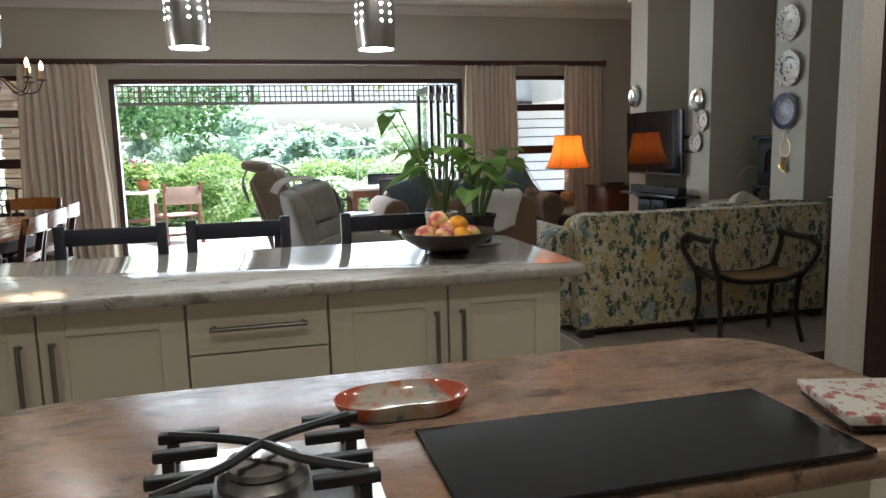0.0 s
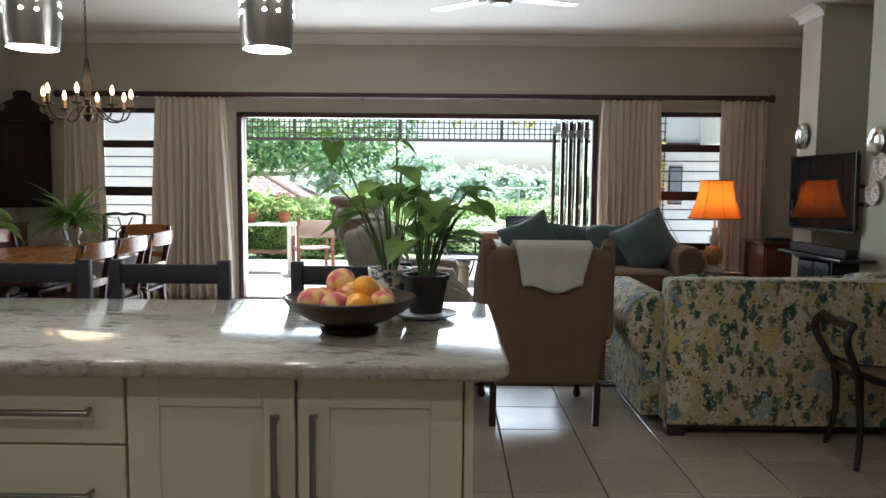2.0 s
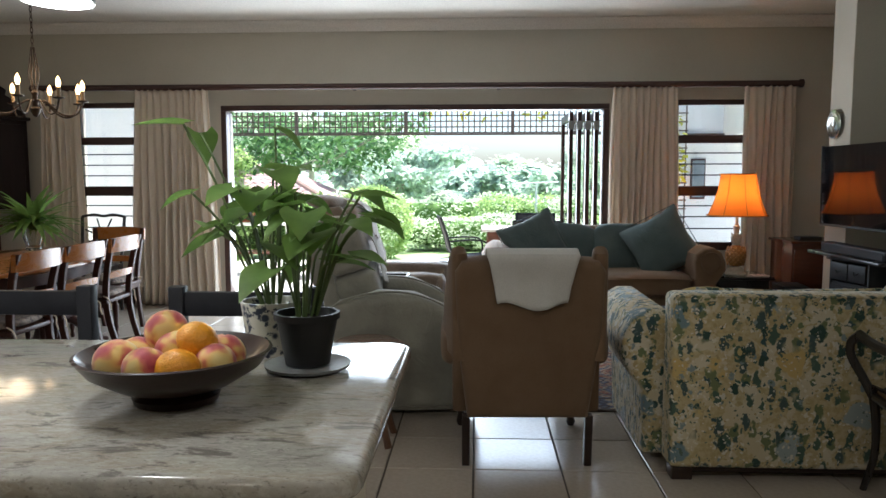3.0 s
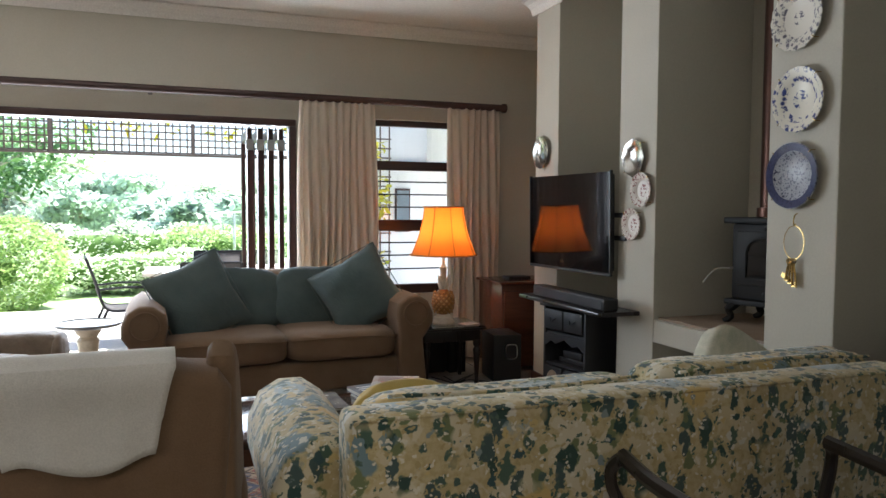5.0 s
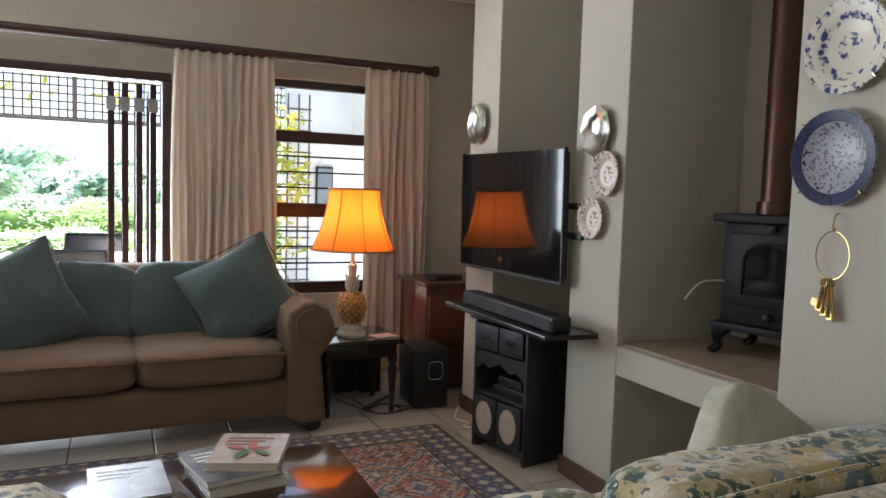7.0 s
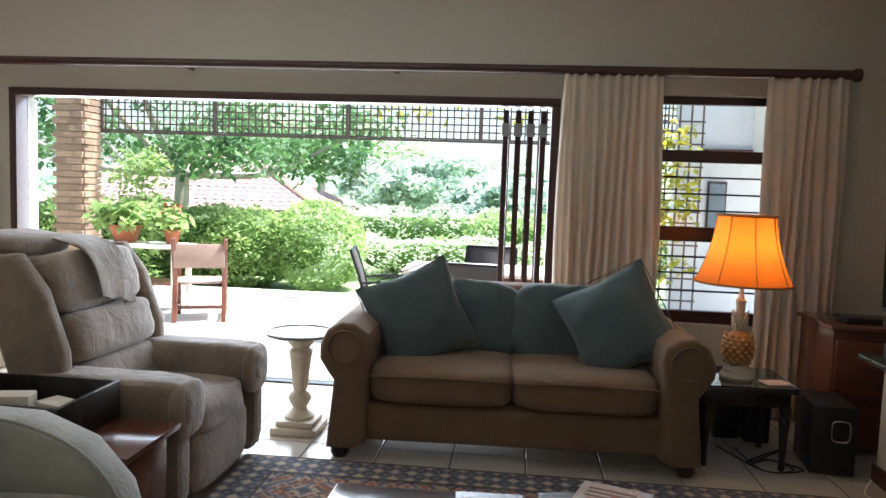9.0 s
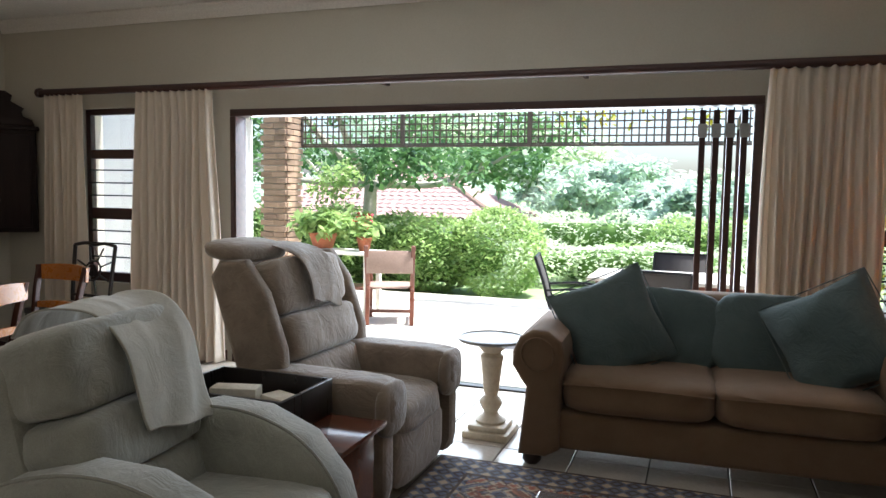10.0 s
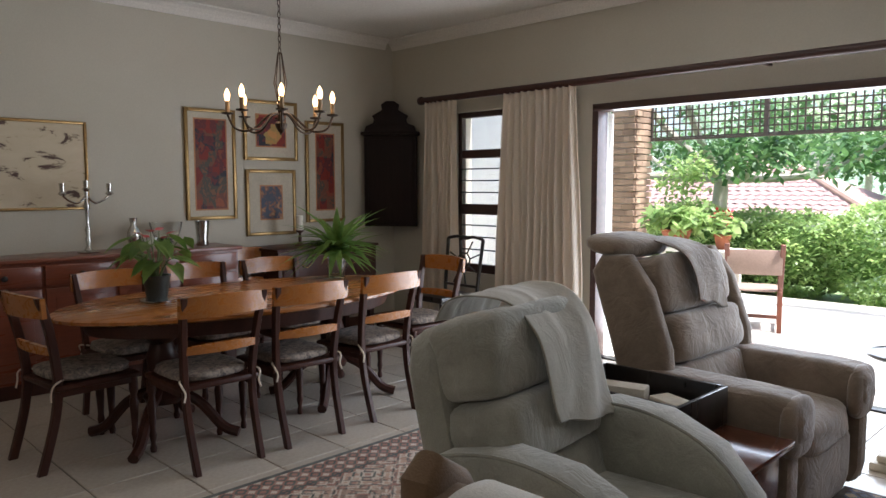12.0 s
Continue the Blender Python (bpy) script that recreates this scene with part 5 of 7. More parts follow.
    part("body", box(B(), -0.28, -0.24, 0.03, 0.36, 0.24, 0.71, 0.006), M_MAHOG, c)
    part("top", box(B(), -0.30, -0.26, 0.711, 0.38, 0.26, 0.735, 0.006), M_MAHOG, c)
    part("flap", box(B(), -0.27, -0.275, 0.34, 0.30, -0.243, 0.66, 0.006, 2), M_MAHOG, c, "lowered flap")
    o = link("router", box(B(), -0.1, -0.07, 0, 0.1, 0.07, 0.03, 0.006), M_BLACKP, None, "", True)
    o.location = (4.92, 8.5, 0.736)
    tagged(o, "flat black box on the cabinet", "electronics")
    o = link("paper", box(B(), -0.07, -0.05, 0, 0.07, 0.05, 0.008, 0.002), mat("pink_card", (0.7, 0.55, 0.5), rough=0.8), None)
    o.matrix_world = pose(4.31, 8.04, 0.4525, 0, 0, 15)
    tagged(o, "small pale card on the side table", "card")
    for k in range(2):
        bm = tube(B(), smoothpath([(4.1 + 0.1 * k, 8.3, 0.006), (4.25, 7.95, 0.006), (4.42 + 0.05 * k, 7.99, 0.006), (4.34, 8.12, 0.006), (4.2, 8.02 + 0.05 * k, 0.006), (4.5, 8.34, 0.006)], 6), 0.004, 6)
        tagged(link("cable", bm, M_BLACKP, None, "", True), "black cable loose on the tiles", "cable")
    bm = tube(B(), smoothpath([(4.72, 7.80, 0.05), (4.66, 7.72, 0.006), (4.70, 7.62, 0.006), (4.64, 7.56, 0.006), (4.74, 7.5, 0.006)], 6), 0.005, 6)
    tagged(link("cable", bm, M_CREAMP, None, "", True), "white cable by the pier", "cable")


lamp_corner()


def tv_corner():
    q = 3.6
    t = thing("television", pose(4.71, 7.26, 0.915, 0, 0, -90 + q) @ pose(0, 0, 0, 1), "flat black television on a wall arm", "television")
    part("screen", box(B(), -0.475, -0.006, 0.02, 0.475, 0.006, 0.642), mat("tv_screen", (0.006, 0.006, 0.007), (0.008, 0.008, 0.009), rough=0.06, bmp=0), t, "glossy dark screen", False)
    part("bezel", box(box(box(B(), -0.485, -0.010, 0.0, 0.485, 0.012, 0.018, 0.003, 1), -0.485, -0.010, 0.019, -0.477, 0.012, 0.65), 0.477, -0.010, 0.019, 0.485, 0.012, 0.65), M_BLACKP, t, "thin dark bezel", False)
    part("back_cover", box(B(), -0.47, 0.013, 0.03, 0.47, 0.04, 0.63, 0.01), M_BLACKP, t)
    for z in (0.22, 0.36):
        part("wall_arm", box(B(), 0.38, 0.045, z, 0.56, 0.07, z + 0.03, 0.003), M_BLACKP, t)
    p = thing("wall_shelf", pose(4.655, 7.07, 0.705), "dark plank shelf under the television", "shelf")
    part("plank", box(B(), -0.14, -0.52, 0.0, 0.14, 0.53, 0.025, 0.005), M_EBONY, p)
    s = thing("soundbar", pose(4.62, 7.03, 0.731), "long black soundbar on the shelf", "soundbar")
    part("body", box(B(), -0.05, -0.45, 0, 0.05, 0.46, 0.075, 0.012, 3), M_BLACKP, s)
    part("grille", box(B(), -0.054, -0.43, 0.01, -0.0505, 0.44, 0.065, 0.001, 1), mat("speaker_cloth", (0.05, 0.05, 0.055), fine=300, rough=0.9, bmp=0.4), s, "grey cloth grille")
    c = thing("cabinet", pose(4.60, 7.10, 0, 0, 0, -90 + 12), "black painted cabinet with an open shelf and oval panels", "cabinet")
    M_BP = mat("black_worn_paint", (0.02, 0.021, 0.024), (0.03, 0.031, 0.034), big=6, rough=0.5)
    w = 0.205
    for x in (-w, w - 0.02):
        part("side", box(B(), x, 0.0, 0.0, x + 0.02, 0.36, 0.68, 0.003), M_BP, c)
    part("back", box(B(), -w + 0.021, 0.34, 0.05, w - 0.021, 0.36, 0.68), M_BP, c)
    for z in (0.05, 0.29, 0.50):
        part("shelf", box(B(), -w + 0.021, 0.01, z, w - 0.021, 0.339, z + 0.018), M_BP, c)
    part("top", box(B(), -w - 0.02, -0.02, 0.682, w + 0.02, 0.37, 0.704, 0.005), M_BP, c)
    for sx in (-1, 1):
        d = part("drawer", box(B(), sx * 0.093 - 0.088, -0.012, 0.535, sx * 0.093 + 0.088, 0.009, 0.665, 0.004), M_BP, c)
        part("handle", tube(B(), smoothpath([(sx * 0.093 - 0.025, -0.014, 0.61), (sx * 0.093, -0.028, 0.588), (sx * 0.093 + 0.025, -0.014, 0.61)], 5), 0.004, 6), M_BLACK, d, "drop handle")
        d = part("door", box(B(), sx * 0.093 - 0.088, -0.012, 0.07, sx * 0.093 + 0.088, 0.009, 0.285, 0.004), M_BP, c)
        bm = lathe(B(), [(0.07, 0), (0.068, 0.004), (0.0, 0.005)], 28, Matrix.Translation((sx * 0.093, -0.013, 0.178)) @ pose(0, 0, 0, 90) @ Matrix.Diagonal((0.9, 1.25, 1, 1)))
        part("oval_panel", bm, mat("oval_inlay", (0.50, 0.42, 0.32), (0.36, 0.27, 0.2), big=12, rough=0.6), d, "pale oval panel")
    for x in (-w + 0.02, w - 0.02):
        part("foot", lathe(B(), [(0.018, 0), (0.026, 0.02), (0.02, 0.05)], 12, pose(x, 0.0 + 0.03, 0)), M_BP, c)
    arch = [(-w + 0.02, 0.50), (-w + 0.02, 0.42), (-0.13, 0.455), (-0.08, 0.44), (0, 0.475), (0.08, 0.44), (0.13, 0.455), (w - 0.02, 0.42), (w - 0.02, 0.50)]
    part("arch", prism(B(), arch, 0.0, 0.012), M_BP, c, "", False)
    for i, (z, h, ww) in enumerate(((0.309, 0.035, 0.26), (0.345, 0.05, 0.18))):
        o = link("set_top_box", box(B(), -ww / 2, -0.1, 0, ww / 2, 0.1, h, 0.005), M_BLACKP, None, "", True)
        o.matrix_world = pose(4.76, 7.12, z, 0, 0, -78)
        tagged(o, "flat dark media box in the cabinet", "electronics")


tv_corner()


def plate_mat(name, ground, ink, cell, rim):
    m, nt, b = nodes(name)
    v = coords(nt)
    sep = add(nt, "ShaderNodeTexGradient")
    sep.gradient_type = "SPHERICAL"
    mp = nt.nodes.new("ShaderNodeMapping")
    mp.inputs["Scale"].default_value = (5, 5, 0)
    nt.links.new(v, mp.inputs[0])
    nt.links.new(mp.outputs[0], sep.inputs[0])
    vo = add(nt, "ShaderNodeTexVoronoi", Scale=cell)
    nt.links.new(v, vo.inputs["Vector"])
    n = tex(nt, v, cell * 1.4, 5, 0.7)
    flowers = ramp(nt, vo.outputs["Distance"], [(0.22, (1, 1, 1)), (0.32, (0, 0, 0))])
    sprig = ramp(nt, n, [(0.54, (0, 0, 0)), (0.58, (1, 1, 1))])
    zone = ramp(nt, sep.outputs[1], rim, True)
    ink_f = mixc(nt, 1.0, mixc(nt, 1.0, flowers, sprig, "LIGHTEN"), zone, "MULTIPLY")
    col = mixc(nt, ink_f, ground, ink)
    nt.links.new(col, b.inputs["Base Color"])
    b.inputs["Roughness"].default_value = 0.3
    b.inputs["Specular IOR Level"].default_value = 0.25
    return m


W1, W0, H5 = (1, 1, 1), (0, 0, 0), (0.7, 0.7, 0.7)
P_WHITE = plate_mat("plate_white_sprigs", (0.74, 0.70, 0.60), (0.05, 0.07, 0.22), 26, [(0, W0), (0.28, W1), (0.42, W0), (0.5, W1), (0.62, W0), (0.8, W1)])
P_BLUE = plate_mat("plate_blue_scene", (0.40, 0.41, 0.45), (0.008, 0.011, 0.055), 60, [(0, W1), (0.42, W0), (0.47, W1), (0.55, H5)])
P_PINK = plate_mat("plate_pink_sprigs", (0.72, 0.66, 0.60), (0.28, 0.12, 0.11), 40, [(0, W0), (0.5, W1), (0.68, W0), (0.8, W1)])
P_LACE = plate_mat("plate_pierced", (0.74, 0.70, 0.62), (0.16, 0.15, 0.18), 30, [(0, W0), (0.3, W1), (0.6, W0), (0.85, W1)])


def plate(y, z, r, material, label, sides=40, scallop=0.0, x=4.796, rim=None):
    bm = B()
    prof = [(0.0, 0.004), (r * 0.55, 0.004), (r * 0.62, 0.010), (r * 0.72, 0.018), (r * 0.98, 0.026), (r, 0.024), (r * 0.95, 0.016), (r * 0.7, 0.006), (r * 0.55, 0.0), (0.0, 0.0)]
    lathe(bm, prof, sides)
    if scallop:
        for v in bm.verts:
            k = math.hypot(v.co.x, v.co.y) / r
            if k > 0.9:
                f = 1 + scallop * math.cos(16 * math.atan2(v.co.y, v.co.x))
                v.co.x, v.co.y = v.co.x * f, v.co.y * f
    o = link("wall_plate", bm, material, None, "", True)
    o.matrix_world = pose(x, y, z, 0, -90, 0)
    tagged(o, label, "plate", "plates on the wall")
    for a in (45, 135, 225, 315):
        c, s = math.cos(radians(a)), math.sin(radians(a))
        part("wire_hook", tube(B(), [(c * r * 0.93, s * r * 0.93, 0.028), (c * r * 1.02, s * r * 1.02, 0.028), (c * r * 1.02, s * r * 1.02, 0.0)], 0.0018, 5), M_BRASS, o)
    if rim:
        part("rim_band", lathe(B(), [(r * 0.74, 0.0205), (r * 0.97, 0.0285), (r * 0.975, 0.027), (r * 0.75, 0.0185)], sides, None, True), rim, o, "dark patterned rim")
    return o


plate(7.80, 1.745, 0.12, M_SILVER, "round silver plate on the pier", 48)
plate(6.62, 1.63, 0.115, M_SILVER, "octagonal silver plate on the pier", 8)
plate(6.54, 1.44, 0.10, P_PINK, "white plate with pink sprigs")
plate(6.63, 1.24, 0.095, P_PINK, "small white plate with floral sprigs")
plate(5.43, 2.15, 0.14, P_LACE, "white pierced plate with a painted spray", 48, 0.02)
plate(5.41, 1.80, 0.14, P_WHITE, "cream plate with blue flower sprigs", 64, 0.012)
plate(5.43, 1.475, 0.145, P_BLUE, "blue and white transfer plate on the pier", 48, 0.0, 4.796, plate_mat("plate_blue_rim", (0.03, 0.035, 0.10), (0.01, 0.014, 0.06), 60, [(0, W1), (0.9, W1)]))

k = thing("key_ring", pose(4.78, 5.41, 1.185) @ Matrix.Scale(0.9, 4), "large brass ring of keys hanging on a hook", "keys")
part("ring", tube(B(), [(0, 0.062 * math.sin(a), 0.08 * math.cos(a)) for a in np.linspace(0, 2 * math.pi, 33)[:-1]], 0.0022, 6, True), M_BRASS, k)
part("hook", tube(B(), smoothpath([(0.018, 0, 0.14), (0.0, 0, 0.13), (-0.006, 0, 0.1), (0.0, 0, 0.08), (0.008, 0, 0.09)], 4), 0.003, 6), M_BRASS, k)
for i, a in enumerate((-9, -2, 5, 12)):
    m = Matrix.Translation((-0.004 * i, 0.004 * i, -0.08)) @ pose(0, 0, 0, a)
    bm = tube(B(), [m @ Vector((0, 0.014 * math.sin(t), -0.012 + 0.014 * math.cos(t))) for t in np.linspace(0, 2 * math.pi, 13)[:-1]], 0.003, 5, True)
    tube(bm, [m @ Vector((0, 0, -0.024)), m @ Vector((0, 0, -0.14 + 0.012 * i))], 0.006, 6)
    box(bm, -0.002, 0.005, -0.135 + 0.012 * i, 0.002, 0.028, -0.11 + 0.012 * i, 0, 1, m)
    part("key", bm, M_BRASS, k)


def stove():
    s = thing("wood_stove", pose(5.17, 5.97, 0.712, 0, 0, -90 + 14), "black cast-iron wood stove on the hearth shelf", "stove")
    M_CI = mat("cast_iron", (0.011, 0.011, 0.011), (0.016, 0.015, 0.015), big=8, fine=120, rough=0.55, bmp=0.3, spec=0.3)
    part("body", box(B(), -0.21, 0.0, 0.13, 0.21, 0.30, 0.54, 0.012), M_CI, s)
    part("top_plate", box(B(), -0.245, -0.035, 0.541, 0.245, 0.33, 0.575, 0.008), M_CI, s)
    part("base_plate", box(B(), -0.235, -0.03, 0.10, 0.235, 0.32, 0.129, 0.006), M_CI, s)
    for x in (-0.19, 0.19):
        for y in (0.0, 0.28):
            part("leg", tube(B(), smoothpath([(x * 0.9, y, 0.11), (x * 1.08, y - 0.02, 0.07), (x * 1.05, y - 0.01, 0.03), (x * 1.2, y - 0.03, 0.0)], 4), [0.026] * 5 + [0.018] * 8, 8), M_CI, s)
    d = part("door", box(B(), -0.165, -0.028, 0.21, 0.165, -0.002, 0.50, 0.008), M_CI, s)
    arch = [(-0.10, 0.25), (0.10, 0.25), (0.10, 0.39), (0.085, 0.43), (0.05, 0.455), (0, 0.465), (-0.05, 0.455), (-0.085, 0.43), (-0.10, 0.39)]
    part("window_pane", prism(B(), arch, -0.032, -0.0295), mat("stove_glass", (0.01, 0.01, 0.01), rough=0.05, bmp=0), d, "arched dark glass", False)
    part("arch_rim", tube(B(), [(x, -0.034, z) for x, z in arch], 0.008, 6, True), M_CI, d)
    part("handle", tube(B(), smoothpath([(-0.18, -0.03, 0.30), (-0.24, -0.10, 0.29), (-0.27, -0.16, 0.22)], 4), 0.005, 8), M_CHROME, d, "steel handle")
    for z in (0.17, 0.52):
        part("vent_knob", lathe(B(), [(0.016, 0), (0.016, 0.015), (0.0, 0.02)], 12, Matrix.Translation((0.0, -0.002, z)) @ pose(0, 0, 0, 90)), M_CI, s)
    f = link("flue_pipe", lathe(B(), [(0.085, 0.0), (0.085, 0.05), (0.07, 0.052), (0.07, ZC - 0.712 - 0.58)], 28), mat("copper_brown_flue", (0.10, 0.045, 0.03), (0.05, 0.026, 0.02), big=4, rough=0.35, metal=0.7), None, "", True)
    f.matrix_world = pose(5.30, 6.07, 0.712 + 0.576)
    tagged(f, "brown metal stove flue rising to the ceiling", "flue")


stove()


def coffee_table():
    t = thing("coffee_table", pose(2.94, 6.12, 0.012), "low mahogany coffee table with a polished top", "table")
    part("tabletop", box(B(), -0.61, -0.30, 0.37, 0.61, 0.30, 0.41, 0.01, 3), wood("dark_polished_top", (0.06, 0.022, 0.012), (0.035, 0.014, 0.009), 0, 0.14, 0.4), t)
    for y in (-0.25, 0.25):
        part("apron", box(B(), -0.54, y - 0.012, 0.29, 0.54, y + 0.012, 0.369), M_MAHOG, t)
    for x in (-0.55, 0.55):
        for y in (-0.25, 0.25):
            part("leg", box(B(), x - 0.03, y - 0.03, 0, x + 0.03, y + 0.03, 0.369, 0.006), M_MAHOG, t)
    covers = (((0.10, 0.10, 0.11), (0.45, 0.4, 0.35)), ((0.55, 0.5, 0.45), (0.2, 0.2, 0.2)), ((0.16, 0.17, 0.2), (0.4, 0.4, 0.42)), ((0.72, 0.70, 0.64), (0.45, 0.18, 0.10)))
    z = 0.423
    for i, (x, y, w, d, h, r) in enumerate(((2.86, 6.25, 0.22, 0.29, 0.012, 3), (3.17, 6.22, 0.24, 0.31, 0.028, 8), (3.15, 6.22, 0.23, 0.29, 0.022, 12), (3.22, 6.24, 0.22, 0.27, 0.026, -20))):
        b = thing("magazine", pose(x, y, 0.423 if i < 2 else z, 0, 0, r), "glossy magazine lying on the coffee table" if i < 3 else "book with a botanical cover on the magazines", "book", "magazines on the coffee table")
        part("pages", box(B(), -w / 2 + 0.004, -d / 2 + 0.004, 0.003, w / 2 - 0.004, d / 2 - 0.004, h - 0.003), mat("page_edge", (0.75, 0.73, 0.68), rough=0.8), b)
        part("cover", box(box(B(), -w / 2, -d / 2, 0, w / 2, d / 2, 0.0028), -w / 2, -d / 2, h - 0.0028, w / 2, d / 2, h), mat("cover", covers[i][0], covers[i][1], big=9, fine=14, rough=0.25, bmp=0), b, "", False)
        for kk in range(3):
            part("print_bar", box(B(), -w * 0.38, d * 0.30 - kk * 0.03, h + 0.0002, w * (0.3 - 0.12 * kk), d * 0.30 - kk * 0.03 + 0.014, h + 0.0008), mat("print_ink", (0.8, 0.8, 0.78) if i != 3 else (0.25, 0.12, 0.08), rough=0.5), b, "", False)
        if i == 3:
            for kk, (px, py, pl, aa) in enumerate(((0.0, -0.02, 0.07, 20), (0.01, -0.02, 0.07, 95), (-0.01, -0.02, 0.065, 160), (0.0, -0.03, 0.08, 250), (0.02, -0.03, 0.07, 320))):
                bm = lathe(B(), [(0.0, 0.0), (1.0, 0.0), (1.0, 0.0006), (0.0, 0.0006)], 14, pose(px, py, h + 0.001 + 0.0008 * kk, 0, 0, aa) @ Matrix.Translation((pl / 2, 0, 0)) @ Matrix.Diagonal((pl / 2, pl / 5, 1, 1)))
                part("printed_petal", bm, mat("cover_petal", (0.55, 0.16, 0.12) if kk < 3 else (0.14, 0.24, 0.08), rough=0.4, bmp=0), b, "", False)
        z = (z if i > 1 else 0.423) + (h if i else 0)


coffee_table()


def rug(name, m, hx, hy, material, label, fringe=True):
    r = thing(name, m, label, "rug")
    part("weave", box(B(), -hx, -hy, 0.0005, hx, hy, 0.011, 0.003, 1), material, r)
    if fringe:
        bm = B()
        rr = random.Random(4)
        for sx in (-1, 1):
            for i in range(int(hy * 2 / 0.014)):
                y = -hy + 0.007 + i * 0.014
                tube(bm, [(sx * hx, y, 0.006), (sx * (hx + 0.05), y + rr.uniform(-0.012, 0.012), 0.004)], 0.0022, 4)
        tagged(part("fringe", bm, mat("fringe_wool", (0.6, 0.55, 0.45), rough=0.95), r, "pale wool fringe"), kind="stuff")
    return r


rug("rug", pose(3.02, 6.62, 0), 1.48, 1.03, rug_mat("kelim", 1.48, 1.03, (0.32, 0.09, 0.05), (0.52, 0.41, 0.29), (0.10, 0.14, 0.22), (0.035, 0.028, 0.03), 0.42), "red and blue patterned wool rug under the coffee table")
rug("rug", pose(0.22, 5.80, 0), 0.68, 1.05, rug_mat("pale_rug", 0.68, 1.05, (0.46, 0.30, 0.22), (0.62, 0.54, 0.44), (0.30, 0.13, 0.10), (0.03, 0.055, 0.06), 0.36), "pale patterned rug with dark diamonds", False)
rug("rug", pose(3.85, 3.64, 0), 0.85, 0.29, rug_mat("dark_rug", 0.85, 0.29, (0.10, 0.02, 0.018), (0.14, 0.05, 0.035), (0.03, 0.015, 0.02), (0.02, 0.012, 0.012), 0.2), "dark red patterned rug on the tiles")

st = thing("stool", pose(1.30, 5.10, 0), "round carved wooden stool with a marble top", "stool")
M_CARV = wood("carved_wood", (0.17, 0.08, 0.04), (0.10, 0.045, 0.022), 2, 0.4)
part("seat_rim", lathe(B(), [(0.14, 0.43), (0.17, 0.435), (0.18, 0.46), (0.18, 0.485), (0.165, 0.495), (0.15, 0.495)], 28), M_CARV, st)
part("marble_top", lathe(B(), [(0.0, 0.48), (0.15, 0.48), (0.155, 0.498), (0.145, 0.505), (0.0, 0.505)], 28), mat("brown_marble", (0.30, 0.20, 0.15), (0.18, 0.11, 0.08), big=9, rough=0.2), st, "brown marble top")
for i in range(4):
    a = math.pi / 4 + i * math.pi / 2
    pts = smoothpath([(0.14 * math.cos(a), 0.14 * math.sin(a), 0.44), (0.165 * math.cos(a), 0.165 * math.sin(a), 0.34), (0.12 * math.cos(a), 0.12 * math.sin(a), 0.15), (0.16 * math.cos(a), 0.16 * math.sin(a), 0.0)], 4)
    part("leg", tube(B(), pts, 0.018, 8), M_CARV, st)


def fan():
    f = thing("ceiling_fan", pose(1.88, 6.05, ZC), "white ceiling fan with metal blades", "fan")
    wht = mat("fan_white", (0.72, 0.71, 0.68), rough=0.35)
    part("canopy", lathe(B(), [(0.055, 0.0), (0.06, -0.03), (0.03, -0.06), (0.013, -0.065)], 20), wht, f)
    part("rod", tube(B(), [(0, 0, -0.06), (0, 0, -0.30)], 0.012, 10), wht, f)
    part("motor", lathe(B(), [(0.03, -0.29), (0.06, -0.31), (0.085, -0.34), (0.085, -0.37), (0.06, -0.395), (0.0, -0.40)], 24), wht, f)
    for i in range(3):
        m = pose(0, 0, 0, 0, 0, 20 + 120 * i)
        b = part("blade", box(B(), 0.15, -0.055, -0.352, 0.58, 0.055, -0.346, 0.004, 1, m @ pose(0, 0, 0, 0, 0, 0)), M_CHROME, f, "brushed metal blade")
        part("bracket", box(B(), 0.07, -0.02, -0.36, 0.18, 0.02, -0.353, 0.002, 1, m), wht, b)


fan()
dk = thing("console_table", pose(5.12, 4.65, 0), "dark wooden console against the pier", "cabinet")
part("body", box(B(), -0.28, -0.30, 0.08, 0.32, 0.3, 0.80, 0.008), M_EBONY, dk)
part("top", box(B(), -0.31, -0.33, 0.801, 0.33, 0.33, 0.83, 0.008), M_EBONY, dk)
for x in (-0.24, 0.28):
    for y in (-0.26, 0.26):
        part("foot", box(B(), x - 0.025, y - 0.025, 0, x + 0.025, y + 0.025, 0.079), M_EBONY, dk)

# ---- kitchen ----
M_GRAN = granite("island_granite", (0.42, 0.405, 0.37), (0.15, 0.135, 0.125), (0.37, 0.335, 0.275), (0.55, 0.535, 0.49))
M_GRAN2 = granite("counter_granite", (0.36, 0.24, 0.165), (0.10, 0.075, 0.065), (0.44, 0.27, 0.175), (0.36, 0.29, 0.24), 0.12, 0.24)
M_STEEL = mat("handle_steel", (0.30, 0.29, 0.28), (0.24, 0.23, 0.22), big=5, fine=140, rough=0.32, metal=1.0, bmp=0.03)
M_CAB = mat("cream_cabinet_paint", (0.72, 0.67, 0.55), (0.70, 0.65, 0.53), big=1.5, fine=50, rough=0.4, bmp=0.03, grain=0.05)


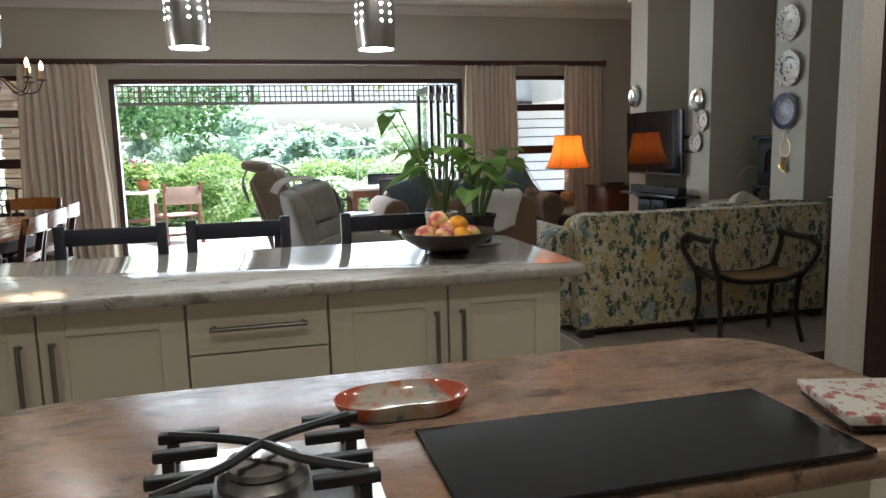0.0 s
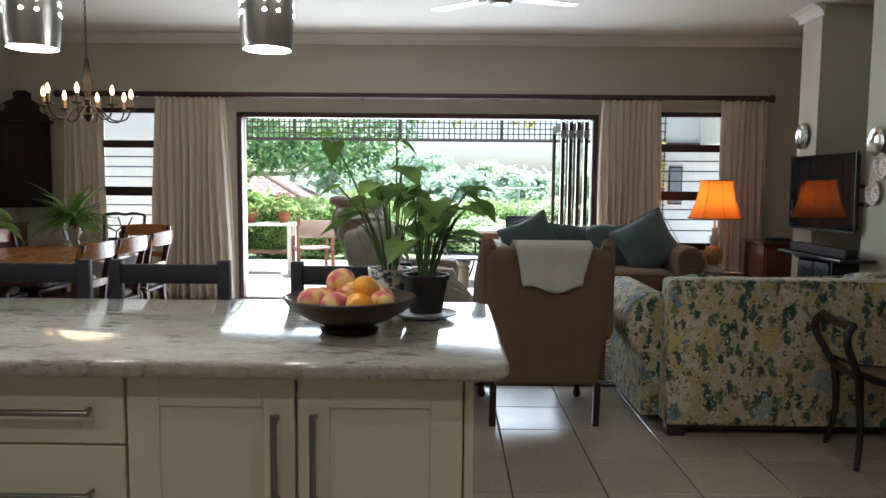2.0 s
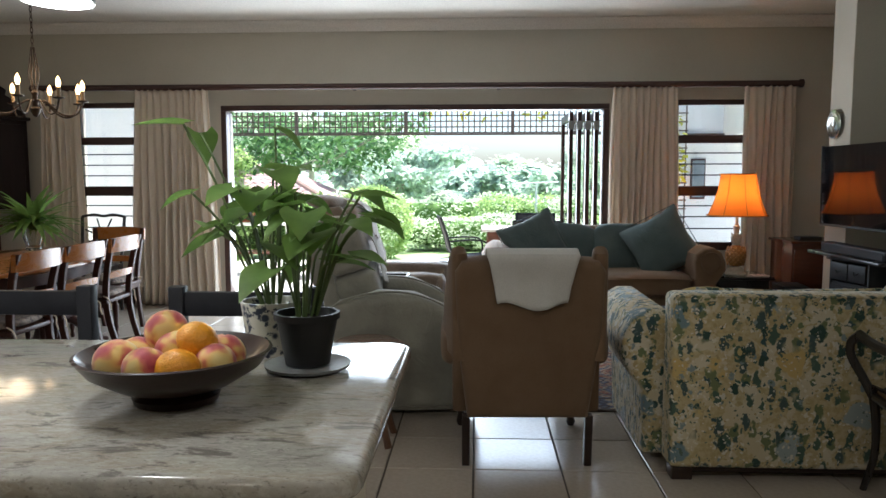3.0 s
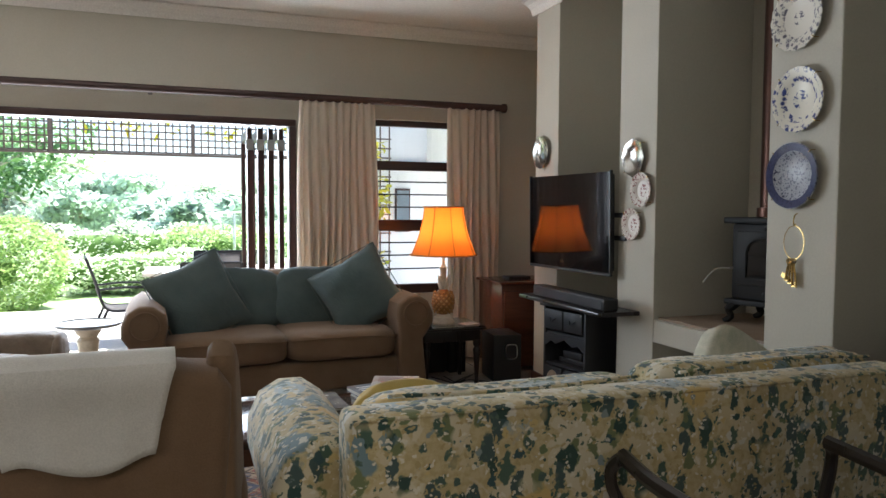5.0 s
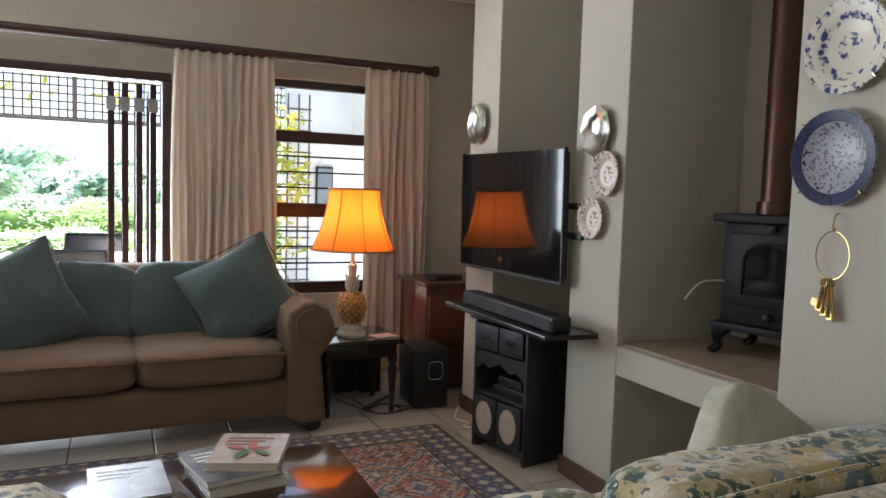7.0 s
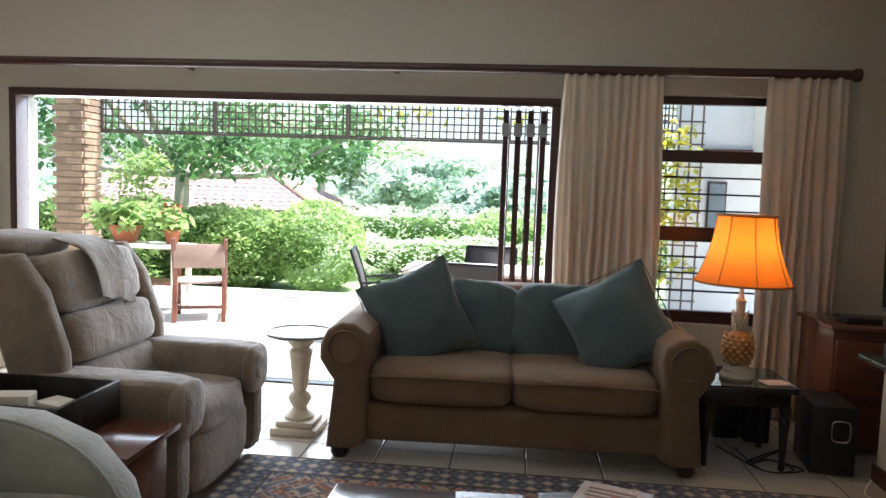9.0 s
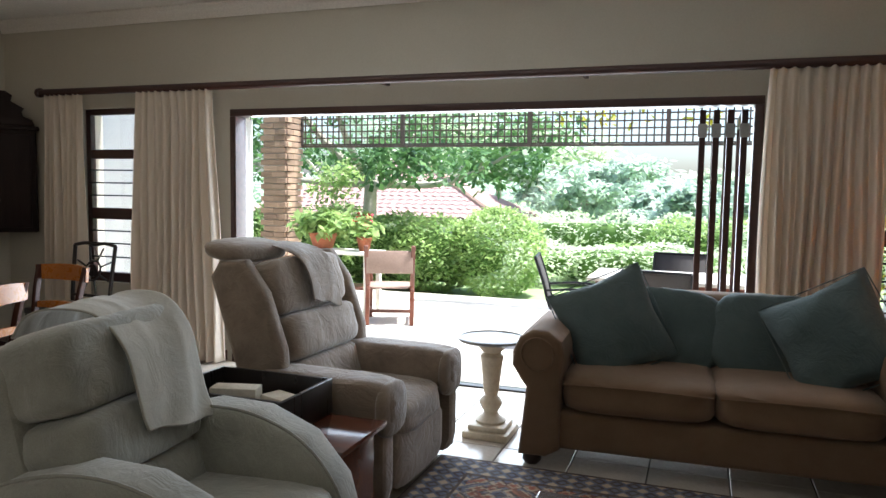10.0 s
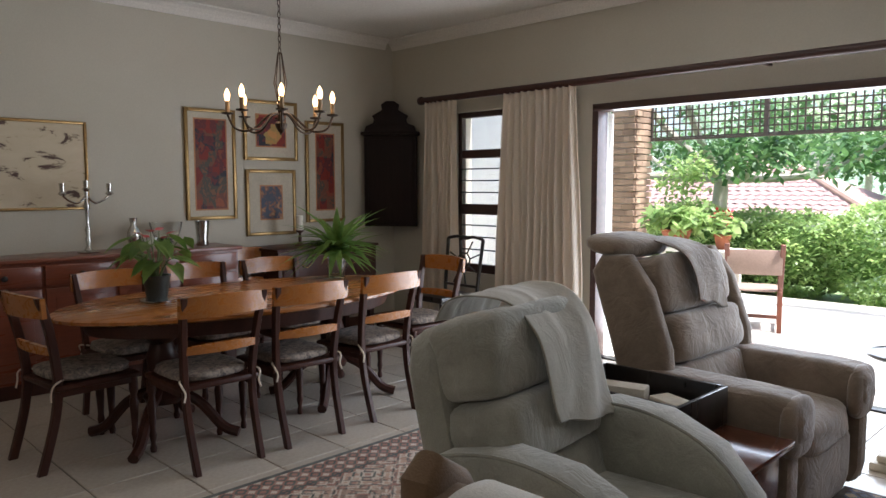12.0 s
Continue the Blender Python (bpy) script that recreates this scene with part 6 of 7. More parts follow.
def slab(x0, y0, x1, y1, z0, z1, r):
    """A stone top with rounded corners and eased edges."""
    pts = []
    for cx, cy, a0 in ((x1 - r, y1 - r, 0), (x0 + r, y1 - r, 90), (x0 + r, y0 + r, 180), (x1 - r, y0 + r, 270)):
        pts += [(cx + r * math.cos(radians(a0 + a)), cy + r * math.sin(radians(a0 + a))) for a in range(0, 91, 15)]
    bm = B()
    prof = [(0.006, z0), (0.0, z0 + 0.008), (0.0, z1 - 0.010), (0.004, z1 - 0.003), (0.012, z1)]
    cx, cy = (x0 + x1) / 2, (y0 + y1) / 2
    rings = []
    for inset, z in prof:
        fx, fy = 1 - 2 * inset / (x1 - x0), 1 - 2 * inset / (y1 - y0)
        rings.append([bm.verts.new((cx + (x - cx) * fx, cy + (y - cy) * fy, z)) for x, y in pts])
    n = len(pts)
    for a, b in zip(rings, rings[1:]):
        for i in range(n):
            bm.faces.new((a[i], a[(i + 1) % n], b[(i + 1) % n], b[i]))
    bm.faces.new(rings[0][::-1])
    bm.faces.new(rings[-1])
    return bm


tagged(link("island_worktop", slab(-1.3, 2.50, 1.68, 3.32, 0.865, 0.90, 0.05), M_GRAN, None, "", True), "polished grey granite island worktop", "worktop")
tagged(link("worktop", slab(0.22, 1.12, 1.615, 1.66, 0.865, 0.90, 0.14), M_GRAN2, None, "", True), "polished brown granite kitchen worktop", "worktop")


def bar_handle(parent, p, q, out=(0, -1, 0)):
    p, q, o = Vector(p), Vector(q), Vector(out)
    k = (q - p).normalized()
    h = part("handle", tube(B(), [p + o * 0.032 - k * 0.012, q + o * 0.032 + k * 0.012], 0.0072, 10), M_STEEL, parent, "brushed steel bar handle")
    for e in (p, q):
        part("handle_post", tube(B(), [e, e + o * 0.034], 0.006, 8), M_STEEL, h)


def front(parent, name, x0, x1, z0, z1, y):
    """A framed cabinet front with a sunken panel."""
    f = 0.068
    bm = B()
    for a in ((x0, z0, x0 + f, z1), (x1 - f, z0, x1, z1), (x0 + f, z0, x1 - f, z0 + f), (x0 + f, z1 - f, x1 - f, z1)):
        box(bm, a[0], y, a[1], a[2], y + 0.02, a[3], 0.0015, 1)
    d = part(name, bm, M_CAB, parent, "", False)
    part("panel", box(B(), x0 + f - 0.002, y + 0.007, z0 + f - 0.002, x1 - f + 0.002, y + 0.018, z1 - f + 0.002), M_CAB, d, "", False)
    return d


def cabinet_unit(x0, x1, kind):
    c = thing("cabinet_unit", pose(0, 0, 0), "cream painted island cabinet with steel handles" if kind != "drawers" else "cream painted island drawer unit with steel handles", "cabinet", "island cabinets")
    part("body", box(B(), x0, 2.582, 0.10, x1, 3.02, 0.864), M_CAB, c, "", False)
    part("plinth", box(B(), x0, 2.62, 0.0, x1, 3.0, 0.099), M_CAB, c, "", False)
    g = 0.0025
    if kind == "drawers":
        for z0, z1 in ((0.705, 0.858), (0.50, 0.70), (0.30, 0.495), (0.105, 0.295)):
            d = part("drawer", box(B(), x0 + g, 2.56, z0, x1 - g, 2.58, z1, 0.002, 1), M_CAB, c, "", False)
            bar_handle(d, (x0 + 0.075, 2.56, (z0 + z1) / 2), (x1 - 0.075, 2.56, (z0 + z1) / 2))
    else:
        d = front(c, "door", x0 + g, x1 - g, 0.105, 0.858, 2.56)
        hx = x0 + 0.04 if kind == "left" else x1 - 0.04
        bar_handle(d, (hx, 2.56, 0.59), (hx, 2.56, 0.77))


for x0, x1, kind in ((1.228, 1.585, "left"), (0.862, 1.226, "right"), (0.462, 0.86, "drawers"), (0.08, 0.46, "left"), (-0.30, 0.078, "right"), (-0.70, -0.302, "drawers"), (-1.08, -0.702, "left")):
    cabinet_unit(x0, x1, kind)
e = tagged(link("island_end_panel", box(B(), 1.587, 2.575, 0.0, 1.607, 3.04, 0.864, 0.002, 1), M_CAB), "cream painted end panel of the island", "panel")
c = thing("base_cabinet", pose(0, 0, 0), "cream kitchen base cabinet under the hob", "cabinet")
part("body", box(B(), 0.36, 1.24, 0.1, 1.50, 1.58, 0.864), M_CAB, c, "", False)
part("plinth", box(B(), 0.38, 1.26, 0.0, 1.48, 1.54, 0.099), M_CAB, c, "", False)


def hob():
    h = thing("induction_hob", pose(0, 0, 0), "black glass hob set in the worktop", "hob")
    part("glass_plate", box(B(), 0.86, 1.12, 0.9005, 1.385, 1.355, 0.907, 0.002, 1), mat("hob_glass", (0.008, 0.008, 0.009), (0.01, 0.01, 0.011), rough=0.08, bmp=0), h, "", False)
    g = thing("gas_hob", pose(0.662, 1.265, 0.9005) @ Matrix.Diagonal((0.84, 0.92, 0.8, 1)), "gas burner with black cast-iron pan supports", "hob")
    part("steel_tray", box(B(), -0.15, -0.13, 0, 0.155, 0.115, 0.006, 0.002, 1), M_CHROME, g)
    part("burner_base", lathe(B(), [(0.062, 0.006), (0.062, 0.014), (0.05, 0.024), (0.046, 0.026)], 28), M_STEEL, g, "steel burner ring")
    part("burner_cap", lathe(B(), [(0.04, 0.026), (0.05, 0.028), (0.05, 0.038), (0.044, 0.043), (0.0, 0.044)], 28), M_SILVER, g, "steel burner cap")
    iron = mat("pan_support_iron", (0.012, 0.012, 0.013), rough=0.5, bmp=0.3)
    for sx in (-1, 1):
        part("pan_support", tube(B(), smoothpath([(sx * -0.13, 0.09 * 1, 0.05), (sx * -0.05, 0.05, 0.053), (0, 0.0, 0.062), (sx * 0.05, -0.04, 0.053), (sx * 0.13, -0.09, 0.05)], 4), 0.007, 6), iron, g)
        for y in (-0.10, -0.045, 0.03, 0.09):
            part("pan_bar", box(B(), sx * 0.06 if sx > 0 else -0.145, y - 0.008, 0.038, 0.145 if sx > 0 else -0.06, y + 0.008, 0.054, 0.002, 1), iron, g)
            part("pan_foot", box(B(), sx * 0.125 - 0.008, y - 0.008, 0.006, sx * 0.125 + 0.008, y + 0.008, 0.038), iron, g)
    # heart-shaped spoon dish
    bm = B()
    n = 48
    rings = []
    for s, z in ((0.0, 0.004), (0.6, 0.004), (0.85, 0.010), (1.0, 0.026), (1.03, 0.026), (0.95, 0.010), (0.8, 0.0)):
        ring = []
        for i in range(n):
            a = 2 * math.pi * i / n
            r = 0.075 * (1 + 0.16 * math.cos(2 * a) - 0.17 * max(0, math.cos(a + math.pi / 2)) ** 6)
            ring.append(bm.verts.new((r * 1.12 * s * math.cos(a), r * 0.95 * s * math.sin(a), z)))
        rings.append(ring)
    for a, b in zip(rings, rings[1:]):
        for i in range(n):
            bm.faces.new((a[i], a[(i + 1) % n], b[(i + 1) % n], b[i]))
    m, nt, bs = nodes("painted_dish")
    v = coords(nt)
    gr = add(nt, "ShaderNodeTexGradient")
    gr.gradient_type = "SPHERICAL"
    mp = nt.nodes.new("ShaderNodeMapping")
    mp.inputs["Scale"].default_value = (9, 10, 0)
    nt.links.new(v, mp.inputs[0])
    nt.links.new(mp.outputs[0], gr.inputs[0])
    inner = ramp(nt, tex(nt, v, 26, 4), [(0.36, (0.20, 0.28, 0.30)), (0.46, (0.60, 0.57, 0.50)), (0.56, (0.62, 0.56, 0.46)), (0.66, (0.56, 0.26, 0.14))])
    edge = ramp(nt, gr.outputs[1], [(0, W1), (0.28, W1), (0.36, W0)])
    nt.links.new(mixc(nt, edge, inner, (0.56, 0.13, 0.07)), bs.inputs["Base Color"])
    bs.inputs["Roughness"].default_value = 0.12
    o = link("spoon_dish", bm, m, None, "", True)
    o.location = (0.862, 1.445, 0.9005)
    tagged(o, "glazed red and blue ceramic spoon dish", "dish")
    t = thing("trivet", pose(1.50, 1.215, 0.908, 0, 0, -16), "white tile board painted with pink flowers", "tray")
    part("tile", box(B(), -0.095, -0.075, 0.008, 0.095, 0.075, 0.022, 0.003), plate_mat("flower_tile", (0.74, 0.72, 0.66), (0.45, 0.16, 0.14), 34, [(0, W0), (0.1, W1)]), t)
    part("frame", box(B(), -0.09, -0.07, 0.0, 0.09, 0.07, 0.0078), M_EBONY, t)


hob()


def pendant(x):
    p = thing("pendant_lamp", pose(x, 2.9, 1.60), "brushed steel bullet pendant lamp pierced with holes", "lamp", "pendants over the island")
    prof = [(0.060, 0.0), (0.064, 0.03), (0.066, 0.08), (0.064, 0.14), (0.056, 0.20), (0.044, 0.245), (0.030, 0.275), (0.016, 0.29)]
    bm = B()
    seg = 36
    rings = [[bm.verts.new((r * math.cos(2 * math.pi * i / seg), r * math.sin(2 * math.pi * i / seg), z)) for i in range(seg)] for r, z in prof]
    for a, b in zip(rings, rings[1:]):
        for i in range(seg):
            bm.faces.new((a[i], a[(i + 1) % seg], b[(i + 1) % seg], b[i]))
    part("shade", bm, M_CHROME, p)
    lit = glow("pendant_glow", (1.0, 0.97, 0.9), 14)
    part("diffuser", lathe(B(), [(0.0, 0.006), (0.056, 0.006), (0.056, 0.010), (0.0, 0.010)], 28), lit, p, "glowing white diffuser")
    for k in range(6):
        z = 0.085 + 0.026 * k
        r = np.interp(z, [q[1] for q in prof], [q[0] for q in prof])
        for i in range(12):
            if i % 3 == 2:
                continue
            a = 2 * math.pi * (i + 0.3) / 12
            part("light_hole", lathe(B(), [(0.0052, 0), (0.0045, 0.0012), (0.0, 0.0014)], 8, Matrix.Translation(((r + 0.0003) * math.cos(a), (r + 0.0003) * math.sin(a), z)) @ pose(0, 0, 0, 0, 90, math.degrees(a))), lit, p, "", False)
    part("cord", tube(B(), [(0, 0, 0.285), (0, 0, ZC - 1.602)], 0.003, 6), M_BLACKP, p)
    part("ceiling_rose", lathe(B(), [(0.045, ZC - 1.602), (0.045, ZC - 1.625), (0.01, ZC - 1.635)], 20), M_CHROME, p)
    point("pendant_light", (x, 2.9, 1.585), PEND, (1.0, 0.93, 0.82), 0.03)


for x in (-0.09, 0.50, 1.09):
    pendant(x)


def downlight(x, y):
    d = thing("downlight", pose(x, y, ZC - 0.004), "small round recessed downlight in the kitchen ceiling", "lamp", "kitchen downlights")
    part("trim_ring", lathe(B(), [(0.045, 0.0), (0.06, 0.0), (0.058, -0.006), (0.046, -0.006)], 24, None, True), M_CEIL, d)
    part("lens", lathe(B(), [(0.044, -0.001), (0.0, -0.002)], 20), glow("downlight_glow", (1.0, 0.88, 0.7), 10), d, "glowing lens")
    lamp = bpy.data.lights.new("downlight_lamp", "AREA")
    lamp.shape, lamp.size, lamp.energy, lamp.color = "DISK", 0.12, DOWN, (1.0, 0.86, 0.68)
    new("downlight_lamp", lamp).location = (x, y, ZC - 0.03)


for x, y in ((-0.3, 0.6), (1.0, 0.6), (2.6, 1.4), (3.6, 2.4)):
    downlight(x, y)


def bar_chair(m):
    c = thing("bar_chair", m, "black painted wooden chair at the island", "chair", "chairs at the island")
    bw = mat("black_chair_paint", (0.016, 0.016, 0.02), (0.022, 0.022, 0.026), big=6, rough=0.45, spec=0.25) if "black_chair_paint" not in bpy.data.materials else bpy.data.materials["black_chair_paint"]
    for x in (-0.185, 0.185):
        part("back_post", box(B(), x - 0.02, -0.02, 0.0, x + 0.02, 0.02, 1.005, 0.004), bw, c)
        part("leg", box(B(), x - 0.018, -0.40, 0.0, x + 0.018, -0.364, 0.60, 0.004), bw, c)
    for z0, z1 in ((0.925, 0.99), (0.80, 0.84), (0.70, 0.74)):
        part("back_rail", box(B(), -0.165, -0.012, z0, 0.165, 0.012, z1, 0.004), bw, c)
    part("seat", box(B(), -0.205, -0.41, 0.60, 0.205, -0.022, 0.635, 0.008), bw, c)
    for z in (0.2, 0.35):
        part("stretcher", box(B(), -0.165, -0.39, z, 0.165, -0.372, z + 0.03, 0.003), bw, c)
    return c


bc = bar_chair(pose(0.60, 3.50, 0))
for x in (0.12, 1.22, -0.5):
    copy_thing(bc, pose(x, 3.50, 0, 0, 0, 0))


def fruit_bowl():
    b = lathe_thing("fruit_bowl", [(0.07, 0.0), (0.075, 0.012), (0.06, 0.02), (0.10, 0.032), (0.145, 0.06), (0.166, 0.088), (0.160, 0.09), (0.135, 0.066), (0.09, 0.042), (0.0, 0.036)], wood("bowl_wood", (0.035, 0.016, 0.011), (0.022, 0.011, 0.008), 0, 0.3), pose(1.305, 2.84, 0.9005), "dark turned wooden bowl of fruit", "bowl", 48)
    m, nt, bs = nodes("peach_skin")
    n = tex(nt, coords(nt), 20, 2)
    nt.links.new(ramp(nt, n, [(0.38, (0.40, 0.035, 0.05)), (0.46, (0.58, 0.14, 0.08)), (0.54, (0.74, 0.48, 0.14)), (0.66, (0.74, 0.58, 0.22))]), bs.inputs["Base Color"])
    bs.inputs["Roughness"].default_value = 0.6
    bs.inputs["Sheen Weight"].default_value = 0.4
    orange = mat("orange_peel", (0.80, 0.36, 0.015), (0.80, 0.28, 0.01), big=8, fine=160, rough=0.4, bmp=0.5)
    rr = random.Random(2)
    spots = [(-0.085, 0.01, 0.085), (-0.03, -0.07, 0.085), (0.035, -0.075, 0.085), (0.09, -0.02, 0.085), (0.08, 0.055, 0.085), (0.0, 0.075, 0.085), (-0.065, 0.06, 0.085), (0.0, 0.0, 0.105), (0.045, 0.0, 0.120), (-0.10, -0.045, 0.092), (-0.03, 0.03, 0.135)]
    for i, (x, y, z) in enumerate(spots):
        r = rr.uniform(0.034, 0.040)
        bm = B()
        bmesh.ops.create_uvsphere(bm, u_segments=24, v_segments=16, radius=r)
        for v in bm.verts:
            a = math.atan2(v.co.y, v.co.x)
            if i % 3 != 2:
                v.co *= 1 - 0.07 * max(0, math.cos(a)) ** 12
            v.co.z *= 0.93
        o = link("peach" if i % 3 != 2 else "orange", bm, m if i % 3 != 2 else orange, None, "", True)
        o.matrix_world = pose(1.305 + x * 0.86, 2.84 + y * 0.86, 0.89 + z * 0.95, rr.uniform(-40, 40), rr.uniform(-40, 40), rr.uniform(0, 360))
        tagged(o, "ripe red and yellow peach in the bowl" if i % 3 != 2 else "bright orange in the fruit bowl", "fruit", "fruit in the bowl")


fruit_bowl()


def big_leaf(bm, base, tip, width, curl=0.25, lobes=0.0):
    """A broad arrow-shaped leaf from base to tip."""
    base, tip = Vector(base), Vector(tip)
    k = tip - base
    L = k.length
    k.normalize()
    s = k.cross(Vector((0, 0, 1)))
    s = s.normalized() if s.length > 0.05 else Vector((1, 0, 0))
    u = s.cross(k)
    rows = []
    N = 8
    for i in range(N + 1):
        t = i / N
        w = width * (math.sin(math.pi * min(1, 0.16 + 0.84 * t) ** 0.75)) * (1 - 0.25 * t)
        p = base + k * (L * t) - u * (curl * L * t * t)
        back = k * (-0.18 * L) if i == 0 else Vector()
        rows.append([bm.verts.new(p + s * w * q + u * (0.30 * w * abs(q)) + (back if abs(q) == 1 else Vector())) for q in (-1, -0.5, 0, 0.5, 1)])
    for a, b in zip(rows, rows[1:]):
        for j in range(4):
            bm.faces.new((a[j], a[j + 1], b[j + 1], b[j]))


M_LEAF = leafy("house_leaf", (0.09, 0.20, 0.04), (0.27, 0.42, 0.10), 0.5, 12)
M_STEM = mat("leaf_stem", (0.10, 0.17, 0.05), (0.12, 0.12, 0.05), rough=0.6)
M_SOIL = mat("potting_soil", (0.03, 0.02, 0.015), rough=1, bmp=0.8)


def stems(parent, n, seed, z0, hmin, hmax, spread, lsize, lean=(0, 0), width=0.36):
    rr = random.Random(seed)
    for i in range(n):
        a = 2 * math.pi * i / n + rr.uniform(-0.4, 0.4)
        h = rr.uniform(hmin, hmax)
        R = spread * rr.uniform(0.4, 1.0)
        top = Vector((R * math.cos(a) + lean[0] * h, R * math.sin(a) + lean[1] * h, z0 + h))
        base = Vector((0.02 * math.cos(a), 0.02 * math.sin(a), z0))
        part("stem", tube(B(), smoothpath([base, base.lerp(top, 0.5) + Vector((0, 0, 0.04)), top], 4), 0.0028, 5), M_STEM, parent)
        L = lsize * rr.uniform(0.75, 1.2)
        d = Vector((math.cos(a + rr.uniform(-0.7, 0.7)), math.sin(a + rr.uniform(-0.7, 0.7)), rr.uniform(-0.45, 0.15))).normalized()
        bm = B()
        big_leaf(bm, top, top + d * L, L * width, rr.uniform(0.1, 0.4))
        part("leaf", bm, M_LEAF, parent)


p = thing("potted_plant", pose(1.487, 3.06, 0.9005), "green arrowhead plant in a black plastic pot", "plant")
part("pot", lathe(B(), [(0.045, 0.012), (0.062, 0.105), (0.067, 0.105), (0.067, 0.118), (0.060, 0.118), (0.056, 0.10), (0.0, 0.10)], 28), M_BLACKP, p)
part("soil", lathe(B(), [(0.055, 0.101), (0.0, 0.108)], 20), M_SOIL, p)
part("saucer", lathe(B(), [(0.06, 0), (0.085, 0.006), (0.088, 0.012), (0.08, 0.010), (0.0, 0.008)], 32), mat("grey_saucer", (0.3, 0.31, 0.32), rough=0.4), p, "grey saucer")
stems(p, 24, 5, 0.11, 0.08, 0.25, 0.11, 0.085, (0.15, 0), 0.52)
p = thing("potted_plant", pose(1.375, 3.19, 0.9005), "tall arrowhead plant in a white patterned pot", "plant")
part("pot", lathe(B(), [(0.05, 0.0), (0.062, 0.09), (0.066, 0.12), (0.06, 0.12), (0.055, 0.10), (0.0, 0.10)], 28), plate_mat("pot_glaze", (0.66, 0.63, 0.55), (0.05, 0.06, 0.09), 28, [(0, W1), (0.9, W1)]), p)
part("soil", lathe(B(), [(0.055, 0.101), (0.0, 0.108)], 20), M_SOIL, p)
stems(p, 20, 8, 0.11, 0.12, 0.30, 0.14, 0.095, (-0.1, 0), 0.52)
stems(p, 3, 12, 0.11, 0.36, 0.40, 0.16, 0.10, (-0.28, 0))

# ---- dining room ----
M_HONEY = wood("honey_wood", (0.42, 0.16, 0.035), (0.30, 0.10, 0.022), 1, 0.28)
M_CHAIRD = wood("dark_chair_wood", (0.06, 0.019, 0.011), (0.03, 0.011, 0.008), 2, 0.42, 0.0, 0.3)
M_SEAT = mat("tapestry", (0.36, 0.29, 0.23), (0.02, 0.02, 0.028), big=34, fine=150, rough=0.95, bmp=0.4, grain=0.15, dist=1.0)


def dining_table():
    t = thing("dining_table", pose(-1.40, 6.30, 0), "oval honey-coloured dining table on two pedestals", "table")
    prof = [(0.97, 0.715), (1.0, 0.725), (1.0, 0.74), (0.985, 0.75), (0.0, 0.75)]
    bm = lathe(B(), prof, 64, Matrix.Diagonal((0.60, 1.14, 1, 1)))
    part("tabletop", bm, M_HONEY, t)
    part("apron", lathe(B(), [(0.86, 0.63), (0.89, 0.714)], 56, Matrix.Diagonal((0.60, 1.12, 1, 1))), M_CHAIRD, t)
    for y in (-0.58, 0.58):
        pd = part("pedestal", lathe(B(), [(0.09, 0.20), (0.11, 0.24), (0.075, 0.28), (0.06, 0.34), (0.085, 0.46), (0.06, 0.54), (0.1, 0.58), (0.11, 0.63)], 20, pose(0, y, 0)), M_CHAIRD, t)
        for i in range(4):
            a = math.pi / 4 + i * math.pi / 2
            c, s = math.cos(a), math.sin(a)
            part("claw_leg", tube(B(), smoothpath([(0.06 * c, y + 0.06 * s, 0.27), (0.2 * c, y + 0.2 * s, 0.20), (0.33 * c, y + 0.33 * s, 0.06), (0.42 * c, y + 0.42 * s, 0.025)], 5), 0.03, 8), M_CHAIRD, pd)


dining_table()


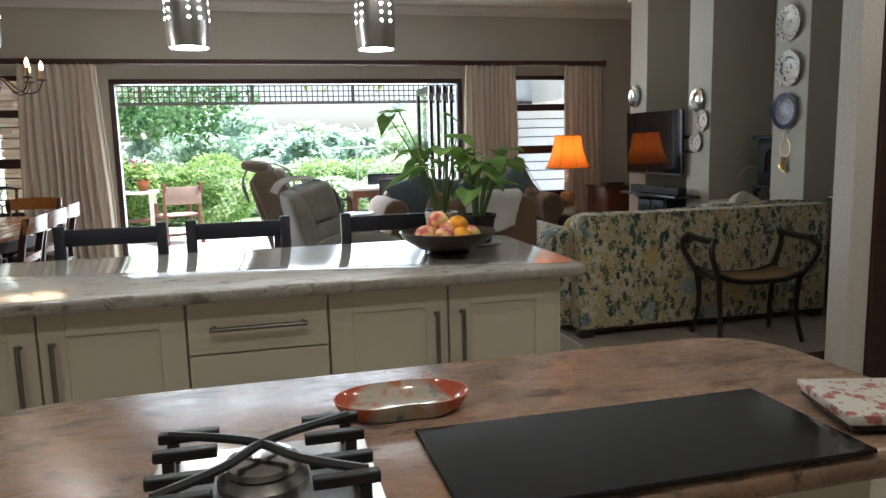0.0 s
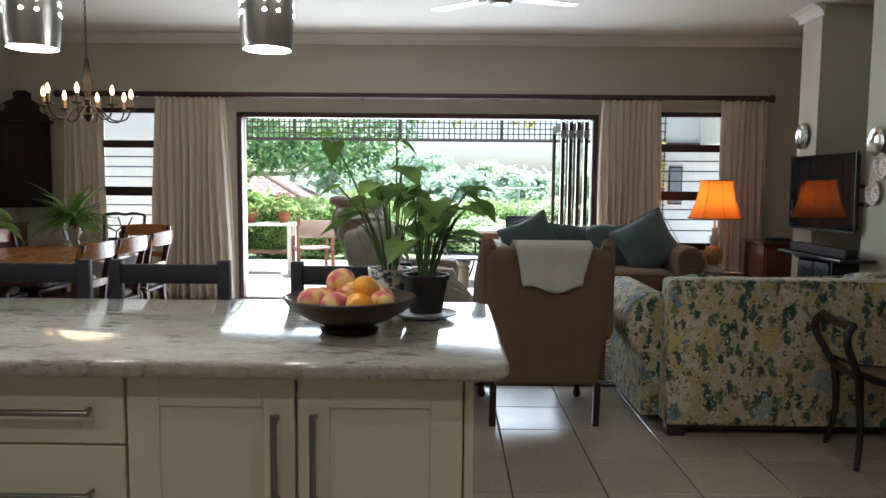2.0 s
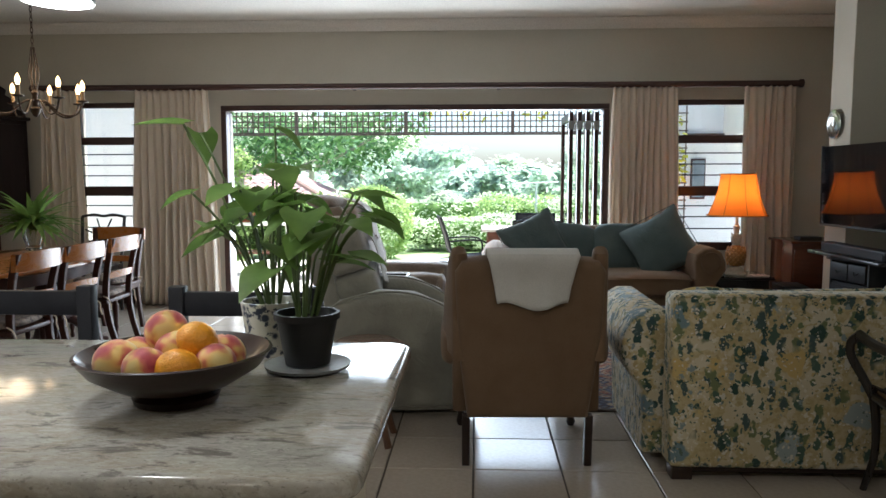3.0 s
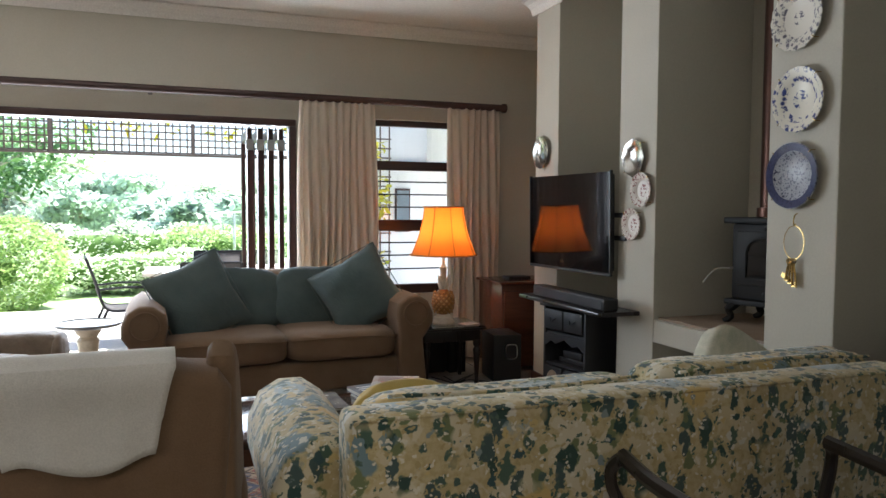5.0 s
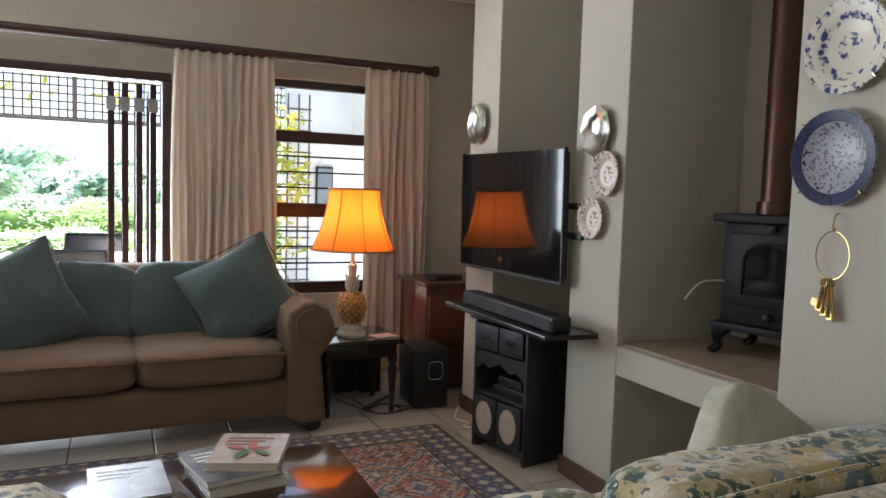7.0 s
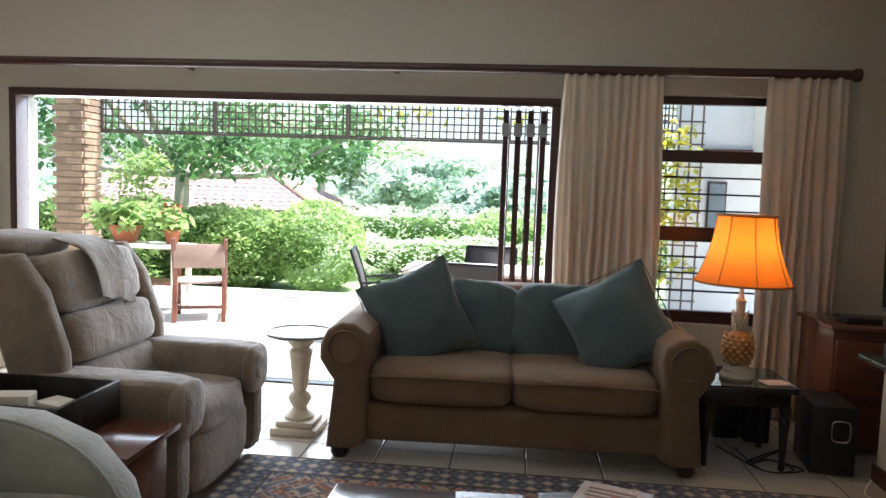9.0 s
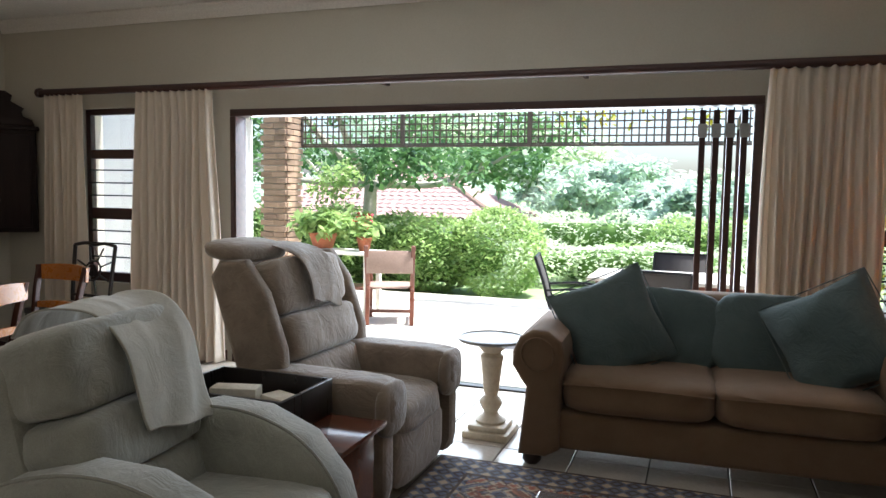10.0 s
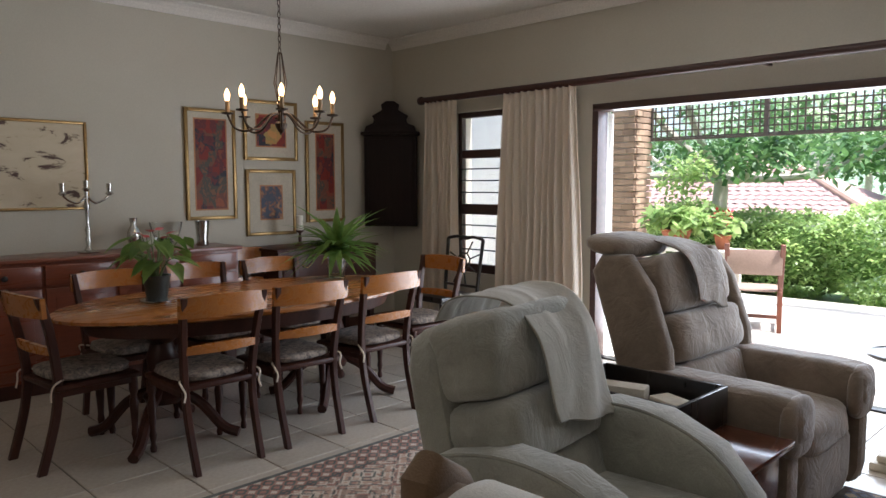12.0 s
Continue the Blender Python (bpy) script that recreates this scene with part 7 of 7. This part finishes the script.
def dining_chair(m):
    """A chair whose back stands at y = 0 and that faces +y."""
    c = thing("dining_chair", m, "dark wooden dining chair with honey rails and a tied cushion", "chair", "chairs round the dining table")
    for sx in (-1, 1):
        pts = smoothpath([(sx * 0.175, -0.07, 0.0), (sx * 0.18, 0.0, 0.25), (sx * 0.185, 0.02, 0.45), (sx * 0.20, -0.01, 0.68), (sx * 0.215, -0.06, 0.875)], 5)
        bm = B()
        rings = [[bm.verts.new(q + Vector((ax * 0.016, ay * 0.021, 0))) for ax, ay in ((-1, -0.75), (-0.75, -1), (0.75, -1), (1, -0.75), (1, 0.75), (0.75, 1), (-0.75, 1), (-1, 0.75))] for q in pts]
        for a, b in zip(rings, rings[1:]):
            for i in range(8):
                bm.faces.new((a[i], a[(i + 1) % 8], b[(i + 1) % 8], b[i]))
        bm.faces.new(rings[0][::-1])
        bm.faces.new(rings[-1])
        part("back_leg", bm, M_CHAIRD, c, "", False)
        part("front_leg", lathe(B(), [(0.014, 0), (0.018, 0.02), (0.012, 0.05), (0.020, 0.09), (0.016, 0.12), (0.024, 0.26), (0.016, 0.30), (0.024, 0.33), (0.022, 0.41)], 14, pose(sx * 0.19, 0.40, 0)), M_CHAIRD, c)
        part("side_rail", box(B(), sx * 0.19 - 0.014, 0.03, 0.37, sx * 0.19 + 0.014, 0.40, 0.425, 0.003), M_CHAIRD, c)
        part("cushion_tie", tube(B(), smoothpath([(sx * 0.175, 0.05, 0.45), (sx * 0.21, 0.02, 0.455), (sx * 0.215, -0.01, 0.44), (sx * 0.2, -0.02, 0.40), (sx * 0.21, -0.025, 0.36)], 4), 0.005, 6), M_CURTAIN, c, "pale cushion tie")

    def rail(z0, z1, w, y, bow):
        bm = B()
        N = 12
        rows = []
        for i in range(N + 1):
            s = 2 * i / N - 1
            yy = y - bow * (1 - s * s)
            cut = 0.012 * s * s
            rows.append([bm.verts.new(q) for q in ((s * w, yy - 0.011, z0), (s * w, yy + 0.011, z0), (s * w, yy + 0.011 - 0.006, z1 - cut), (s * w, yy - 0.011 - 0.006, z1 - cut))])
        for a, b in zip(rows, rows[1:]):
            for j in range(4):
                bm.faces.new((a[j], a[(j + 1) % 4], b[(j + 1) % 4], b[j]))
        bm.faces.new(rows[0])
        bm.faces.new(rows[-1][::-1])
        bmesh.ops.recalc_face_normals(bm, faces=bm.faces[:])
        return bm

    part("top_rail", rail(0.775, 0.885, 0.235, -0.045, 0.045), M_HONEY, c, "curved honey-coloured top rail")
    part("mid_rail", rail(0.585, 0.635, 0.20, 0.0, 0.03), M_HONEY, c, "honey-coloured middle rail")
    part("seat", box(B(), -0.215, 0.0, 0.40, 0.215, 0.43, 0.43, 0.01), M_CHAIRD, c)
    part("cushion", pad(B(), 0, 0.22, 0.458, 0.40, 0.40, 0.06, 4, 16, None, 0.05), M_SEAT, c, "tapestry seat cushion")
    return c


dc = dining_chair(pose(-0.80, 5.76, 0, 0, 0, 90))
for x, y, a in ((-0.80, 6.28, 88), (-0.83, 6.88, 92), (-1.45, 5.10, 6), (-2.06, 5.72, -90), (-2.08, 6.28, -88), (-2.06, 6.85, -92), (-1.30, 7.78, 178), (-2.95, 7.12, -90)):
    copy_thing(dc, pose(x, y, 0, 0, 0, a))


def sideboard():
    s = thing("sideboard", pose(0, 0, 0), "long mahogany sideboard with drawers and dark knobs", "sideboard")
    red = wood("red_mahogany", (0.20, 0.055, 0.028), (0.13, 0.036, 0.02), 1, 0.3)
    part("body", box(B(), -3.20, 4.55, 0.10, -2.765, 6.96, 0.895), red, s)
    part("top", box(B(), -3.20, 4.52, 0.896, -2.735, 6.99, 0.925, 0.008), red, s)
    part("plinth", box(B(), -3.19, 4.57, 0.0, -2.79, 6.94, 0.099), M_CHAIRD, s)
    for i in range(5):
        y0 = 4.57 + i * 0.476
        d = part("drawer", box(B(), -2.764, y0 + 0.012, 0.74, -2.745, y0 + 0.464, 0.875, 0.005), red, s)
        part("knob", lathe(B(), [(0.010, 0), (0.010, 0.012), (0.02, 0.02), (0.018, 0.03), (0, 0.034)], 14, Matrix.Translation((-2.745, y0 + 0.24, 0.81)) @ pose(0, 0, 0, 0, 90, 0)), M_EBONY, d)
        d = part("door", box(B(), -2.764, y0 + 0.012, 0.13, -2.748, y0 + 0.464, 0.72, 0.005), red, s)
        part("panel", box(B(), -2.7478, y0 + 0.07, 0.19, -2.742, y0 + 0.406, 0.66, 0.003), red, d)
    t = thing("desk", pose(0, 0, 0), "dark wooden writing desk against the wall", "desk")
    part("body", box(B(), -3.20, 7.32, 0.55, -2.74, 8.38, 0.845), M_CHAIRD, t)
    part("top", box(B(), -3.20, 7.30, 0.846, -2.72, 8.40, 0.87, 0.006), M_CHAIRD, t)
    for y in (7.36, 8.34):
        for x in (-3.16, -2.78):
            part("leg", box(B(), x - 0.025, y - 0.025, 0, x + 0.025, y + 0.025, 0.549, 0.004), M_CHAIRD, t)
    for i in range(2):
        d = part("drawer", box(B(), -2.739, 7.36 + i * 0.5, 0.60, -2.728, 7.82 + i * 0.5, 0.82, 0.004), M_CHAIRD, t)
        part("brass_pull", tube(B(), smoothpath([(-2.727, 7.54 + i * 0.5, 0.73), (-2.708, 7.59 + i * 0.5, 0.70), (-2.727, 7.64 + i * 0.5, 0.73)], 4), 0.005, 6), M_BRASS, d, "brass pull")


sideboard()


def picture(y0, y1, z0, z1, label, art, mount=0.062, fw=0.03):
    p = thing("picture", pose(XL + 0.002, 0, 0), label, "picture", "pictures on the wall")
    gilt = mat("gilt_frame", (0.30, 0.19, 0.07), (0.20, 0.125, 0.05), big=10, fine=70, rough=0.35, metal=0.7) if "gilt_frame" not in bpy.data.materials else bpy.data.materials["gilt_frame"]
    for a in ((y0, z0, y0 + fw, z1), (y1 - fw, z0, y1, z1), (y0 + fw, z0, y1 - fw, z0 + fw), (y0 + fw, z1 - fw, y1 - fw, z1)):
        part("frame", box(B(), 0.0, a[0], a[1], 0.026, a[2], a[3], 0.005), gilt, p)
    part("mount", box(B(), 0.003, y0 + fw, z0 + fw, 0.012, y1 - fw, z1 - fw), mat("mount_card", (0.54, 0.49, 0.39), rough=0.8, bmp=0.02), p, "cream mount", False)
    k = fw + mount
    part("print", box(B(), 0.0122, y0 + k, z0 + k, 0.0145, y1 - k, z1 - k), art, p, "", False)
    if mount > 0:
        part("slip", box(B(), 0.0121, y0 + k - 0.012, z0 + k - 0.012, 0.0135, y1 - k + 0.012, z1 - k + 0.012), mat("slip_card", (0.45, 0.2, 0.09), rough=0.7), p, "", False)


def art(name, stops, scale, stretch=(1, 1, 1), blocks=0.0):
    m, nt, b = nodes(name)
    v = coords(nt, stretch)
    n = tex(nt, v, scale, 6, 0.65, 0.5)
    col = ramp(nt, n, stops, blocks > 0)
    if blocks:
        vo = add(nt, "ShaderNodeTexVoronoi", Scale=blocks)
        vo.distance = "CHEBYCHEV"
        nt.links.new(v, vo.inputs["Vector"])
        sp = nt.nodes.new("ShaderNodeSeparateColor")
        nt.links.new(vo.outputs["Color"], sp.inputs[0])
        col = mixc(nt, 0.5, col, ramp(nt, sp.outputs[0], stops, True))
    nt.links.new(col, b.inputs["Base Color"])
    b.inputs["Roughness"].default_value = 0.5
    b.inputs["Specular IOR Level"].default_value = 0.2
    return m


reds = [(0.0, (0.17, 0.02, 0.013)), (0.42, (0.22, 0.03, 0.018)), (0.5, (0.03, 0.03, 0.04)), (0.58, (0.26, 0.08, 0.04)), (0.66, (0.12, 0.10, 0.06))]
picture(4.98, 5.99, 1.23, 1.88, "ink painting of reeds on cream in a thin gilt frame", art("ink_reeds", [(0.0, (0.05, 0.03, 0.025)), (0.36, (0.10, 0.06, 0.05)), (0.42, (0.55, 0.47, 0.34)), (1.0, (0.66, 0.58, 0.45))], 5, (1, 1, 2.2)), 0.0, 0.022)
picture(6.75, 7.21, 1.12, 2.05, "tall red abstract print in a gilt frame", art("red_tall", reds, 8, (1, 1, 0.7), 9))
picture(7.29, 7.84, 1.63, 2.16, "red and yellow print in a gilt frame", art("red_bowl", reds[:3] + [(0.58, (0.36, 0.06, 0.04)), (0.7, (0.6, 0.42, 0.12))], 7, (1, 1, 1), 7), 0.10)
picture(7.30, 7.81, 0.96, 1.55, "dark still life of flowers in a gilt frame", art("flower_print", [(0.0, (0.05, 0.06, 0.09)), (0.48, (0.07, 0.08, 0.11)), (0.56, (0.30, 0.13, 0.07)), (0.66, (0.42, 0.30, 0.18))], 16), 0.12)
picture(7.93, 8.37, 1.06, 2.01, "tall narrow red print in a gilt frame", art("red_narrow", reds, 9, (1, 1, 0.6), 11), 0.09)


M_MATTE = wood("dull_dark_wood", (0.016, 0.008, 0.006), (0.010, 0.006, 0.005), 2, 0.6, 0.0, 0.2)


def corner_cabinet():
    c = thing("corner_cabinet", pose(-3.03, 8.83, 0, 0, 0, 45), "dark hanging corner cabinet with a carved crest", "cabinet")
    part("body", box(B(), -0.26, -0.10, 1.0, 0.26, 0.02, 1.90, 0.006), M_MATTE, c)
    part("door", box(B(), -0.22, -0.115, 1.04, 0.22, -0.101, 1.86, 0.006), M_MATTE, c)
    part("cornice", box(B(), -0.29, -0.13, 1.901, 0.29, 0.02, 1.935, 0.008), M_MATTE, c)
    crest = [(-0.26, 1.936), (0.26, 1.936), (0.24, 1.99), (0.17, 2.02), (0.16, 2.06), (0.18, 2.09), (0.11, 2.13), (0.08, 2.15), (0.09, 2.20), (0.04, 2.235), (-0.04, 2.235), (-0.09, 2.20), (-0.08, 2.15), (-0.11, 2.13), (-0.18, 2.09), (-0.16, 2.06), (-0.17, 2.02), (-0.24, 1.99)]
    part("crest", prism(B(), crest, -0.10, -0.07, 0.006, 2), M_MATTE, c, "carved dark crest")


corner_cabinet()


def chandelier():
    c = thing("chandelier", pose(-1.05, 6.30, 0), "bronze chandelier with eight candle bulbs", "chandelier")
    br = mat("bronze", (0.06, 0.035, 0.02), (0.035, 0.022, 0.014), rough=0.45, metal=0.6)
    part("hub", lathe(B(), [(0.0, 1.70), (0.015, 1.71), (0.03, 1.735), (0.035, 1.755), (0.02, 1.77), (0.016, 1.84), (0.024, 1.86), (0.01, 1.88)], 18), br, c)
    warm = glow("candle_bulb", (1.0, 0.60, 0.25), 3)
    for i in range(8):
        a = 2 * math.pi * (i + 0.3) / 8
        k, s = math.cos(a), math.sin(a)
        R = 0.29
        arm = part("arm", tube(B(), smoothpath([(0.02 * k, 0.02 * s, 1.81), (0.07 * k, 0.07 * s, 1.80), (0.16 * k, 0.16 * s, 1.72), (0.25 * k, 0.25 * s, 1.725), (R * k, R * s, 1.80)], 5), 0.006, 8), br, c)
        part("drip_pan", lathe(B(), [(0.008, 1.80), (0.032, 1.805), (0.034, 1.812), (0.01, 1.815)], 16, pose(R * k, R * s, 0)), br, arm)
        part("candle_sleeve", lathe(B(), [(0.012, 1.815), (0.012, 1.875)], 12, pose(R * k, R * s, 0)), mat("candle_sleeve", (0.4, 0.25, 0.12), rough=0.5) if "candle_sleeve" not in bpy.data.materials else bpy.data.materials["candle_sleeve"], arm)
        part("bulb", lathe(B(), [(0.009, 1.875), (0.014, 1.892), (0.0155, 1.908), (0.010, 1.93), (0.0, 1.948)], 12, pose(R * k, R * s, 0)), warm, arm, "glowing candle bulb")
        part("stay", tube(B(), [(0.012 * k, 0.012 * s, 1.86), (0.035 * k, 0.035 * s, 1.98), (0.01 * k, 0.01 * s, 2.15)], 0.003, 5), br, c)
    for i in range(22):
        z = 2.16 + i * 0.033
        part("chain_link", tube(B(), [(0.008 * math.cos(t) * (i % 2), 0.008 * math.cos(t) * (1 - i % 2), z + 0.02 * math.sin(t)) for t in np.linspace(0, 2 * math.pi, 9)[:-1]], 0.0028, 4, True), br, c)
    part("ceiling_rose", lathe(B(), [(0.05, ZC), (0.045, ZC - 0.02), (0.01, ZC - 0.03)], 18), br, c)
    point("chandelier_light", (-1.05, 6.30, 1.99), CHAND, (1.0, 0.72, 0.42), 0.2)


chandelier()


def table_dressing():
    p = thing("potted_plant", pose(-1.53, 5.76, 0.7505), "anthurium with red blooms in a grey pot", "plant")
    part("pot", lathe(B(), [(0.055, 0.006), (0.075, 0.14), (0.08, 0.15), (0.072, 0.15), (0.066, 0.13), (0.0, 0.13)], 24), mat("dark_green_pot", (0.05, 0.06, 0.058), rough=0.35), p)
    part("saucer", lathe(B(), [(0.07, 0), (0.095, 0.004), (0.095, 0.008), (0.0, 0.006)], 28), M_SILVER, p)
    stems(p, 24, 31, 0.13, 0.08, 0.24, 0.16, 0.16, (0, 0), 0.30)
    redp = mat("anthurium_red", (0.5, 0.05, 0.06), (0.42, 0.06, 0.06), rough=0.3)
    for i in range(6):
        a = i * 1.05 + 0.3
        top = Vector((0.07 * math.cos(a), 0.07 * math.sin(a), 0.36 + 0.02 * (i % 3)))
        part("stem", tube(B(), [(0, 0, 0.13), top], 0.0025, 5), M_STEM, p)
        bm = B()
        big_leaf(bm, top, top + Vector((0.05 * math.cos(a), 0.05 * math.sin(a), 0.02)), 0.026, 0.1)
        part("bloom", bm, redp, p, "red bloom")
    p = thing("vase_of_leaves", pose(-1.60, 7.08, 0.7505), "glass vase of long dark green leaves", "plant")
    part("vase", lathe(B(), [(0.055, 0.0), (0.06, 0.01), (0.05, 0.03), (0.075, 0.10), (0.08, 0.17), (0.072, 0.17), (0.066, 0.10), (0.042, 0.035), (0.0, 0.03)], 24), glass("vase_glass", (0.92, 0.96, 0.94)), p)
    rr = random.Random(9)
    for i in range(80):
        a = rr.uniform(0, 2 * math.pi)
        el = rr.uniform(-0.1, 1.15)
        L = rr.uniform(0.24, 0.42)
        d = Vector((math.cos(a) * math.cos(el), math.sin(a) * math.cos(el), math.sin(el)))
        b0 = Vector((0.02 * math.cos(a), 0.02 * math.sin(a), 0.15 + rr.uniform(0, 0.12)))
        bm = B()
        big_leaf(bm, b0, b0 + d * L, 0.030, 0.45)
        part("leaf", bm, M_LEAF, p)
    c = thing("candelabra", pose(-2.97, 5.89, 0.9255), "silver candelabra with curved arms on the sideboard", "candelabra")
    part("stem", lathe(B(), [(0.075, 0), (0.078, 0.008), (0.03, 0.02), (0.014, 0.05), (0.02, 0.10), (0.012, 0.12), (0.02, 0.17), (0.01, 0.2), (0.014, 0.30), (0.022, 0.34), (0.012, 0.37), (0.012, 0.44), (0.03, 0.46), (0.016, 0.47), (0.02, 0.52)], 20), M_SILVER, c)
    for sy in (-1, 1):
        part("arm", tube(B(), smoothpath([(0, sy * 0.01, 0.40), (0, sy * 0.06, 0.36), (0, sy * 0.12, 0.38), (0, sy * 0.16, 0.42)], 5), 0.008, 8), M_SILVER, c)
        part("cup", lathe(B(), [(0.008, 0.41), (0.03, 0.425), (0.016, 0.44), (0.02, 0.50)], 16, pose(0, sy * 0.16, 0)), M_SILVER, c)
    lathe_thing("metal_jug", [(0.045, 0), (0.05, 0.01), (0.042, 0.05), (0.058, 0.2), (0.052, 0.2), (0.04, 0.05), (0, 0.04)], M_SILVER, pose(-2.98, 6.77, 0.9255), "tall silver beaker on the sideboard", "beaker")
    lathe_thing("metal_jug", [(0.035, 0), (0.03, 0.03), (0.05, 0.09), (0.045, 0.14), (0.02, 0.19), (0.03, 0.24), (0.026, 0.24), (0, 0.2)], M_SILVER, pose(-2.98, 6.22, 0.9255), "silver jug on the sideboard", "jug")
    lathe_thing("punch_bowl", [(0.05, 0), (0.04, 0.03), (0.09, 0.08), (0.12, 0.17), (0.125, 0.2), (0.118, 0.2), (0.08, 0.08), (0, 0.06)], glass("cut_glass", (0.95, 0.97, 0.97)), pose(-3.0, 6.48, 0.9255), "glass bowl on the sideboard", "bowl")
    c = thing("candlestick", pose(-2.95, 7.68, 0.8705), "dark candlestick with a thick white candle", "candlestick")
    part("stick", lathe(B(), [(0.05, 0), (0.045, 0.012), (0.012, 0.03), (0.016, 0.07), (0.01, 0.11), (0.035, 0.13), (0.035, 0.14)], 18), M_CHAIRD, c)
    part("candle", lathe(B(), [(0.03, 0.14), (0.03, 0.27), (0.0, 0.265)], 18), mat("wax", (0.75, 0.71, 0.62), rough=0.5), c, "white wax candle")
    for y in (7.86, 7.95):
        lathe_thing("glass_jar", [(0.025, 0), (0.03, 0.01), (0.03, 0.07), (0.015, 0.085), (0.018, 0.10), (0.0, 0.1)], glass("jar_glass", (0.95, 0.97, 0.97)), pose(-2.9, y, 0.8705), "small glass cruet on the desk", "jar")
    k = thing("carved_chair", pose(-1.90, 8.66, 0, 0, 0, 178), "black chair with a pierced geometric back", "chair")
    for sx in (-1, 1):
        part("back_post", tube(B(), smoothpath([(sx * 0.19, 0, 0), (sx * 0.2, 0, 0.45), (sx * 0.22, -0.06, 0.93)], 5), 0.016, 8), M_EBONY, k)
        part("leg", box(B(), sx * 0.2 - 0.016, 0.40, 0, sx * 0.2 + 0.016, 0.432, 0.42, 0.003), M_EBONY, k)
    part("top_rail", tube(B(), smoothpath([(-0.22, -0.06, 0.93), (-0.1, -0.063, 0.95), (0, -0.065, 0.935), (0.1, -0.063, 0.95), (0.22, -0.06, 0.93)], 5), 0.014, 8), M_EBONY, k)
    part("low_rail", tube(B(), [(-0.2, -0.005, 0.52), (0.2, -0.005, 0.52)], 0.012, 8), M_EBONY, k)
    for i in range(8):
        a = 2 * math.pi * i / 8 + math.pi / 8
        r1, r2 = 0.085, 0.2
        q = lambda r, t: (r * math.cos(t), -0.03 - 0.05 * (r * math.sin(t)) / 0.2, 0.725 + r * math.sin(t))
        part("fret", tube(B(), [q(r1, a), q(r1, a + math.pi / 4)], 0.008, 6), M_EBONY, k)
        part("fret", tube(B(), [q(r1, a), q(r2, a)], 0.008, 6), M_EBONY, k)
    part("boss", lathe(B(), [(0.05, -0.01), (0.055, 0), (0.04, 0.012), (0, 0.015)], 16, Matrix.Translation((0, -0.03, 0.725)) @ pose(0, 0, 0, 90)), M_EBONY, k)
    part("seat", box(B(), -0.22, 0.0, 0.42, 0.22, 0.44, 0.47, 0.012), M_EBONY, k)


table_dressing()
# ---- floor tiles ----
structure("floor", box(B(), XL - 0.25, YK - 0.25, -0.2, XR + 0.25, YB + 0.25, -0.008), M_GROUT)
floor = bpy.data.objects["floor"]
T = 0.393
tile_bm = box(B(), -T / 2 + 0.0035, -T / 2 + 0.0035, -0.012, T / 2 - 0.0035, T / 2 - 0.0035, 0.0, 0.003, 1)
tile_me = bpy.data.meshes.new("tile")
tile_bm.to_mesh(tile_me)
tile_bm.free()
tile_me.materials.append(M_TILE)
rest = B()
for i in range(-14, 9):
    for j in range(-16, 13):
        x, y = 2.215 + T / 2 + i * T, 4.36 + T / 2 + j * T
        if x - T / 2 > XR or x + T / 2 < XL or y - T / 2 > YB + 0.24 or y + T / 2 < YK:
            continue
        if -1.7 < x < 4.7 and 3.6 < y < 9.2 and XL + T / 2 < x < XR - T / 2:
            o = new("tile", tile_me)
            o.location = (x, y, 0)
            o.parent = floor
        else:
            box(rest, max(x - T / 2 + 0.0035, XL), max(y - T / 2 + 0.0035, YK), -0.012, min(x + T / 2 - 0.0035, XR), min(y + T / 2 - 0.0035, YB + 0.24), 0.0)
tagged(part("tiles", rest, M_TILE, floor, "", False), kind="stuff")
